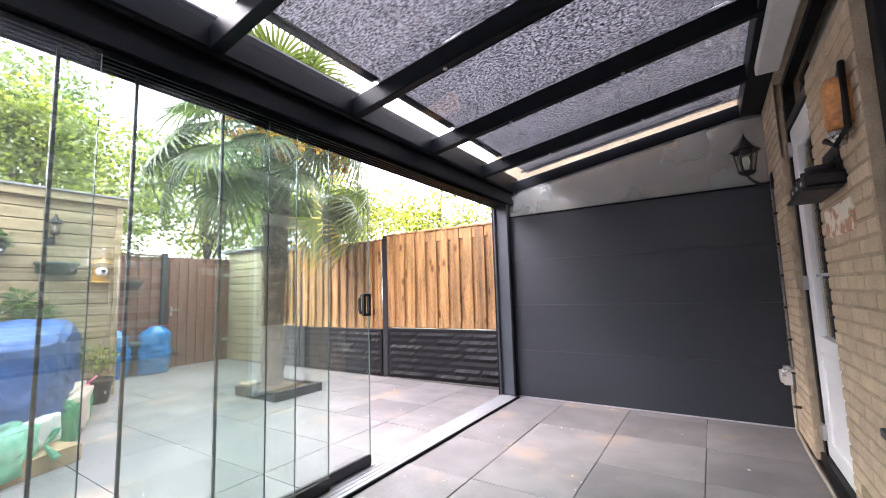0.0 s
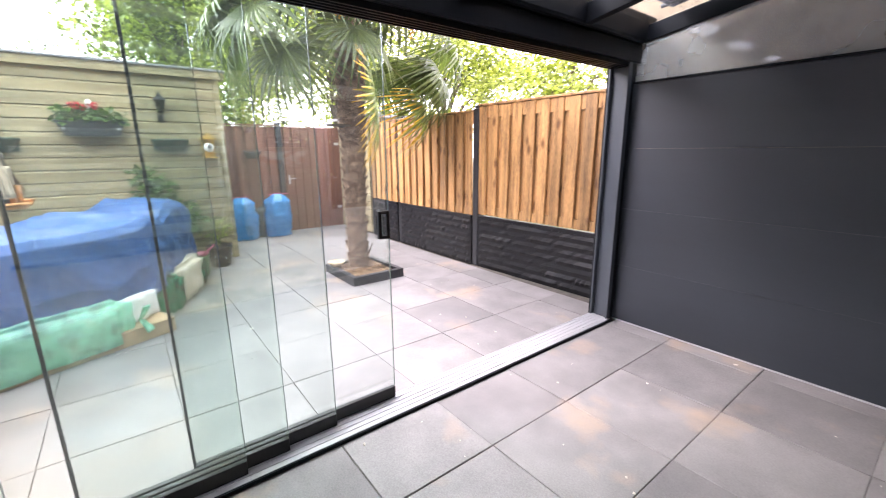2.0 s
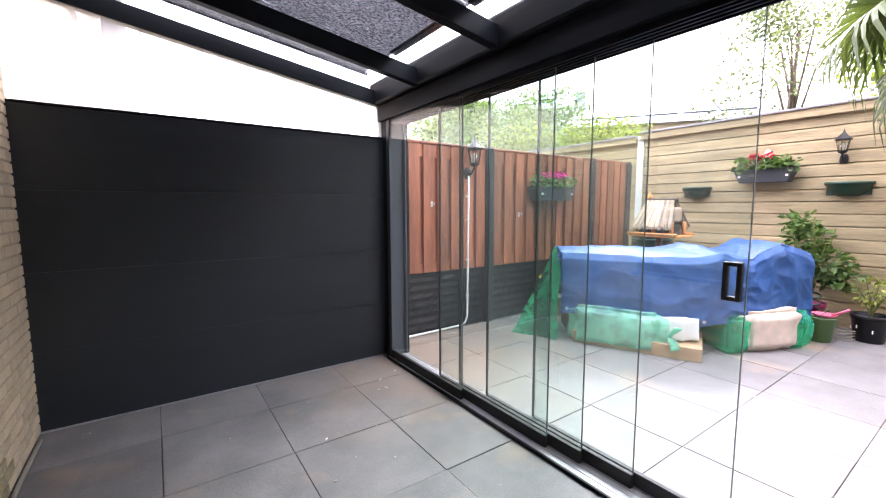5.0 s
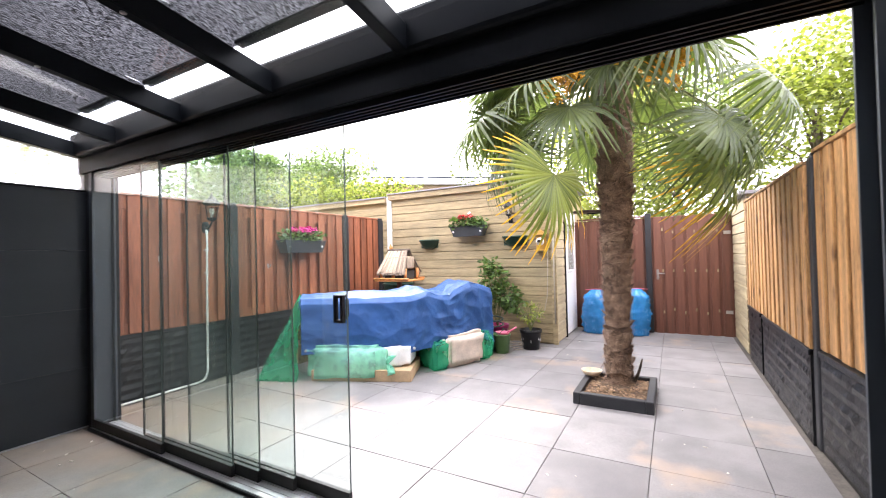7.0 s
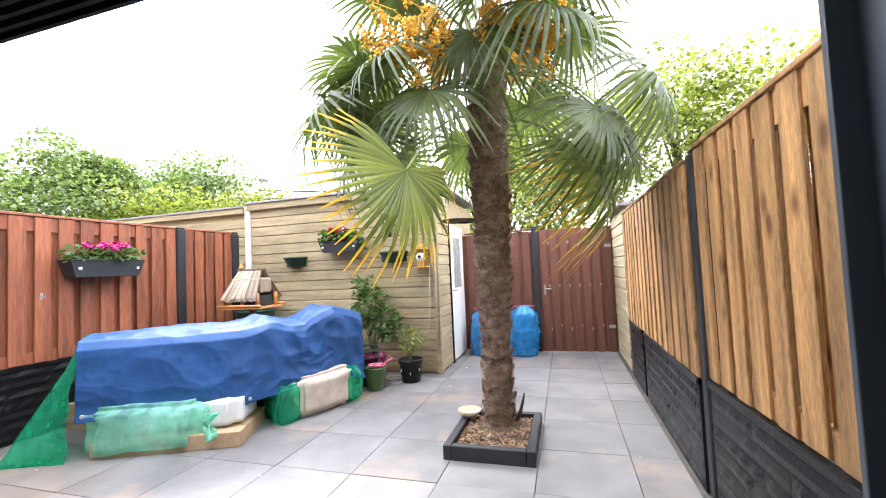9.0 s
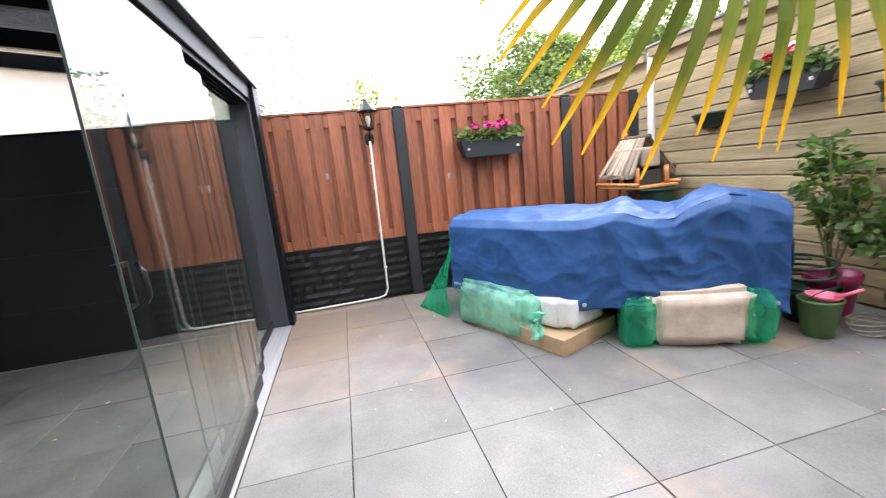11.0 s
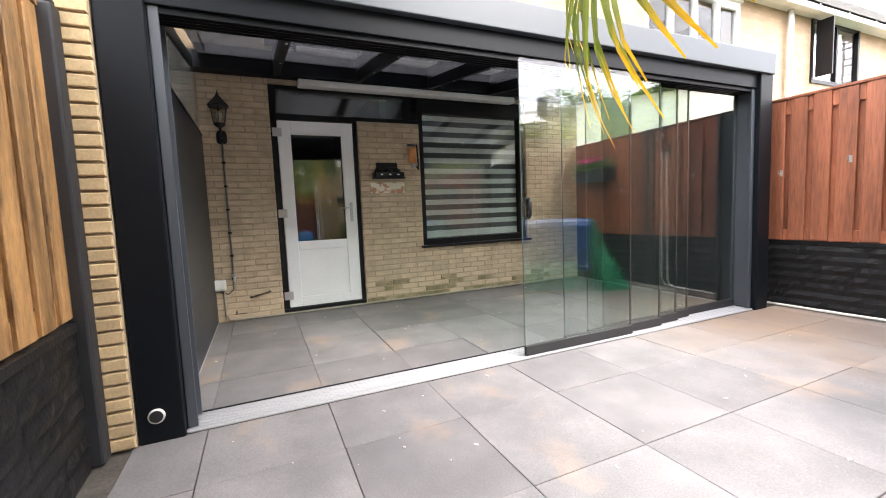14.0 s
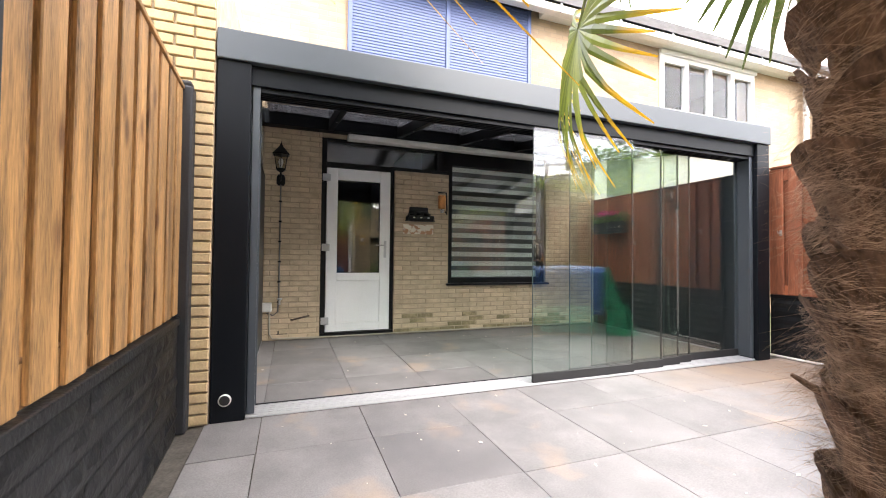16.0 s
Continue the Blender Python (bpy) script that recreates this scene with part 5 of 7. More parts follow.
# ---- covered garden furniture ----
A, C, B = Vector((-2.60, 0.78, 0)), Vector((-3.12, 1.79, 0)), Vector((-4.44, 2.31, 0))
A2, B2 = Vector((-3.17, 0.20, 0)), Vector((-4.93, 1.72, 0))
U = (B - A).normalized()
W = Vector((-0.642, -0.767, 0))
L = (B - A).length


def tarp_front(u):
    """The bent front line of the heap under the sheet."""
    k = 0.444
    pa, pb = A.lerp(C, min(1.0, u / k)), C.lerp(B, max(0.0, (u - k) / (1 - k)))
    if abs(u - k) < 0.10:
        f = (u - k + 0.10) / 0.20
        return A.lerp(C, (k - 0.10) / k).lerp(C, f).lerp(C.lerp(B, 0.10 / (1 - k) * f), f)
    return pa if u < k else pb


def tarp_point(u, v):
    """u along the length, v down the front, over the top and down the back."""
    prof = [(0.00, 0.0, 0.27), (0.22, 0.02, 0.55), (0.38, 0.05, 0.82), (0.42, 0.11, 0.878), (0.62, 0.5, 0.90), (0.78, 0.94, 0.885), (0.82, 0.99, 0.85), (1.0, 1.02, 0.42)]
    for (v0, d0, z0), (v1, d1, z1) in zip(prof, prof[1:]):
        if v <= v1:
            f = (v - v0) / (v1 - v0)
            d, z = d0 + (d1 - d0) * f, z0 + (z1 - z0) * f
            break
    top = max(0, min(1, (z - 0.3) / 0.55))
    bulge = 0.115 * max(0.0, 1 - abs(u - 0.86) / 0.13) ** 0.8 + 0.045 * math.exp(-((u - 0.58) / 0.05) ** 2) - 0.03 * math.exp(-((u - 0.70) / 0.06) ** 2)
    z += bulge * top * (1.0 if d < 0.85 else 0.4)
    low = 1 - top
    z += low * (0.010 * math.sin(u * 11) + 0.006 * math.sin(u * 37) + 0.03 * max(0.0, u - 0.5) - 0.9 * max(0.0, u - 0.90))
    fr, bk_ = tarp_front(u), A2.lerp(B2, u)
    p = fr.lerp(bk_, d)
    outn = (fr - bk_).normalized()
    q = Vector((u * 2.4, v * 1.9, 0.0))
    n1 = noise.noise(q * 2.2 + Vector((0, 0, 3.1)))
    n2 = noise.noise(q * 5.5 + Vector((0, 0, 7.7)))
    r1 = abs(noise.noise(Vector((q.x * 3.0 + q.y * 1.6, q.y * 3.4 - q.x * 1.4, 1.3))))
    r2 = abs(noise.noise(Vector((q.x * 7.0 - q.y * 3.0, q.y * 6.0 + q.x * 4.0, 5.3))))
    q3 = Vector((q.x * 15.0 + q.y * 6.0, q.y * 13.0 - q.x * 7.0, 9.1))
    r3 = abs(noise.noise(q3))
    r4 = abs(noise.noise(Vector((q.x * 2.2 + q.y * 3.0, q.y * 1.5 - q.x * 2.6, 2.9))))
    right = max(0.0, min(1.0, (u - 0.35) / 0.4))
    fold = 0.016 * n1 + 0.002 * n2 - (0.022 + 0.022 * right) * r1 - (0.012 + 0.020 * right) * r2 * (0.5 + r1) - 0.036 * r4 - 0.003 * r3 + 0.018
    if v < 0.35:
        fold += 0.010 * math.sin(u * 26 + 3 * n1) * (0.35 - v) / 0.35
    if 0.42 < v < 0.8:
        z += fold * 0.85
    else:
        p += outn * (fold if v < 0.5 else -fold)
    p.z = z
    return p


tarp = thing("tarpaulin", (*(A + U * L / 2 + W * 0.4).to_2d(), 0.3), "creased blue tarpaulin draped over stacked garden cushions", "tarpaulin")
bm = bmesh.new()
NU, NV = 300, 190
g_ = [[bm.verts.new(tarp_point(i / NU, j / NV)) for j in range(NV + 1)] for i in range(NU + 1)]
for i in range(NU):
    for j in range(NV):
        bm.faces.new((g_[i][j], g_[i + 1][j], g_[i + 1][j + 1], g_[i][j + 1]))
sheet = part("sheet", bm, M_TARP, tarp, smooth=True)
sheet.modifiers.new("thick", "SOLIDIFY").thickness = 0.003
# end flaps
for s, u0 in ((-1, 0.0), (1, 1.0)):
    bm = bmesh.new()
    NJ, NK = 40, 24
    rowv = []
    for j in range(NJ + 1):
        f = j / NJ
        topp = tarp_point(u0, 0.42 + 0.40 * f)
        fr = tarp_point(u0, 0.42 * (1 - f) if f < 0.5 else 0.21)
        col_ = []
        for k in range(NK + 1):
            h = k / NK
            p = topp.copy()
            drop = (0.50 if s > 0 else 0.12) * h
            p += U * s * (0.03 * h + 0.022 * noise.noise(Vector((f * 8, h * 5, 4 + s))))
            p.z -= drop
            col_.append(bm.verts.new(p))
        rowv.append(col_)
    for j in range(NJ):
        for k in range(NK):
            bm.faces.new((rowv[j][k], rowv[j + 1][k], rowv[j + 1][k + 1], rowv[j][k + 1]))
    fl = part("end_flap", bm, M_TARP, tarp, smooth=True)
    fl.modifiers.new("thick", "SOLIDIFY").thickness = 0.003
for u in (0.02, 0.26, 0.50, 0.74, 0.97):
    p = tarp_point(u, 0.035) - W * 0.006
    t = Matrix.Translation(p) @ (-W).to_track_quat("Z", "Y").to_matrix().to_4x4()
    bm = lathe([(0.008, -0.002), (0.016, 0.0), (0.016, 0.004), (0.008, 0.004)], (0, 0, 0), 14)
    bmesh.ops.transform(bm, matrix=t, verts=bm.verts)
    part("eyelet", bm, M_STEEL, tarp, smooth=True)


def soft_block(name, c0, c1, depth, z0, z1, material, label, category, seed, puff=0.03, parent=None):
    """A soft wrapped block whose front runs from c0 to c1."""
    c0, c1 = Vector((*c0, 0)), Vector((*c1, 0))
    u = (c1 - c0)
    ln = u.length
    u.normalize()
    w = Vector((-u.y, u.x, 0))
    if w.dot(Vector((-1, -1, 0))) < 0:
        w = -w
    bm = bmesh.new()
    bmesh.ops.create_cube(bm, size=1)
    bmesh.ops.bevel(bm, geom=bm.edges[:], offset=0.12, segments=3, affect="EDGES")
    bmesh.ops.subdivide_edges(bm, edges=bm.edges[:], cuts=5, use_grid_fill=True)
    for v in bm.verts:
        q = v.co.copy()
        p = c0 + u * ((q.x + 0.5) * ln) + w * ((q.y + 0.5) * depth)
        p.z = z0 + (q.z + 0.5) * (z1 - z0)
        nn = noise.noise(Vector((p.x * 6, p.y * 6, p.z * 7 + seed))) + 0.5 * noise.noise(Vector((p.x * 15, p.y * 15, p.z * 15 + seed)))
        p += (q.x * u + q.y * w + Vector((0, 0, q.z))).normalized() * puff * nn
        p.z = max(p.z, 0.002)
        v.co = p
    mid = (c0 + c1) / 2 + w * depth / 2
    if parent:
        return part(name, bm, material, parent, label, True)
    return single(name, bm, material, (mid.x, mid.y, z0), label, category, smooth=True)


cb = thing("cushion_box", (-3.0, 1.3, 0), "flat cardboard tray with grey cushions in green film", "box")
u1 = (Vector((-3.04, 1.93)) - Vector((-2.60, 0.90))).normalized()
tm = Matrix.Translation((-3.04, 1.93, 0)) @ Matrix.Rotation(math.atan2(-u1.y, -u1.x), 4, "Z")
part("tray", box(0, 1.10, -0.62, 0.0, 0.0, 0.12, 0.006, turn=tm), M_CARD, cb, "brown cardboard tray")
soft_block("cushion", (-2.76, 1.03), (-3.12, 1.86), 0.46, 0.115, 0.37, M_GREYCLOTH, "pale grey cushions", "", 1.0, 0.010, cb)
soft_block("film", (-2.565, 0.875), (-2.90, 1.69), 0.54, 0.0, 0.37, M_GREENFILM, "crinkled green plastic film", "", 2.0, 0.035, cb)
rnd = random.Random(8)
for k in range(9):
    bm = bmesh.new()
    a0 = rnd.uniform(-0.5, 0.5)
    p = Vector((-2.94, 1.70, 0.13))
    pts = [p + Vector((0.01 * j * math.cos(a0 + k) + 0.02 * math.sin(j + k), 0.012 * j, -0.02 * j * (1 if k % 2 else -0.9) + 0.06)) for j in range(6)]
    ww = 0.02
    prev = None
    for j, q in enumerate(pts):
        s_ = Vector((0.5, -0.6, 0.25 * math.sin(k + j))).normalized() * ww * (0.4 + 0.25 * j)
        cur = (bm.verts.new(q - s_), bm.verts.new(q + s_))
        if prev:
            bm.faces.new((prev[0], prev[1], cur[1], cur[0]))
        prev = cur
    kn = part("film_end", bm, M_GREENFILM, cb, "knotted green film end", True)
    kn.modifiers.new("thick", "SOLIDIFY").thickness = 0.001
soft_block("wrapped_cushion", (-3.60, 2.06), (-4.18, 2.33), 0.50, 0.0, 0.38, M_SACK, "beige cushion wrapped in clear plastic under the tarpaulin", "cushion", 3.0, 0.03)
soft_block("film_wrap", (-3.45, 1.99), (-3.64, 2.09), 0.42, 0.0, 0.34, M_GREENNET, "green plastic film round the cushion", "plastic film", 4.0, 0.035)
soft_block("film_wrap", (-4.16, 2.31), (-4.30, 2.36), 0.42, 0.0, 0.36, M_GREENNET, "green plastic film round the cushion", "plastic film", 5.0, 0.03)
single("stacked_garden_table", box(0.12, L - 0.12, 0.12, 0.62, 0.0, 0.80, 0.03, turn=Matrix.Translation(A) @ Matrix(((U.x, W.x, 0, 0), (U.y, W.y, 0, 0), (0, 0, 1, 0), (0, 0, 0, 1)))),
       M_DARKRED, (-3.7, 1.2, 0), "dark wooden garden furniture hidden under the tarpaulin", "furniture")
# green net hanging from the near end
bm = bmesh.new()
NI, NJ = 26, 26
top0, top1 = tarp_point(0.004, 0.36) - U * 0.02, tarp_point(0.004, 0.66) - U * 0.02
bot0, bot1 = Vector((-2.51, 0.80, 0.003)), Vector((-2.34, 0.34, 0.003))
g_ = []
for i in range(NI + 1):
    f = i / NI
    row = []
    for j in range(NJ + 1):
        h = j / NJ
        p = top0.lerp(top1, f).lerp(bot0.lerp(bot1, f), h)
        p += Vector((0.03, -0.02, 0)) * noise.noise(Vector((f * 7, h * 4, 6)))
        p.z = max(0.004, p.z - 0.015 * math.sin(h * math.pi))
        row.append(bm.verts.new(p))
    g_.append(row)
for i in range(NI):
    for j in range(NJ):
        bm.faces.new((g_[i][j], g_[i + 1][j], g_[i + 1][j + 1], g_[i][j + 1]))
net = single("green_ground_sheet", bm, M_GREENNET, (-2.7, 0.5, 0.0), "translucent green plastic sheet hanging to the paving", "plastic sheet", smooth=True)
net.modifiers.new("thick", "SOLIDIFY").thickness = 0.002


# ---- plants in pots ----
def leaf_cloud(bm, centre, radii, n, size, rnd_, shape=1.0, droop=0.2):
    """Many small pointed leaves scattered in an uneven cloud."""
    c = Vector(centre)
    for k in range(n):
        d = Vector((rnd_.gauss(0, 1), rnd_.gauss(0, 1), rnd_.gauss(0, 1))).normalized()
        rr = rnd_.random() ** 0.45
        p = c + Vector((d.x * radii[0], d.y * radii[1], d.z * radii[2])) * rr
        s = size * rnd_.uniform(0.6, 1.3)
        out = (d + Vector((rnd_.uniform(-0.7, 0.7), rnd_.uniform(-0.7, 0.7), rnd_.uniform(-0.5, 0.3) - droop))).normalized()
        side = out.cross(Vector((rnd_.uniform(-1, 1), rnd_.uniform(-1, 1), 1))).normalized()
        w = s * 0.34 * shape
        v = [bm.verts.new(p), bm.verts.new(p + out * s * 0.5 + side * w), bm.verts.new(p + out * s), bm.verts.new(p + out * s * 0.5 - side * w)]
        bm.faces.new(v)


def pot_profile(r, h):
    return [(r * 0.72, 0), (r * 0.76, 0.01), (r * 0.94, h * 0.82), (r, h * 0.84), (r * 1.03, h), (r * 0.94, h), (r * 0.9, h * 0.86), (0.001, h * 0.84)]


rnd = random.Random(21)
pt = thing("potted_shrub", (-5.10, 2.10, 0), "leafy green shrub in a magenta glazed pot", "potted plant")
part("pot", lathe(pot_profile(0.165, 0.30), (-5.10, 2.10, 0)), M_MAGENTA, pt, smooth=True)
bm = bmesh.new()
for k in range(9):
    a = k * 2.4
    part("stem", tube([(-5.10, 2.10, 0.25), (-5.10 + 0.09 * math.cos(a), 2.10 + 0.09 * math.sin(a), 0.6), (-5.12 + 0.2 * math.cos(a), 2.08 + 0.2 * math.sin(a), 0.75 + 0.06 * k)], 0.006, 5), M_STEM, pt)
bm = bmesh.new()
for c, r, n in (((-5.12, 2.05, 0.95), (0.20, 0.22, 0.2), 240), ((-5.10, 2.22, 0.72), (0.2, 0.24, 0.18), 240), ((-5.15, 1.98, 1.15), (0.13, 0.16, 0.12), 120), ((-5.1, 2.35, 0.6), (0.14, 0.16, 0.12), 110)):
    leaf_cloud(bm, c, r, n, 0.085, rnd)
part("foliage", bm, M_LEAFS, pt)
pt = thing("potted_shrub", (-5.03, 2.62, 0), "thin-leaved shrub in a black flower-pattern pot", "potted plant")
part("pot", lathe(pot_profile(0.15, 0.27), (-5.03, 2.62, 0)), M_BLACKF, pt, smooth=True)
for k in range(7):
    a = k * 0.9 - 1.5
    for q in range(4):
        b_ = q * math.pi / 2
        part("flower_motif", rod((-5.03 + 0.133 * math.cos(a), 2.62 + 0.133 * math.sin(a), 0.12 + 0.03 * (k % 2) + 0.010 * math.sin(b_)), (-5.03 + 0.139 * math.cos(a), 2.62 + 0.139 * math.sin(a), 0.12 + 0.03 * (k % 2) + 0.012 * math.sin(b_)), 0.006, seg=6), M_WHITEP, pt)
bm = bmesh.new()
for k in range(14):
    a = k * 2.4
    part("stem", tube([(-5.03, 2.62, 0.24), (-5.03 + 0.06 * math.cos(a), 2.62 + 0.06 * math.sin(a), 0.4), (-5.03 + 0.17 * math.cos(a), 2.62 + 0.17 * math.sin(a), 0.5 + 0.013 * k)], 0.004, 5), M_STEM, pt)
bm = bmesh.new()
leaf_cloud(bm, (-5.03, 2.62, 0.50), (0.2, 0.2, 0.13), 190, 0.05, rnd, 0.7)
part("foliage", bm, M_LEAFY, pt)
bk = thing("bucket", (-4.66, 2.33, 0), "olive green bucket with pink scoop inside", "bucket")
part("bucket_body", lathe([(0.085, 0), (0.09, 0.005), (0.115, 0.23), (0.122, 0.235), (0.122, 0.25), (0.112, 0.25), (0.105, 0.23), (0.083, 0.012), (0.001, 0.012)], (-4.66, 2.33, 0)), M_OLIVE, bk, smooth=True)
part("bucket_handle", tube([(-4.66 + 0.12 * math.cos(a), 2.33 + 0.05 * math.sin(a), 0.25 + 0.07 * math.sin(a)) for a in (math.pi * i / 10 for i in range(11))], 0.004, 6), M_DGREEN, bk)
sc = thing("hand_scoop", (-4.66, 2.36, 0.2), "pink plastic scoop lying in the bucket", "scoop")
part("scoop_blade", lathe([(0.001, 0), (0.06, 0.01), (0.085, 0.045), (0.08, 0.045), (0.055, 0.016), (0.001, 0.008)], (-4.66, 2.35, 0.235), sy=1.2), M_PINK, sc, smooth=True)
part("scoop_handle", tube([(-4.68, 2.40, 0.27), (-4.70, 2.47, 0.31), (-4.72, 2.52, 0.345)], 0.011, 8), M_PINK, sc, smooth=True)
hs = tube([(-4.86 + 0.17 * math.cos(0.5 * i) * (1 - 0.004 * i), 2.12 + 0.15 * math.sin(0.5 * i), 0.24 + 0.006 * i) for i in range(40)], 0.010, 6)
single("garden_hose", hs, M_DGREEN, (-4.86, 2.12, 0.2), "coiled dark green garden hose", "hose", smooth=True)
lowpot = thing("storage_tub", (-4.86, 2.12, 0), "dark green tub under the coiled hose", "tub")
part("tub_body", lathe(pot_profile(0.18, 0.235), (-4.86, 2.12, 0)), M_DGREEN, lowpot, smooth=True)
cabl = tube([(-4.95 + 0.12 * math.cos(0.45 * i) + 0.03 * math.sin(i), 2.44 + 0.10 * math.sin(0.45 * i), 0.012 + 0.002 * i) for i in range(46)], 0.005, 5)
single("loose_cable", cabl, M_HOSE, (-4.95, 2.44, 0), "pale tangled cable on the paving", "cable", smooth=True)
cab = tube([(-5.37, 2.80, 1.42), (-5.36, 2.79, 1.0), (-5.35, 2.78, 0.7), (-5.34, 2.74, 0.5), (-5.28, 2.62, 0.38), (-5.2, 2.5, 0.2), (-5.05, 2.48, 0.03)], 0.006, 6)
single("hanging_cable", cab, M_HOSE, (-5.37, 2.8, 0.5), "pale cable hanging down the shed wall", "cable", smooth=True)
single("corner_cane", rod((X_SHED + 0.03, 2.885, 0.3), (X_SHED + 0.035, 2.88, 1.7), 0.010), M_HOSE, (X_SHED, 2.88, 0.3), "pale bamboo cane on the shed corner", "cane", smooth=True)


def flower_trough(name, centre, size, along, petal, label, seed, figure=False):
    """A hanging trough with geraniums. along: 'x' or 'y'."""
    rnd_ = random.Random(seed)
    cx, cy, cz = centre
    l, d, h = size
    dx, dy = (l / 2, d / 2) if along == "x" else (d / 2, l / 2)
    t = thing(name, (cx, cy, cz - h), label, "flower box")
    bm = bmesh.new()
    lo = [bm.verts.new((cx + sx * dx * 0.86, cy + sy * dy * 0.8, cz - h)) for sx, sy in ((-1, -1), (1, -1), (1, 1), (-1, 1))]
    hi = [bm.verts.new((cx + sx * dx, cy + sy * dy, cz - 0.012)) for sx, sy in ((-1, -1), (1, -1), (1, 1), (-1, 1))]
    inn = [bm.verts.new((cx + sx * (dx - 0.012), cy + sy * (dy - 0.012), cz - 0.03)) for sx, sy in ((-1, -1), (1, -1), (1, 1), (-1, 1))]
    bm.faces.new(lo[::-1])
    for i in range(4):
        j = (i + 1) % 4
        bm.faces.new((lo[i], lo[j], hi[j], hi[i]))
        bm.faces.new((hi[i], hi[j], inn[j], inn[i]))
    bm.faces.new(inn)
    tr_ = part("trough", bm, M_GREYBOX, t)
    part("rim", box(cx - dx - 0.006, cx + dx + 0.006, cy - dy - 0.006, cy + dy + 0.006, cz - 0.012, cz - 0.001, 0.003), M_GREYBOX, tr_)
    for s in (-0.78, 0.78):
        part("clip", box(cx + s * dx - 0.012, cx + s * dx + 0.012, cy + dy * 0.85, cy + dy + 0.008, cz - 0.1, cz - 0.075) if along == "x" else box(cx + dx * 0.85, cx + dx + 0.008, cy + s * dy - 0.012, cy + s * dy + 0.012, cz - 0.1, cz - 0.075), M_WHITEP, tr_)
    bm = bmesh.new()
    for k in range(7):
        f = (k + 0.5) / 7 - 0.5
        c = (cx + f * l * 0.95, cy + 0.02, cz + 0.05) if along == "x" else (cx + 0.02, cy + f * l * 0.95, cz + 0.05)
        leaf_cloud(bm, c, (0.085, 0.10, 0.075), 60, 0.055, rnd_, 1.5)
    part("foliage", bm, M_LEAFS, t)
    for k in range(9):
        f = rnd_.uniform(-0.36, 0.36)
        c = Vector((cx + f * l, cy + rnd_.uniform(-0.05, 0.08), cz + rnd_.uniform(0.11, 0.17)) if along == "x" else (cx + rnd_.uniform(-0.05, 0.08), cy + f * l, cz + rnd_.uniform(0.11, 0.17)))
        bm = bmesh.new()
        leaf_cloud(bm, c, (0.032, 0.032, 0.025), 34, 0.026, rnd_, 2.0, 0)
        part("bloom", bm, petal, t)
    return t


flower_trough("flower_box", (-3.36, -0.02, 1.585), (0.70, 0.19, 0.17), "x", M_PETAL, "grey hanging flower box with pink geraniums", 31)
flower_trough("flower_box", (X_SHED + 0.11, 1.575, 1.785), (0.60, 0.17, 0.16), "y", M_PETALR, "black hanging flower box with red geraniums", 32)
fg = lathe([(0.02, 0), (0.035, 0.02), (0.03, 0.07), (0.018, 0.09), (0.03, 0.11), (0.03, 0.14), (0.012, 0.165), (0.001, 0.17)], (X_SHED + 0.08, 1.58, 1.85), 14)
single("garden_figurine", fg, M_WHITEP, (X_SHED + 0.08, 1.58, 1.85), "small pale garden figurine among the geraniums", "figurine", smooth=True)
for y0, y1 in ((0.60, 0.97), (2.10, 2.50)):
    ym, hl = (y0 + y1) / 2, (y1 - y0) / 2
    hb = thing("wall_planter", (X_SHED, ym, 1.44), "empty dark green half-round wall planter", "planter", "wall planters on the shed")
    bm = bmesh.new()
    prof = [(0.45, 0.0), (0.75, 0.05), (0.93, 0.12), (1.0, 0.125), (1.0, 0.15), (0.93, 0.15), (0.85, 0.10), (0.0, 0.09)]
    rows_ = [[bm.verts.new((X_SHED + 0.002 + 0.17 * s_ * math.sin(math.pi * i / 14), ym + hl * s_ * math.cos(math.pi * i / 14), 1.45 + h_)) for i in range(15)] for s_, h_ in prof]
    for a_, b_ in zip(rows_, rows_[1:]):
        for i in range(14):
            bm.faces.new((a_[i], b_[i], b_[i + 1], a_[i + 1]))
    bm.faces.new(rows_[0])
    bmesh.ops.recalc_face_normals(bm, faces=bm.faces)
    part("shell", bm, M_DGREEN, hb, smooth=True)
    part("back_plate", box(X_SHED, X_SHED + 0.006, y0 + 0.02, y1 - 0.02, 1.46, 1.60), M_DGREEN, hb)
pk = thing("wall_planter", (X_GATE, 3.55, 1.35), "small black planter on the back fence", "planter")
part("shell", lathe([(0.06, 0), (0.10, 0.1), (0.12, 0.13), (0.11, 0.13), (0.09, 0.1), (0.001, 0.09)], (X_GATE + 0.16, 3.55, 1.33), sy=1.4), M_GREYBOX, pk, smooth=True)


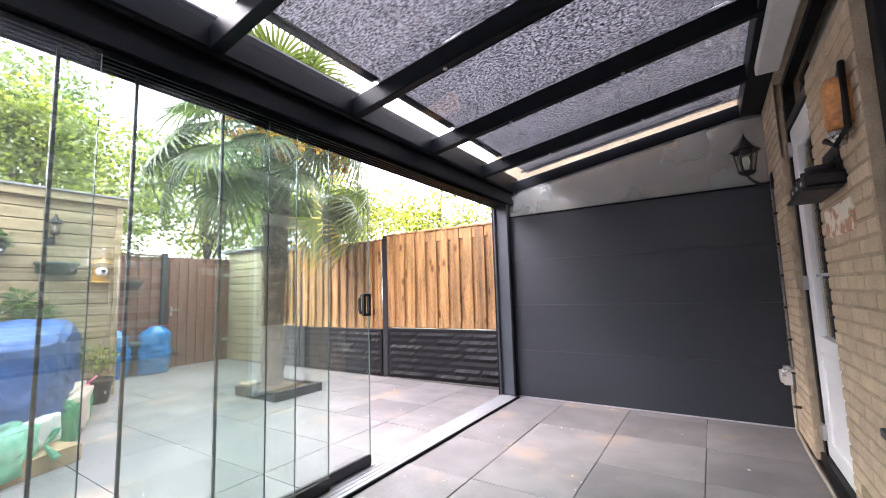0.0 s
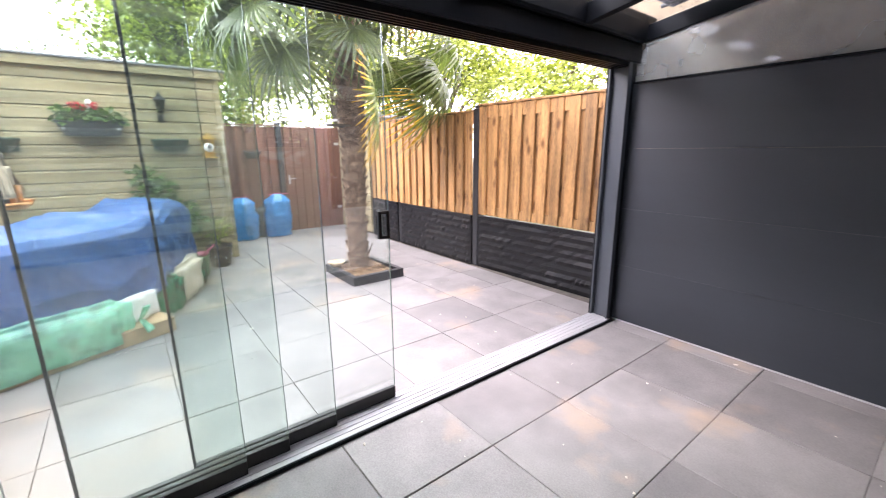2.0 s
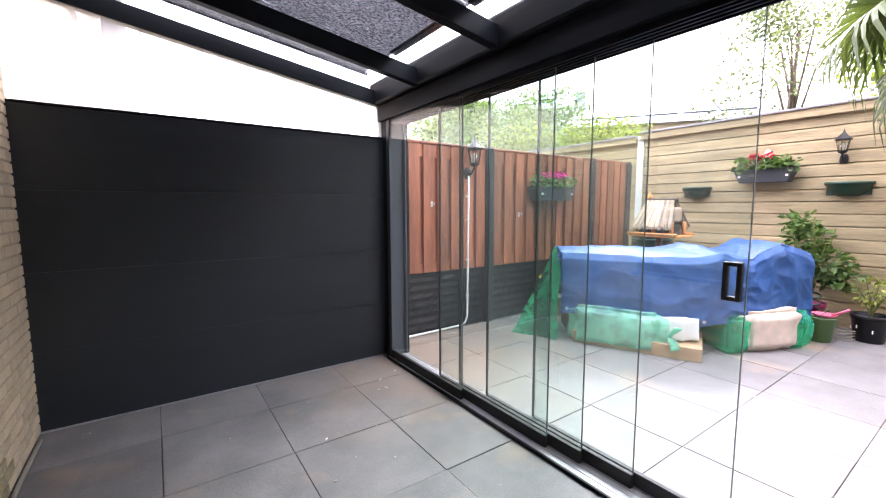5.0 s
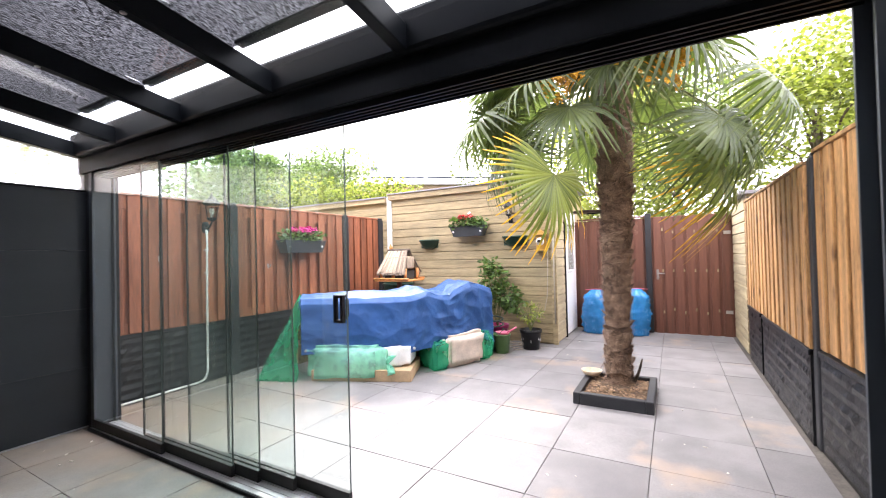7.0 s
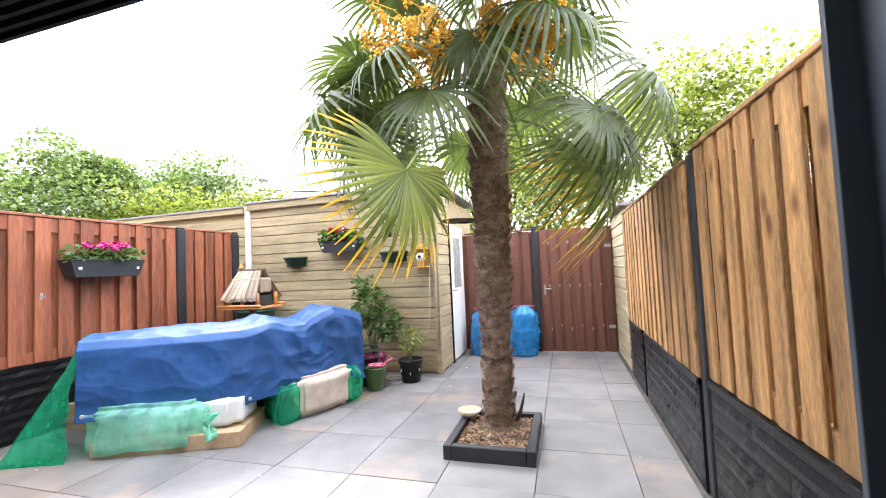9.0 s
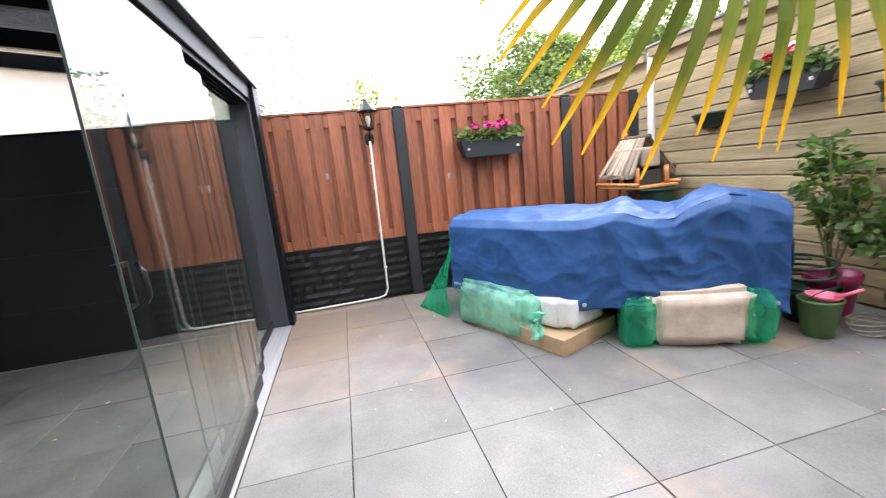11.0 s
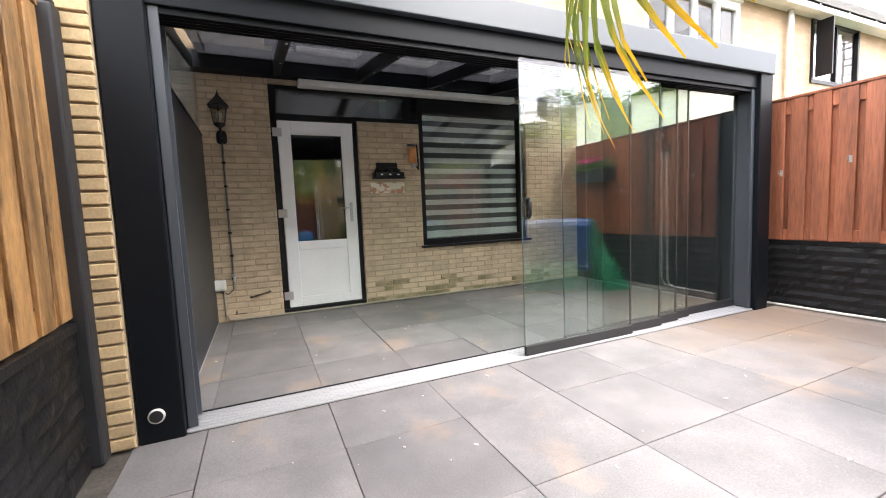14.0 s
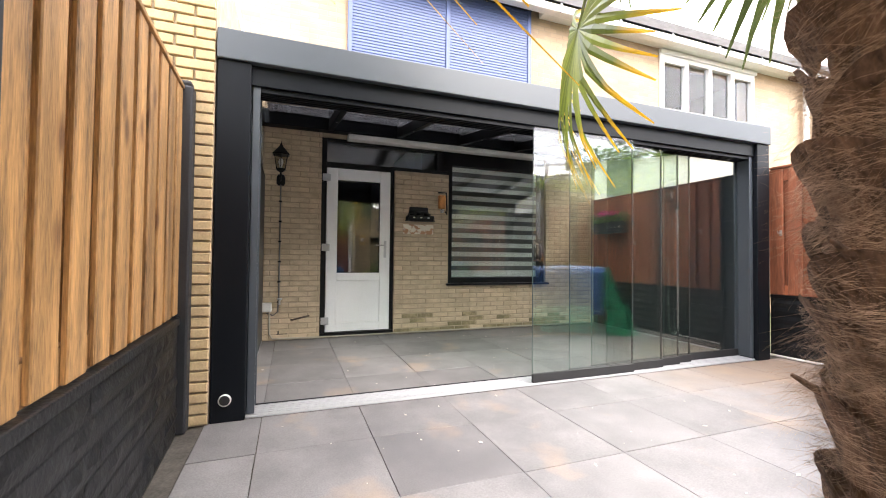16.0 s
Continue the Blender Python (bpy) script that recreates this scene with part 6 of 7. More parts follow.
# ---- lanterns ----
def lantern(at, out, h, label, arm=0.13):
    """A six-sided wall lantern on a scrolled bracket. out: unit vector away from the wall; at: foot of the wall plate."""
    o = Vector(out)
    at = Vector(at)
    c = at + o * arm
    t = thing("wall_lantern", at, label, "lantern")
    z = at.z
    s = h / 0.46
    part("wall_plate", lathe([(0.03 * s, 0), (0.045 * s, 0.02 * s), (0.045 * s, 0.09 * s), (0.03 * s, 0.12 * s), (0.001, 0.125 * s)], (*(at + o * 0.012).to_2d(), z), 16, sx=1 if abs(o.y) > 0.5 else 0.3, sy=1 if abs(o.x) > 0.5 else 0.3), M_IRON, t, smooth=True)
    arc = [at + o * (0.02 + (arm - 0.02) * u) + Vector((0, 0, s * (0.06 + 0.035 * math.sin(u * math.pi) * -1 + 0.06 * u))) for u in (i / 8 for i in range(9))]
    part("bracket", tube(arc, 0.010 * s, 8), M_IRON, t, smooth=True)
    zc = z + 0.12 * s
    part("base_cup", lathe([(0.012 * s, 0), (0.04 * s, 0.015 * s), (0.055 * s, 0.03 * s), (0.055 * s, 0.04 * s), (0.001, 0.042 * s)], (c.x, c.y, zc), 6), M_IRON, t)
    part("glass_body", lathe([(0.046 * s, 0.042 * s), (0.072 * s, 0.19 * s)], (c.x, c.y, zc), 6), M_LAMPGLASS, t, "clear six-sided glass")
    part("bulb", lathe([(0.012 * s, 0.043 * s), (0.014 * s, 0.07 * s), (0.026 * s, 0.11 * s), (0.018 * s, 0.145 * s), (0.001, 0.15 * s)], (c.x, c.y, zc), 12), M_WHITEP, t, smooth=True)
    for k in range(6):
        a = 2 * math.pi * k / 6
        d = Vector((math.cos(a), math.sin(a), 0))
        part("glazing_bar", rod(c * 1 + d * 0.049 * s - Vector((0, 0, c.z - zc - 0.04 * s)), c + d * 0.076 * s - Vector((0, 0, c.z - zc - 0.19 * s)), 0.004 * s, seg=6), M_IRON, t)
    part("hood", lathe([(0.095 * s, 0.185 * s), (0.098 * s, 0.195 * s), (0.06 * s, 0.235 * s), (0.03 * s, 0.27 * s), (0.022 * s, 0.28 * s), (0.012 * s, 0.30 * s), (0.006 * s, 0.315 * s), (0.001, 0.34 * s)], (c.x, c.y, zc), 6), M_IRON, t)
    return t


lantern((-2.10, YF_S + 0.022, 1.645), (0, 1, 0), 0.46, "black six-sided lantern on the red-brown fence")
lantern((XW, 4.80, 1.85), (-1, 0, 0), 0.50, "black six-sided lantern on the brick wall", 0.16)
lantern((X_SHED - 0.002, 2.24, 1.80), (1, 0, 0), 0.36, "small dark lantern on the shed boards", 0.10)
cd = tube([(-2.10, YF_S + 0.05, 1.68), (-2.10, YF_S + 0.055, 1.55), (-2.09, YF_S + 0.055, 0.9), (-2.085, YF_S + 0.055, 0.12), (-2.05, YF_S + 0.06, 0.05), (-1.98, YF_S + 0.06, 0.03), (-1.5, YF_S + 0.065, 0.025), (-1.03, YF_S + 0.065, 0.022)], 0.011, 8)
ct = thing("cable_conduit", (-2.09, YF_S + 0.05, 0), "white plastic conduit down the fence to the paving", "conduit")
part("conduit", cd, M_WHITEP, ct, smooth=True)
for z in (0.35, 0.75, 1.2, 1.45):
    part("saddle_clip", box(-2.11, -2.07, YF_S + 0.036, YF_S + 0.066, z, z + 0.012, 0.002), M_WHITEP, ct)
for x, z in ((-1.12, 1.30), (-1.63, 1.37), (-2.9, 1.25)):
    hk = thing("fence_hook", (x, YF_S + 0.03, z), "small pale metal hook screwed to the fence", "hook", "hooks on the fence")
    part("hook_plate", box(x - 0.012, x + 0.012, YF_S + 0.022, YF_S + 0.032, z - 0.03, z + 0.03, 0.002), M_STEEL, hk)
    part("hook_arm", tube([(x, YF_S + 0.03, z), (x, YF_S + 0.07, z - 0.01), (x, YF_S + 0.08, z + 0.02)], 0.005, 6), M_STEEL, hk)

# ---- things on the house wall ----
cn = thing("wall_conduit", (XW - 0.02, 4.80, 0.1), "grey conduit from lantern to switch box", "conduit")
part("conduit", tube([(XW - 0.016, 4.80, 1.86), (XW - 0.016, 4.80, 0.5), (XW - 0.016, 4.81, 0.34), (XW - 0.016, 4.86, 0.30), (XW - 0.016, 4.93, 0.33)], 0.009, 8), mat("grey_conduit", (0.16, 0.15, 0.14), 0.5), cn, smooth=True)
for k in range(6):
    part("saddle_clip", box(XW - 0.03, XW + 0.002, 4.782, 4.818, 0.45 + 0.24 * k, 0.468 + 0.24 * k, 0.003), M_IRON, cn)
jb = thing("switch_box", (XW, 4.93, 0.36), "grey weatherproof socket box on the brick", "socket box")
part("housing", box(XW - 0.07, XW + 0.001, 4.875, 4.985, 0.345, 0.455, 0.01), M_WHITEP, jb)
part("lid", box(XW - 0.085, XW - 0.071, 4.88, 4.98, 0.36, 0.45, 0.006), M_WHITEP, jb)
tp = thing("outdoor_tap", (XW, 4.79, 0.44), "small brass and steel garden tap", "tap")
part("tap_body", tube([(XW, 4.79, 0.47), (XW - 0.06, 4.79, 0.47), (XW - 0.075, 4.79, 0.43)], 0.012, 8), M_STEEL, tp, smooth=True)
part("tap_wheel", rod((XW - 0.05, 4.79, 0.485), (XW - 0.05, 4.79, 0.505), 0.026, seg=10), M_STEEL, tp)
single("stub_pipe", tube([(XW, 4.66, 0.24), (XW - 0.05, 4.64, 0.245), (XW - 0.06, 4.45, 0.29)], 0.010, 8), M_BARK, (XW, 4.6, 0.25), "short rusty pipe stub on the wall", "pipe", smooth=True)
fl = tube([(XW - 0.02, 4.90, 0.34), (XW - 0.022, 4.90, 0.08), (XW - 0.025, 4.86, 0.025), (XW - 0.03, 4.4, 0.018), (XW - 0.03, 3.2, 0.018), (XW - 0.03, 1.6, 0.02), (XW - 0.03, 0.3, 0.02)], 0.010, 8)
single("floor_cable", fl, M_HOSE, (XW, 2.5, 0.02), "pale cable along the foot of the wall", "cable", smooth=True)
part("air_grille", box(XW - 0.006, XW + 0.001, 4.70, 4.82, 0.07, 0.11), M_RUBBER, wall_east)
sb = thing("ashtray_shelf", (XW, 3.07, 1.5), "black wall rack with three round holders", "rack")
part("tray", box(XW - 0.13, XW - 0.001, 2.89, 3.25, 1.50, 1.56, 0.012), M_IRON, sb)
part("wall_plate", box(XW - 0.014, XW - 0.001, 2.94, 3.20, 1.562, 1.68, 0.004), M_IRON, sb)
part("lip", box(XW - 0.145, XW - 0.02, 2.88, 3.26, 1.485, 1.499, 0.004), M_IRON, sb)
for k in range(3):
    part("holder", lathe([(0.045, 0), (0.05, 0.03), (0.04, 0.032), (0.03, 0.005), (0.001, 0.004)], (XW - 0.066, 2.97 + 0.1 * k, 1.561), 16), M_RUBBER, sb, smooth=True)
    part("rating_bar", box(XW - 0.1325, XW - 0.1302, 2.955 + 0.1 * k, 2.985 + 0.1 * k, 1.522, 1.536), M_WHITEP, sb)
part("back_hood", tube([(XW - 0.01, 2.92, 1.56), (XW - 0.012, 2.94, 1.62), (XW - 0.012, 3.2, 1.62), (XW - 0.01, 3.22, 1.56)], 0.007, 8), M_IRON, sb, smooth=True)
sg = thing("enamel_sign", (XW, 3.07, 1.32), "cream enamel house plate flaked with rust", "sign")
part("plate", box(XW - 0.014, XW - 0.001, 2.86, 3.285, 1.318, 1.445, 0.006), M_RUST, sg)
for y in (2.875, 3.27):
    part("screw", rod((XW - 0.018, y, 1.372), (XW - 0.012, y, 1.372), 0.007, seg=8), M_STEEL, sg)
th = thing("bottle_opener_plate", (XW, 2.75, 1.65), "copper-brown wooden wall plaque with black iron hook", "wall plaque")
part("plaque", box(XW - 0.075, XW - 0.001, 2.70, 2.80, 1.67, 1.86, 0.022), M_COPPER, th, smooth=True)
part("iron_frame", tube([(XW - 0.012, 2.80, 1.895), (XW - 0.03, 2.685, 1.895), (XW - 0.035, 2.675, 1.66), (XW - 0.07, 2.69, 1.60), (XW - 0.09, 2.72, 1.63)], 0.011, 8), M_IRON, th, smooth=True)
part("cup", lathe([(0.02, 0), (0.03, 0.05), (0.026, 0.05), (0.001, 0.006)], (XW - 0.045, 2.75, 1.615), 14), M_STEEL, th, smooth=True)

# ---- bird table, birdhouse, bags ----
bt = thing("bird_table", (-4.45, 0.62, 0), "thatched bird table on a wooden post behind the tarpaulin", "bird table")
BX, BY = -4.55, 0.74
part("post", box(BX - 0.03, BX + 0.03, BY - 0.03, BY + 0.03, 0, 0.96, 0.004), M_DARKRED, bt)
part("feeding_floor", box(BX - 0.22, BX + 0.22, BY - 0.30, BY + 0.30, 0.96, 0.985, 0.006), M_COPPER, bt)
for sx in (-1, 1):
    part("edge_log", rod((BX + sx * 0.22, BY - 0.31, 1.0), (BX + sx * 0.22, BY + 0.31, 1.0), 0.016), M_COPPER, bt, smooth=True)
    for sy in (-1, 0, 1):
        part("pillar", rod((BX + sx * 0.16, BY + sy * 0.22, 0.985), (BX + sx * 0.16, BY + sy * 0.22, 1.15), 0.022), M_COPPER, bt, smooth=True)
part("seed_tray", box(BX - 0.12, BX + 0.12, BY - 0.2, BY + 0.2, 0.986, 1.12, 0.01), M_GREYBOX, bt)
roofp = part("roof", box(BX - 0.10, BX + 0.10, BY - 0.22, BY + 0.22, 1.15, 1.33, 0.02), M_REED, bt)
bm = bmesh.new()
rnd = random.Random(3)
for k in range(360):
    f, s_ = rnd.uniform(-0.25, 0.25), rnd.choice((-1, 1))
    drop = rnd.uniform(0.0, 0.05)
    t_, b_ = Vector((BX + s_ * 0.03, BY + f * 0.66, 1.42 - drop * 0.2)), Vector((BX + s_ * 0.22, BY + f, 1.10 - drop))
    w_ = rnd.uniform(0.006, 0.016)
    v = [bm.verts.new(t_ + Vector((0, -w_, 0))), bm.verts.new(t_ + Vector((0, w_, 0))), bm.verts.new(b_ + Vector((s_ * rnd.uniform(0, 0.02), w_, 0))), bm.verts.new(b_ + Vector((s_ * rnd.uniform(0, 0.02), -w_, 0)))]
    bm.faces.new(v)
th_ = part("thatch", bm, M_REED, roofp)
th_["kind"] = "stuff"
part("ridge_log", rod((BX, BY - 0.20, 1.425), (BX, BY + 0.20, 1.425), 0.022), M_BARK, bt, smooth=True)
part("ridge_knob", lathe([(0.02, 0), (0.03, 0.03), (0.015, 0.06), (0.001, 0.09)], (BX, BY - 0.15, 1.44), 10), M_COPPER, bt, smooth=True)

rb = thing("rain_barrel", (-5.05, 0.36, 0), "dark green lidded rain barrel in the shed corner", "rain barrel")
bar = part("barrel", lathe([(0.20, 0), (0.215, 0.02), (0.245, 0.30), (0.255, 0.55), (0.245, 0.85), (0.225, 1.06), (0.232, 1.075), (0.232, 1.10)], (-5.05, 0.36, 0), 28), M_DGREEN, rb, smooth=True)
for z in (0.28, 0.56, 0.86):
    part("hoop", lathe([(0.250, 0.0), (0.262, 0.008), (0.262, 0.026), (0.250, 0.034)], (-5.05, 0.36, z), 28), M_DGREEN, bar, smooth=True)
part("lid", lathe([(0.24, 1.10), (0.246, 1.115), (0.18, 1.15), (0.06, 1.165), (0.001, 1.165)], (-5.05, 0.36, 0), 28), M_GREYBOX, rb, "dark domed lid", True)

bh = thing("bird_house", (X_SHED, 2.70, 1.37), "yellow clock-shaped bird house on the shed wall", "bird house")
M_OCHRE = mat("ochre_painted_wood", (0.55, 0.33, 0.07), 0.6, var=0.15)
part("back_board", box(X_SHED - 0.002, X_SHED + 0.012, 2.625, 2.775, 1.37, 1.60, 0.006), M_OCHRE, bh)
part("perch_shelf", box(X_SHED, X_SHED + 0.10, 2.61, 2.79, 1.365, 1.38, 0.004), M_OCHRE, bh)
part("seed_globe", lathe([(0.001, -0.06), (0.045, -0.045), (0.062, 0.0), (0.045, 0.045), (0.001, 0.06)], (X_SHED + 0.065, 2.70, 1.50), 16), M_WHITEP, bh, smooth=True)
# no real hole: a black disc stands in for the shaded opening
part("entry", rod((X_SHED + 0.11, 2.70, 1.505), (X_SHED + 0.129, 2.70, 1.505), 0.022, seg=12), M_RUBBER, bh)
bm = bmesh.new()
v = [bm.verts.new(p) for p in ((X_SHED, 2.60, 1.60), (X_SHED, 2.80, 1.60), (X_SHED, 2.70, 1.68), (X_SHED + 0.11, 2.60, 1.60), (X_SHED + 0.11, 2.80, 1.60), (X_SHED + 0.11, 2.70, 1.68))]
for q in ((0, 1, 2), (5, 4, 3), (0, 3, 4, 1), (1, 4, 5, 2), (2, 5, 3, 0)):
    bm.faces.new([v[i] for i in q])
part("gable_roof", bm, M_OCHRE, bh)


def bag(at, r, h, seed, lean=0.0):
    t = thing("rubbish_bag", at, "full blue plastic rubbish bag tied with red tape", "rubbish bag", "rubbish bags by the gate")
    bm = bmesh.new()
    rows_ = []
    for i in range(27):
        u = i / 26
        rr = r * (0.86 + 0.20 * math.sin(u * 2.9)) * (1 - 0.22 * u) if u < 0.86 else r * (0.78 - (u - 0.86) * 3.2)
        row = []
        for j in range(40):
            a = 2 * math.pi * j / 40
            w_ = 1 + 0.13 * noise.noise(Vector((2 * math.cos(a), 2 * math.sin(a), u * 4 + seed))) + 0.16 * max(0.0, 1 - abs(noise.noise(Vector((2.6 * math.cos(a) + u * 3, 2.6 * math.sin(a), u * 6 + seed)))) / 0.16) ** 1.5 - 0.05 * math.sin(7 * a + 5 * u + seed) * u + (0.12 * math.sin(9 * a + seed) * max(0, u - 0.7))
            row.append(bm.verts.new((at[0] + rr * w_ * math.cos(a) * 0.85, at[1] + rr * w_ * math.sin(a) + lean * u, at[2] + 0.004 + h * u)))
        rows_.append(row)
    for a_, b_ in zip(rows_, rows_[1:]):
        for j in range(40):
            bm.faces.new((a_[j], a_[(j + 1) % 40], b_[(j + 1) % 40], b_[j]))
    bm.faces.new(rows_[0][::-1])
    bm.faces.new(rows_[-1])
    part("sack", bm, M_BLUEBAG, t, smooth=True)
    part("tie", tube([(at[0] + 0.05, at[1] - 0.16 + lean, at[2] + h + 0.0), (at[0] + 0.02, at[1] + lean, at[2] + h + 0.015), (at[0] + 0.05, at[1] + 0.18 + lean, at[2] + h + 0.005)], 0.006, 6), M_PINK, t)


bag((-6.60, 3.26, 0), 0.235, 0.70, 1.0)
bag((-6.62, 3.82, 0), 0.235, 0.72, 5.0, 0.03)
ub = lathe(pot_profile(0.17, 0.5), (-6.72, 3.53, 0))
single("dark_bucket", ub, M_GREYBOX, (-6.72, 3.53, 0), "dark grey bucket between the rubbish bags", "bucket", smooth=True)
wb = thing("planter_trough", (-3.2, 0.10, 0), "small wooden trough with yellow pansies by the fence", "planter")
part("trough", box(-3.42, -3.05, -0.06, 0.22, 0, 0.24, 0.01), M_SIDING, wb)
bm = bmesh.new()
leaf_cloud(bm, (-3.22, 0.10, 0.36), (0.16, 0.12, 0.13), 150, 0.05, rnd, 1.3)
part("foliage", bm, M_LEAFS, wb)
for k in range(6):
    bm = bmesh.new()
    leaf_cloud(bm, (-3.22 + rnd.uniform(-0.15, 0.15), 0.12 + rnd.uniform(-0.1, 0.1), 0.46 + rnd.uniform(-0.06, 0.07)), (0.02, 0.02, 0.015), 18, 0.03, rnd, 2, 0)
    part("bloom", bm, M_YELLOW, wb)


# ---- trees and distance ----
def tree(at, h, crown, leaf_n, leaf_s, material, label, seed, lumps=14, trunk_r=0.14, low=0.35):
    """Tapered trunk, limbs, and a crown of leaf clumps with gaps."""
    rnd_ = random.Random(seed)
    t = thing("broadleaf_tree", (*at, 0), label, "tree", "trees beyond the fences")
    at = Vector((*at, 0))
    part("trunk", tube([at, at + Vector((0.1, 0.05, h * 0.25)), at + Vector((0.05, -0.1, h * 0.5)), at + Vector((0, 0, h * 0.8))], trunk_r, 10, taper=trunk_r * 0.25), M_BARK, t, smooth=True)
    bm = bmesh.new()
    for k in range(lumps):
        a, e = 2.4 * k + rnd_.uniform(-0.4, 0.4), rnd_.uniform(low, 0.95)
        rr = crown * rnd_.uniform(0.35, 0.95) * math.sin(max(0.35, math.pi * min(0.95, (e - low + 0.15) / (1.1 - low))))
        c = at + Vector((rr * math.cos(a), rr * math.sin(a), h * e))
        part("limb", tube([at + Vector((0, 0, h * e * 0.6)), at.lerp(c, 0.5) + Vector((0, 0, h * e * 0.42)), c], trunk_r * 0.3, 6, taper=0.01), M_BARK, t, smooth=True)
        s = crown * rnd_.uniform(0.28, 0.5)
        for q in range(3):
            cc = c + Vector((rnd_.gauss(0, s * 0.5), rnd_.gauss(0, s * 0.5), rnd_.gauss(0, s * 0.4)))
            leaf_cloud(bm, cc, (s * 0.7, s * 0.7, s * 0.55), leaf_n // (3 * lumps), leaf_s, rnd_, 1.6)
    cr = part("crown", bm, material, t)
    return t


tree((-12.5, 7.6), 6.6, 2.9, 17000, 0.105, M_LEAFY, "fresh yellow-green broadleaf tree beyond the gate", 1, 18)
tree((-11.0, 3.2), 5.4, 2.3, 15000, 0.095, M_LEAFY, "fresh yellow-green broadleaf tree behind the back fence", 2, 16)
tree((-9.2, 9.6), 5.2, 2.4, 13000, 0.095, M_LEAFY, "yellow-green tree beyond the north fence", 3, 16)
tree((-15.5, -1.0), 8.2, 3.0, 9500, 0.095, M_LEAFD, "open-crowned dark green tree behind the shed", 4, 16, low=0.3)
tree((-15.5, 4.6), 8.0, 3.0, 13000, 0.11, M_LEAFG, "tall mid-green tree behind the gate", 5, 16)
tree((-8.9, -8.8), 5.1, 2.7, 26000, 0.10, M_LEAFG, "rounded mid-green tree beyond the south fence", 6, 16)
tree((-13.5, -10.5), 6.0, 3.2, 24000, 0.12, M_LEAFG, "mid-green tree beside the far houses", 7, 16)
tree((-2.7, -7.2), 3.7, 1.3, 900, 0.10, M_LEAFY, "thin pale shrub beyond the south fence", 8, 12, 0.06)
tree((-5.5, 10.5), 4.6, 2.0, 9000, 0.095, M_LEAFY, "yellow-green shrub beyond the north fence", 9, 14)
hd = thing("hedge", (-10.3, -6.5, 0), "clipped yellow-green hedge beyond the sheds", "hedge", kind="stuff")
bm = bmesh.new()
rnd = random.Random(77)
for k in range(26):
    leaf_cloud(bm, (-8.3 - 0.17 * k, -7.4 + 0.13 * k + rnd.uniform(-0.2, 0.2), 2.0 + rnd.uniform(-0.3, 0.35)), (0.8, 0.9, 2.0), 1500, 0.10, rnd, 1.6)
part("foliage", bm, M_LEAFY, hd)

hs = thing("far_house", (-25, -13, 0), "far terraced house with grey tiled roof and solar panels", "house", kind="structure")
yaw = radians(-54)
T = Matrix.Translation((-25, -13, 0)) @ Matrix.Rotation(yaw, 4, "Z")
part("wall", box(-9, 9, -4, 4, 0, 6.1, turn=T), M_FACADE, hs)
bm = bmesh.new()
pts = [(-9.4, -4.5, 5.95), (9.4, -4.5, 5.95), (9.4, 0, 8.2), (-9.4, 0, 8.2), (9.4, 4.5, 5.95), (-9.4, 4.5, 5.95)]
v = [bm.verts.new(T @ Vector(p)) for p in pts]
for q in ((0, 1, 2, 3), (3, 2, 4, 5), (0, 3, 5), (1, 4, 2), (0, 5, 4, 1)):
    bm.faces.new([v[i] for i in q])
rf = part("roof", bm, M_ROOFT, hs)
for k in range(5):
    for s in (-1, 1):
        tt = T @ Matrix.Translation((-6 + 1.9 * k, s * 2.2, 7.16)) @ Matrix.Rotation(-s * math.atan2(2.35, 4.5), 4, "X")
        part("solar_panel", box(-0.85, 0.85, -1.2, 1.2, 0.0, 0.06, turn=tt), M_SOLAR, rf)
part("chimney", box(2, 2.7, -0.4, 0.4, 7.6, 9.0, turn=T), M_ROOFT, rf)
for k in range(5):
    for s in (-1, 1):
        part("window", box(-7.2 + 3.2 * k, -5.6 + 3.2 * k, s * 4.0, s * 4.03, 4.0, 5.3, turn=T), M_SOLAR, hs)

# scaffold tower beyond the neighbours' gardens
sc = thing("scaffold_tower", (0.2, -12, 0), "tall galvanised scaffold tower with guard rails", "scaffold")
SX, SY = (-0.75, 0.75), (-12.6, -11.4)
for x in SX:
    for y in SY:
        part("standard", rod((x, y, 0), (x, y, 6.6), 0.028, seg=8), M_GALV, sc, smooth=True)
for y in SY:
    for k in range(13):
        part("ledger", rod((SX[0], y, 0.5 + 0.48 * k), (SX[1], y, 0.5 + 0.48 * k), 0.022, seg=6), M_GALV, sc)
for x in SX:
    for k in range(13):
        part("transom_tube", rod((x, SY[0], 0.5 + 0.48 * k), (x, SY[1], 0.5 + 0.48 * k), 0.022, seg=6), M_GALV, sc)
for a_, b_ in (((SX[0], SY[1], 1.0), (SX[1], SY[1], 3.9)), ((SX[1], SY[0], 3.4), (SX[0], SY[0], 6.2))):
    part("brace", rod(a_, b_, 0.02, seg=6), M_GALV, sc)
part("deck", box(SX[0], SX[1], SY[0], SY[1], 3.33, 3.37), M_SIDING, sc)
tu = thing("green_parasol_cover", (0.6, -7.2, 2.8), "bright green folded cover seen over the fence", "cover")
part("cover", lathe([(0.3, 0), (0.34, 0.1), (0.25, 0.3), (0.1, 0.38), (0.001, 0.4)], (0.7, -7.0, 2.75), 14), mat("bright_green_cloth", (0.10, 0.42, 0.05), 0.6), tu, smooth=True)
part("stand", rod((0.7, -7.0, 0), (0.7, -7.0, 2.76), 0.03), M_GALV, tu)

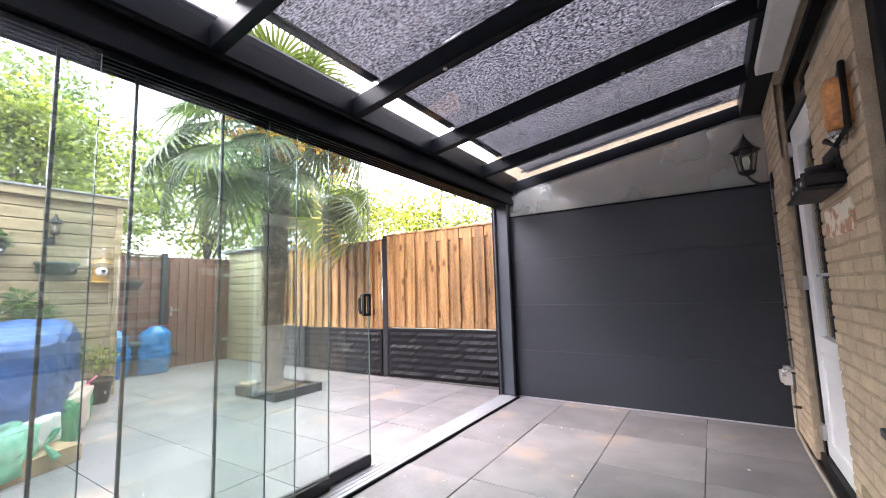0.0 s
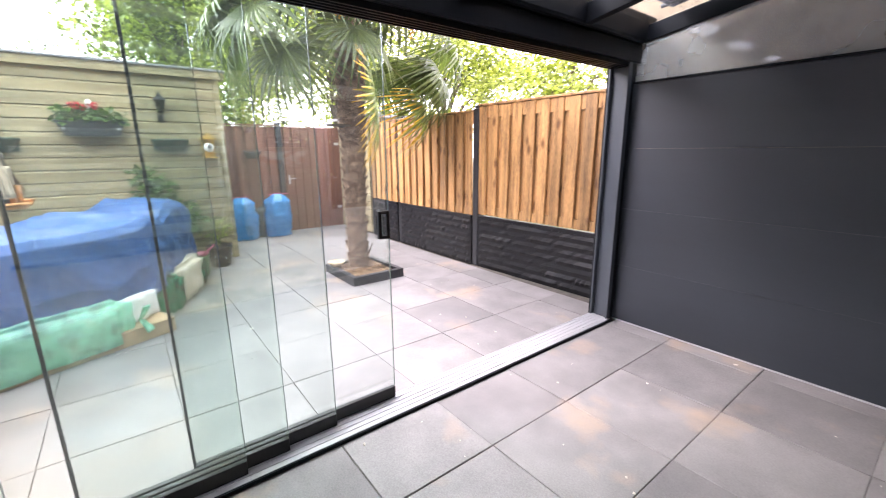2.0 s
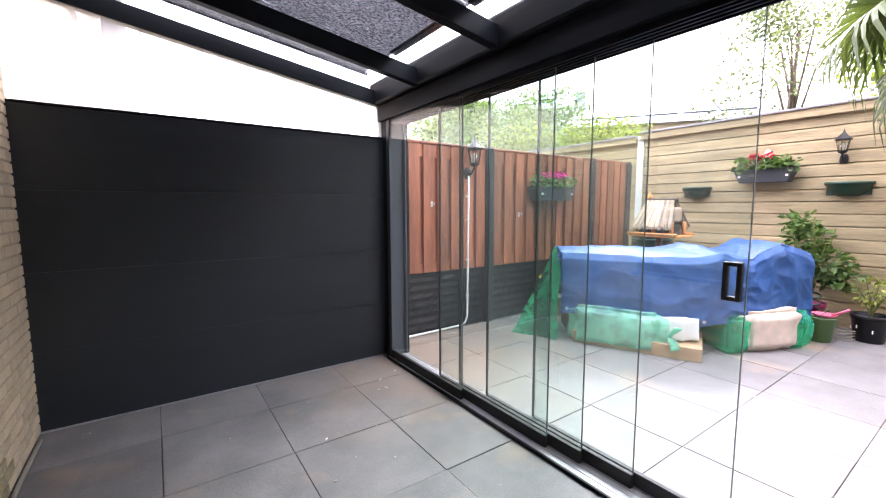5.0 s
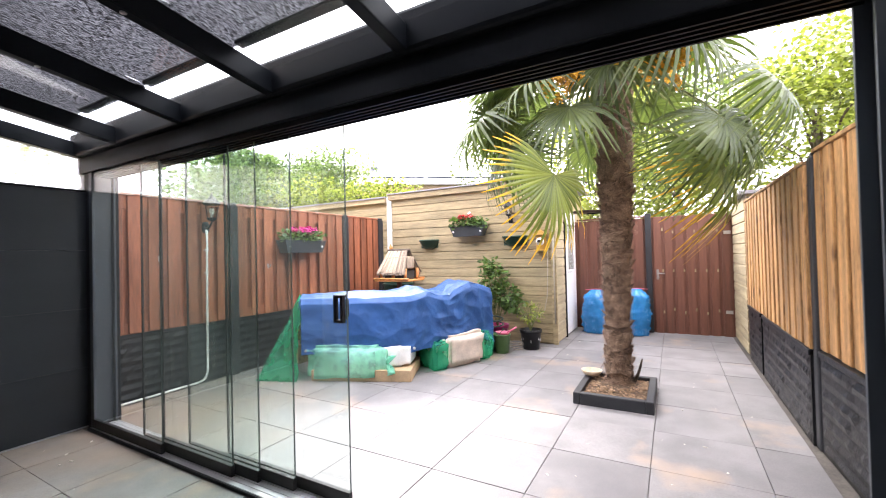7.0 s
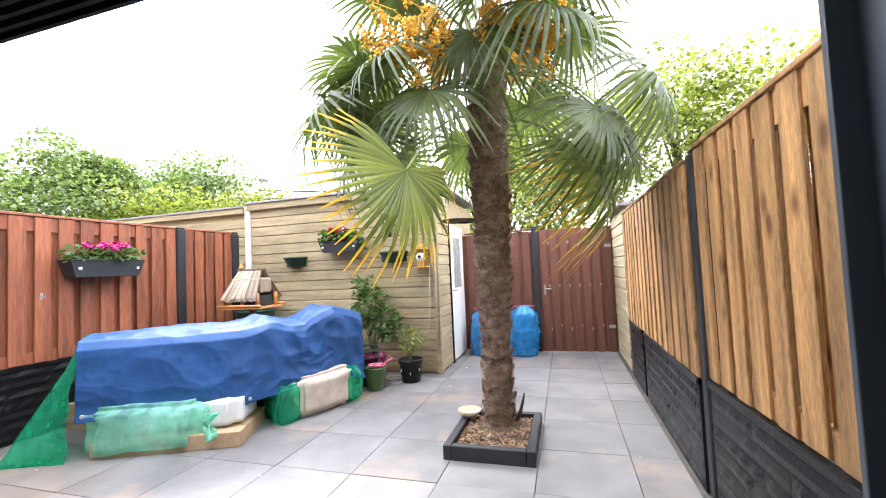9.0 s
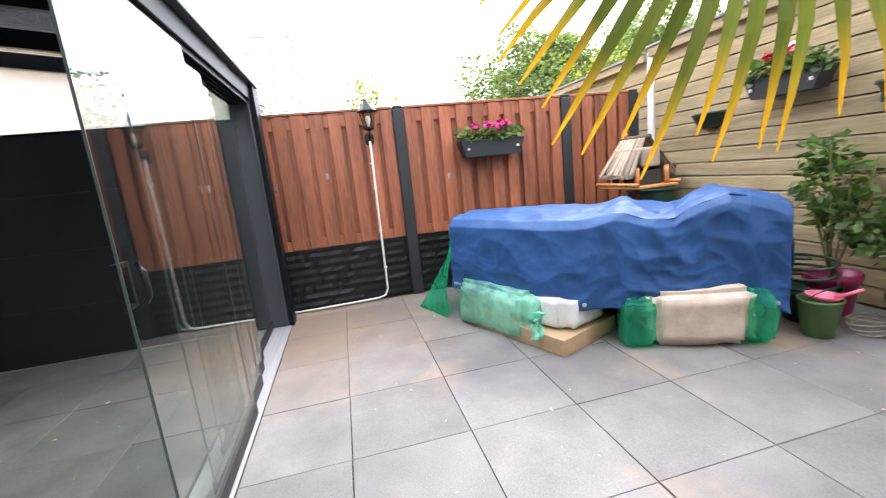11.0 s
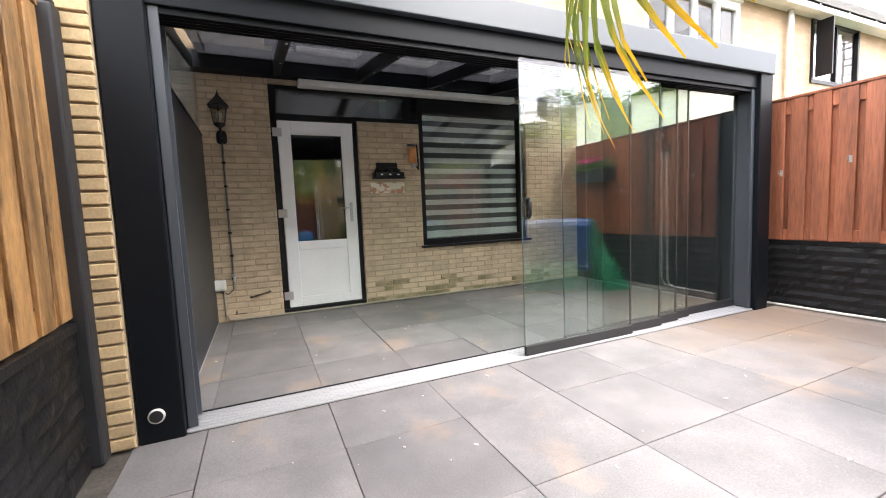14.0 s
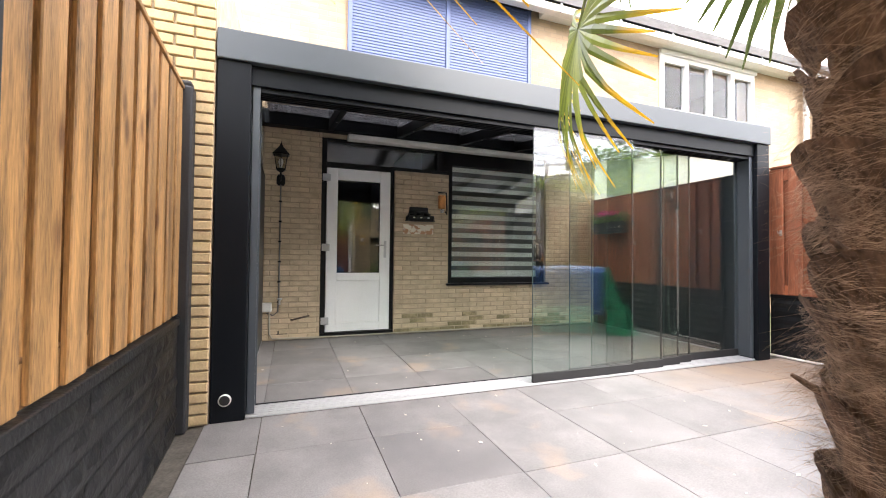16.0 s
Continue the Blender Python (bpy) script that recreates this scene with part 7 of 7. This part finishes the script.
# ---- paving tiles ----
TX0, TY0, TP = -0.42, 0.03, 0.60
floor = thing("floor", (-2.4, 2.5, -0.05), "square grey concrete paving slabs, stained in places", "paving", kind="structure")
rnd = random.Random(99)
TILES = {}


def tile_mesh(sx, sy):
    key = (round(sx, 3), round(sy, 3))
    if key not in TILES:
        TILES[key] = slab_mesh("paving_slab", sx, sy, 0.045, 0.002, M_TILE)
    return TILES[key]


for i in range(-16, 4):
    for j in range(-1, 9):
        x0, x1, y0, y1 = TX0 + i * TP, TX0 + (i + 1) * TP, TY0 + j * TP, TY0 + (j + 1) * TP
        y0, y1 = max(y0, -0.13), min(y1, 5.14)
        if y1 - y0 < 0.03 or x1 < -9.2:
            continue
        spans = [(x0, min(x1, -1.108)), (max(x0, -0.89), x1)] if x0 < -1.0 < x1 or (x0 < -0.89 < x1) or (x0 < -1.108 < x1) else [(x0, x1)]
        for a, b in spans:
            b = min(b, XW)
            if b - a < 0.03:
                continue
            if a > PX0 - 0.02 and b < PX1 + 0.02 and y0 > PY0 - 0.02 and y1 < PY1 + 0.05:
                continue
            ob = piece("paving_slab", tile_mesh(b - a - rnd.choice((0.002, 0.004, 0.006)), y1 - y0 - rnd.choice((0.002, 0.004, 0.006))), floor, ((a + b) / 2, (y0 + y1) / 2, -0.045 + rnd.uniform(-0.0015, 0.0015)))
            ob.rotation_euler = (rnd.uniform(-0.0015, 0.0015), rnd.uniform(-0.0015, 0.0015), rnd.uniform(-0.002, 0.002))

# ---- bricks ----
BL, BH, BD = 0.205, 0.052, 0.05
MESHES = {}


def brick_mesh(ln, ma):
    key = (round(ln, 2), ma.name)
    if key not in MESHES:
        MESHES[key] = slab_mesh("brick", BH, key[0], 0.020, 0.004, ma)
    return MESHES[key]


REST = {M_BRICKST.name: ([], []), M_MOSSY.name: ([], [])}
rnd = random.Random(4)
count = 0
for r in range(40):
    z = 0.012 + r * 0.0635 + BH / 2
    y = 0.16 - (0.108 if r % 2 else 0.0)
    while y < 5.0:
        a, b = max(y, 0.16), min(y + BL, 4.985)
        for h in HOLES[:3]:
            if h[2] - BH / 2 < z < h[3] + BH / 2:
                if a < h[0] < b:
                    b = h[0]
                elif a < h[1] < b:
                    a = h[1]
                if a >= h[0] - 1e-6 and b <= h[1] + 1e-6:
                    b = a
        if b - a > 0.03:
            near = 2.62 <= a and b <= 4.99 and 0.0 < z < 1.95
            if near and count < 300:
                piece("brick", brick_mesh(b - a, M_MOSSY if z < 0.30 and a < 3.3 and rnd.random() < 0.85 - 2.2 * z else M_BRICK), wall_east, (XW + 0.0125, (a + b) / 2, z), 0, 0, radians(-90))
                count += 1
            else:
                rest_v, rest_f = REST[M_MOSSY.name if 0.6 < a < 3.3 and rnd.random() < 1.0 - 3.2 * z else M_BRICKST.name]
                n0 = len(rest_v)
                hx, c = 0.010, 0.004
                za, zb = z - BH / 2, z + BH / 2
                x0, x1 = XW - 0.0075, XW + 0.0125
                rest_v += [(x1, a, za), (x1, b, za), (x1, b, zb), (x1, a, zb), (x0 + c, a, za), (x0 + c, b, za), (x0 + c, b, zb), (x0 + c, a, zb), (x0, a + c, za + c), (x0, b - c, za + c), (x0, b - c, zb - c), (x0, a + c, zb - c)]
                rest_f += [tuple(n0 + i for i in q) for q in [(0, 1, 5, 4), (1, 2, 6, 5), (2, 3, 7, 6), (3, 0, 4, 7), (4, 5, 9, 8), (5, 6, 10, 9), (6, 7, 11, 10), (7, 4, 8, 11), (8, 9, 10, 11)]]
        y += BL + 0.011
for ma in (M_BRICKST, M_MOSSY):
    rest_v, rest_f = REST[ma.name]
    me = bpy.data.meshes.new("bricks")
    me.from_pydata(rest_v, [], rest_f)
    me.materials.append(ma)
    me.update()
    bmn = bmesh.new()
    bmn.from_mesh(me)
    bmesh.ops.recalc_face_normals(bmn, faces=bmn.faces)
    bmn.to_mesh(me)
    bmn.free()
    ob = new("bricks", me)
    ob.parent = wall_east
    ob.location = -BASE[wall_east.name]
    tagged(ob, kind="stuff")
# cream bricks of the extension's front
for r in range(46):
    z = 0.012 + r * 0.0635 + BH / 2
    y = 5.124
    first = 0.205 if r % 2 else 0.10
    for k in range(4 if z > 1.85 else 1):
        ln = first if k == 0 else 0.205
        piece("brick", brick_mesh(ln, M_BRICKC), ext, (-1.1352, y + ln / 2, z), 0, 0, radians(-90))
        y += ln + 0.011

# crumbs of mortar and grit lying on the slabs
rnd = random.Random(61)
M_GRIT = mat("pale_grit", (0.55, 0.50, 0.43), 0.9, island=True, rand=0.5)
bm = bmesh.new()
for k in range(230):
    x, y, s_ = rnd.uniform(-6.5, 1.2), rnd.uniform(0.2, 4.9), rnd.choice((0.0025, 0.003, 0.004, 0.007))
    if -1.2 < x < -0.85 or (PX0 < x < PX1 and PY0 < y < PY1):
        continue
    made = bmesh.ops.create_icosphere(bm, subdivisions=1, radius=s_)["verts"]
    bmesh.ops.transform(bm, verts=made, matrix=Matrix.Translation((x, y, 0.002)) @ Matrix.Rotation(rnd.uniform(0, 6), 4, "Z") @ Matrix.Diagonal((rnd.uniform(0.8, 2.4), 1, 0.6, 1)))
single("paving_grit", bm, M_GRIT, (-2, 2.5, 0), "pale crumbs of grit scattered on the paving", "grit", kind="stuff")
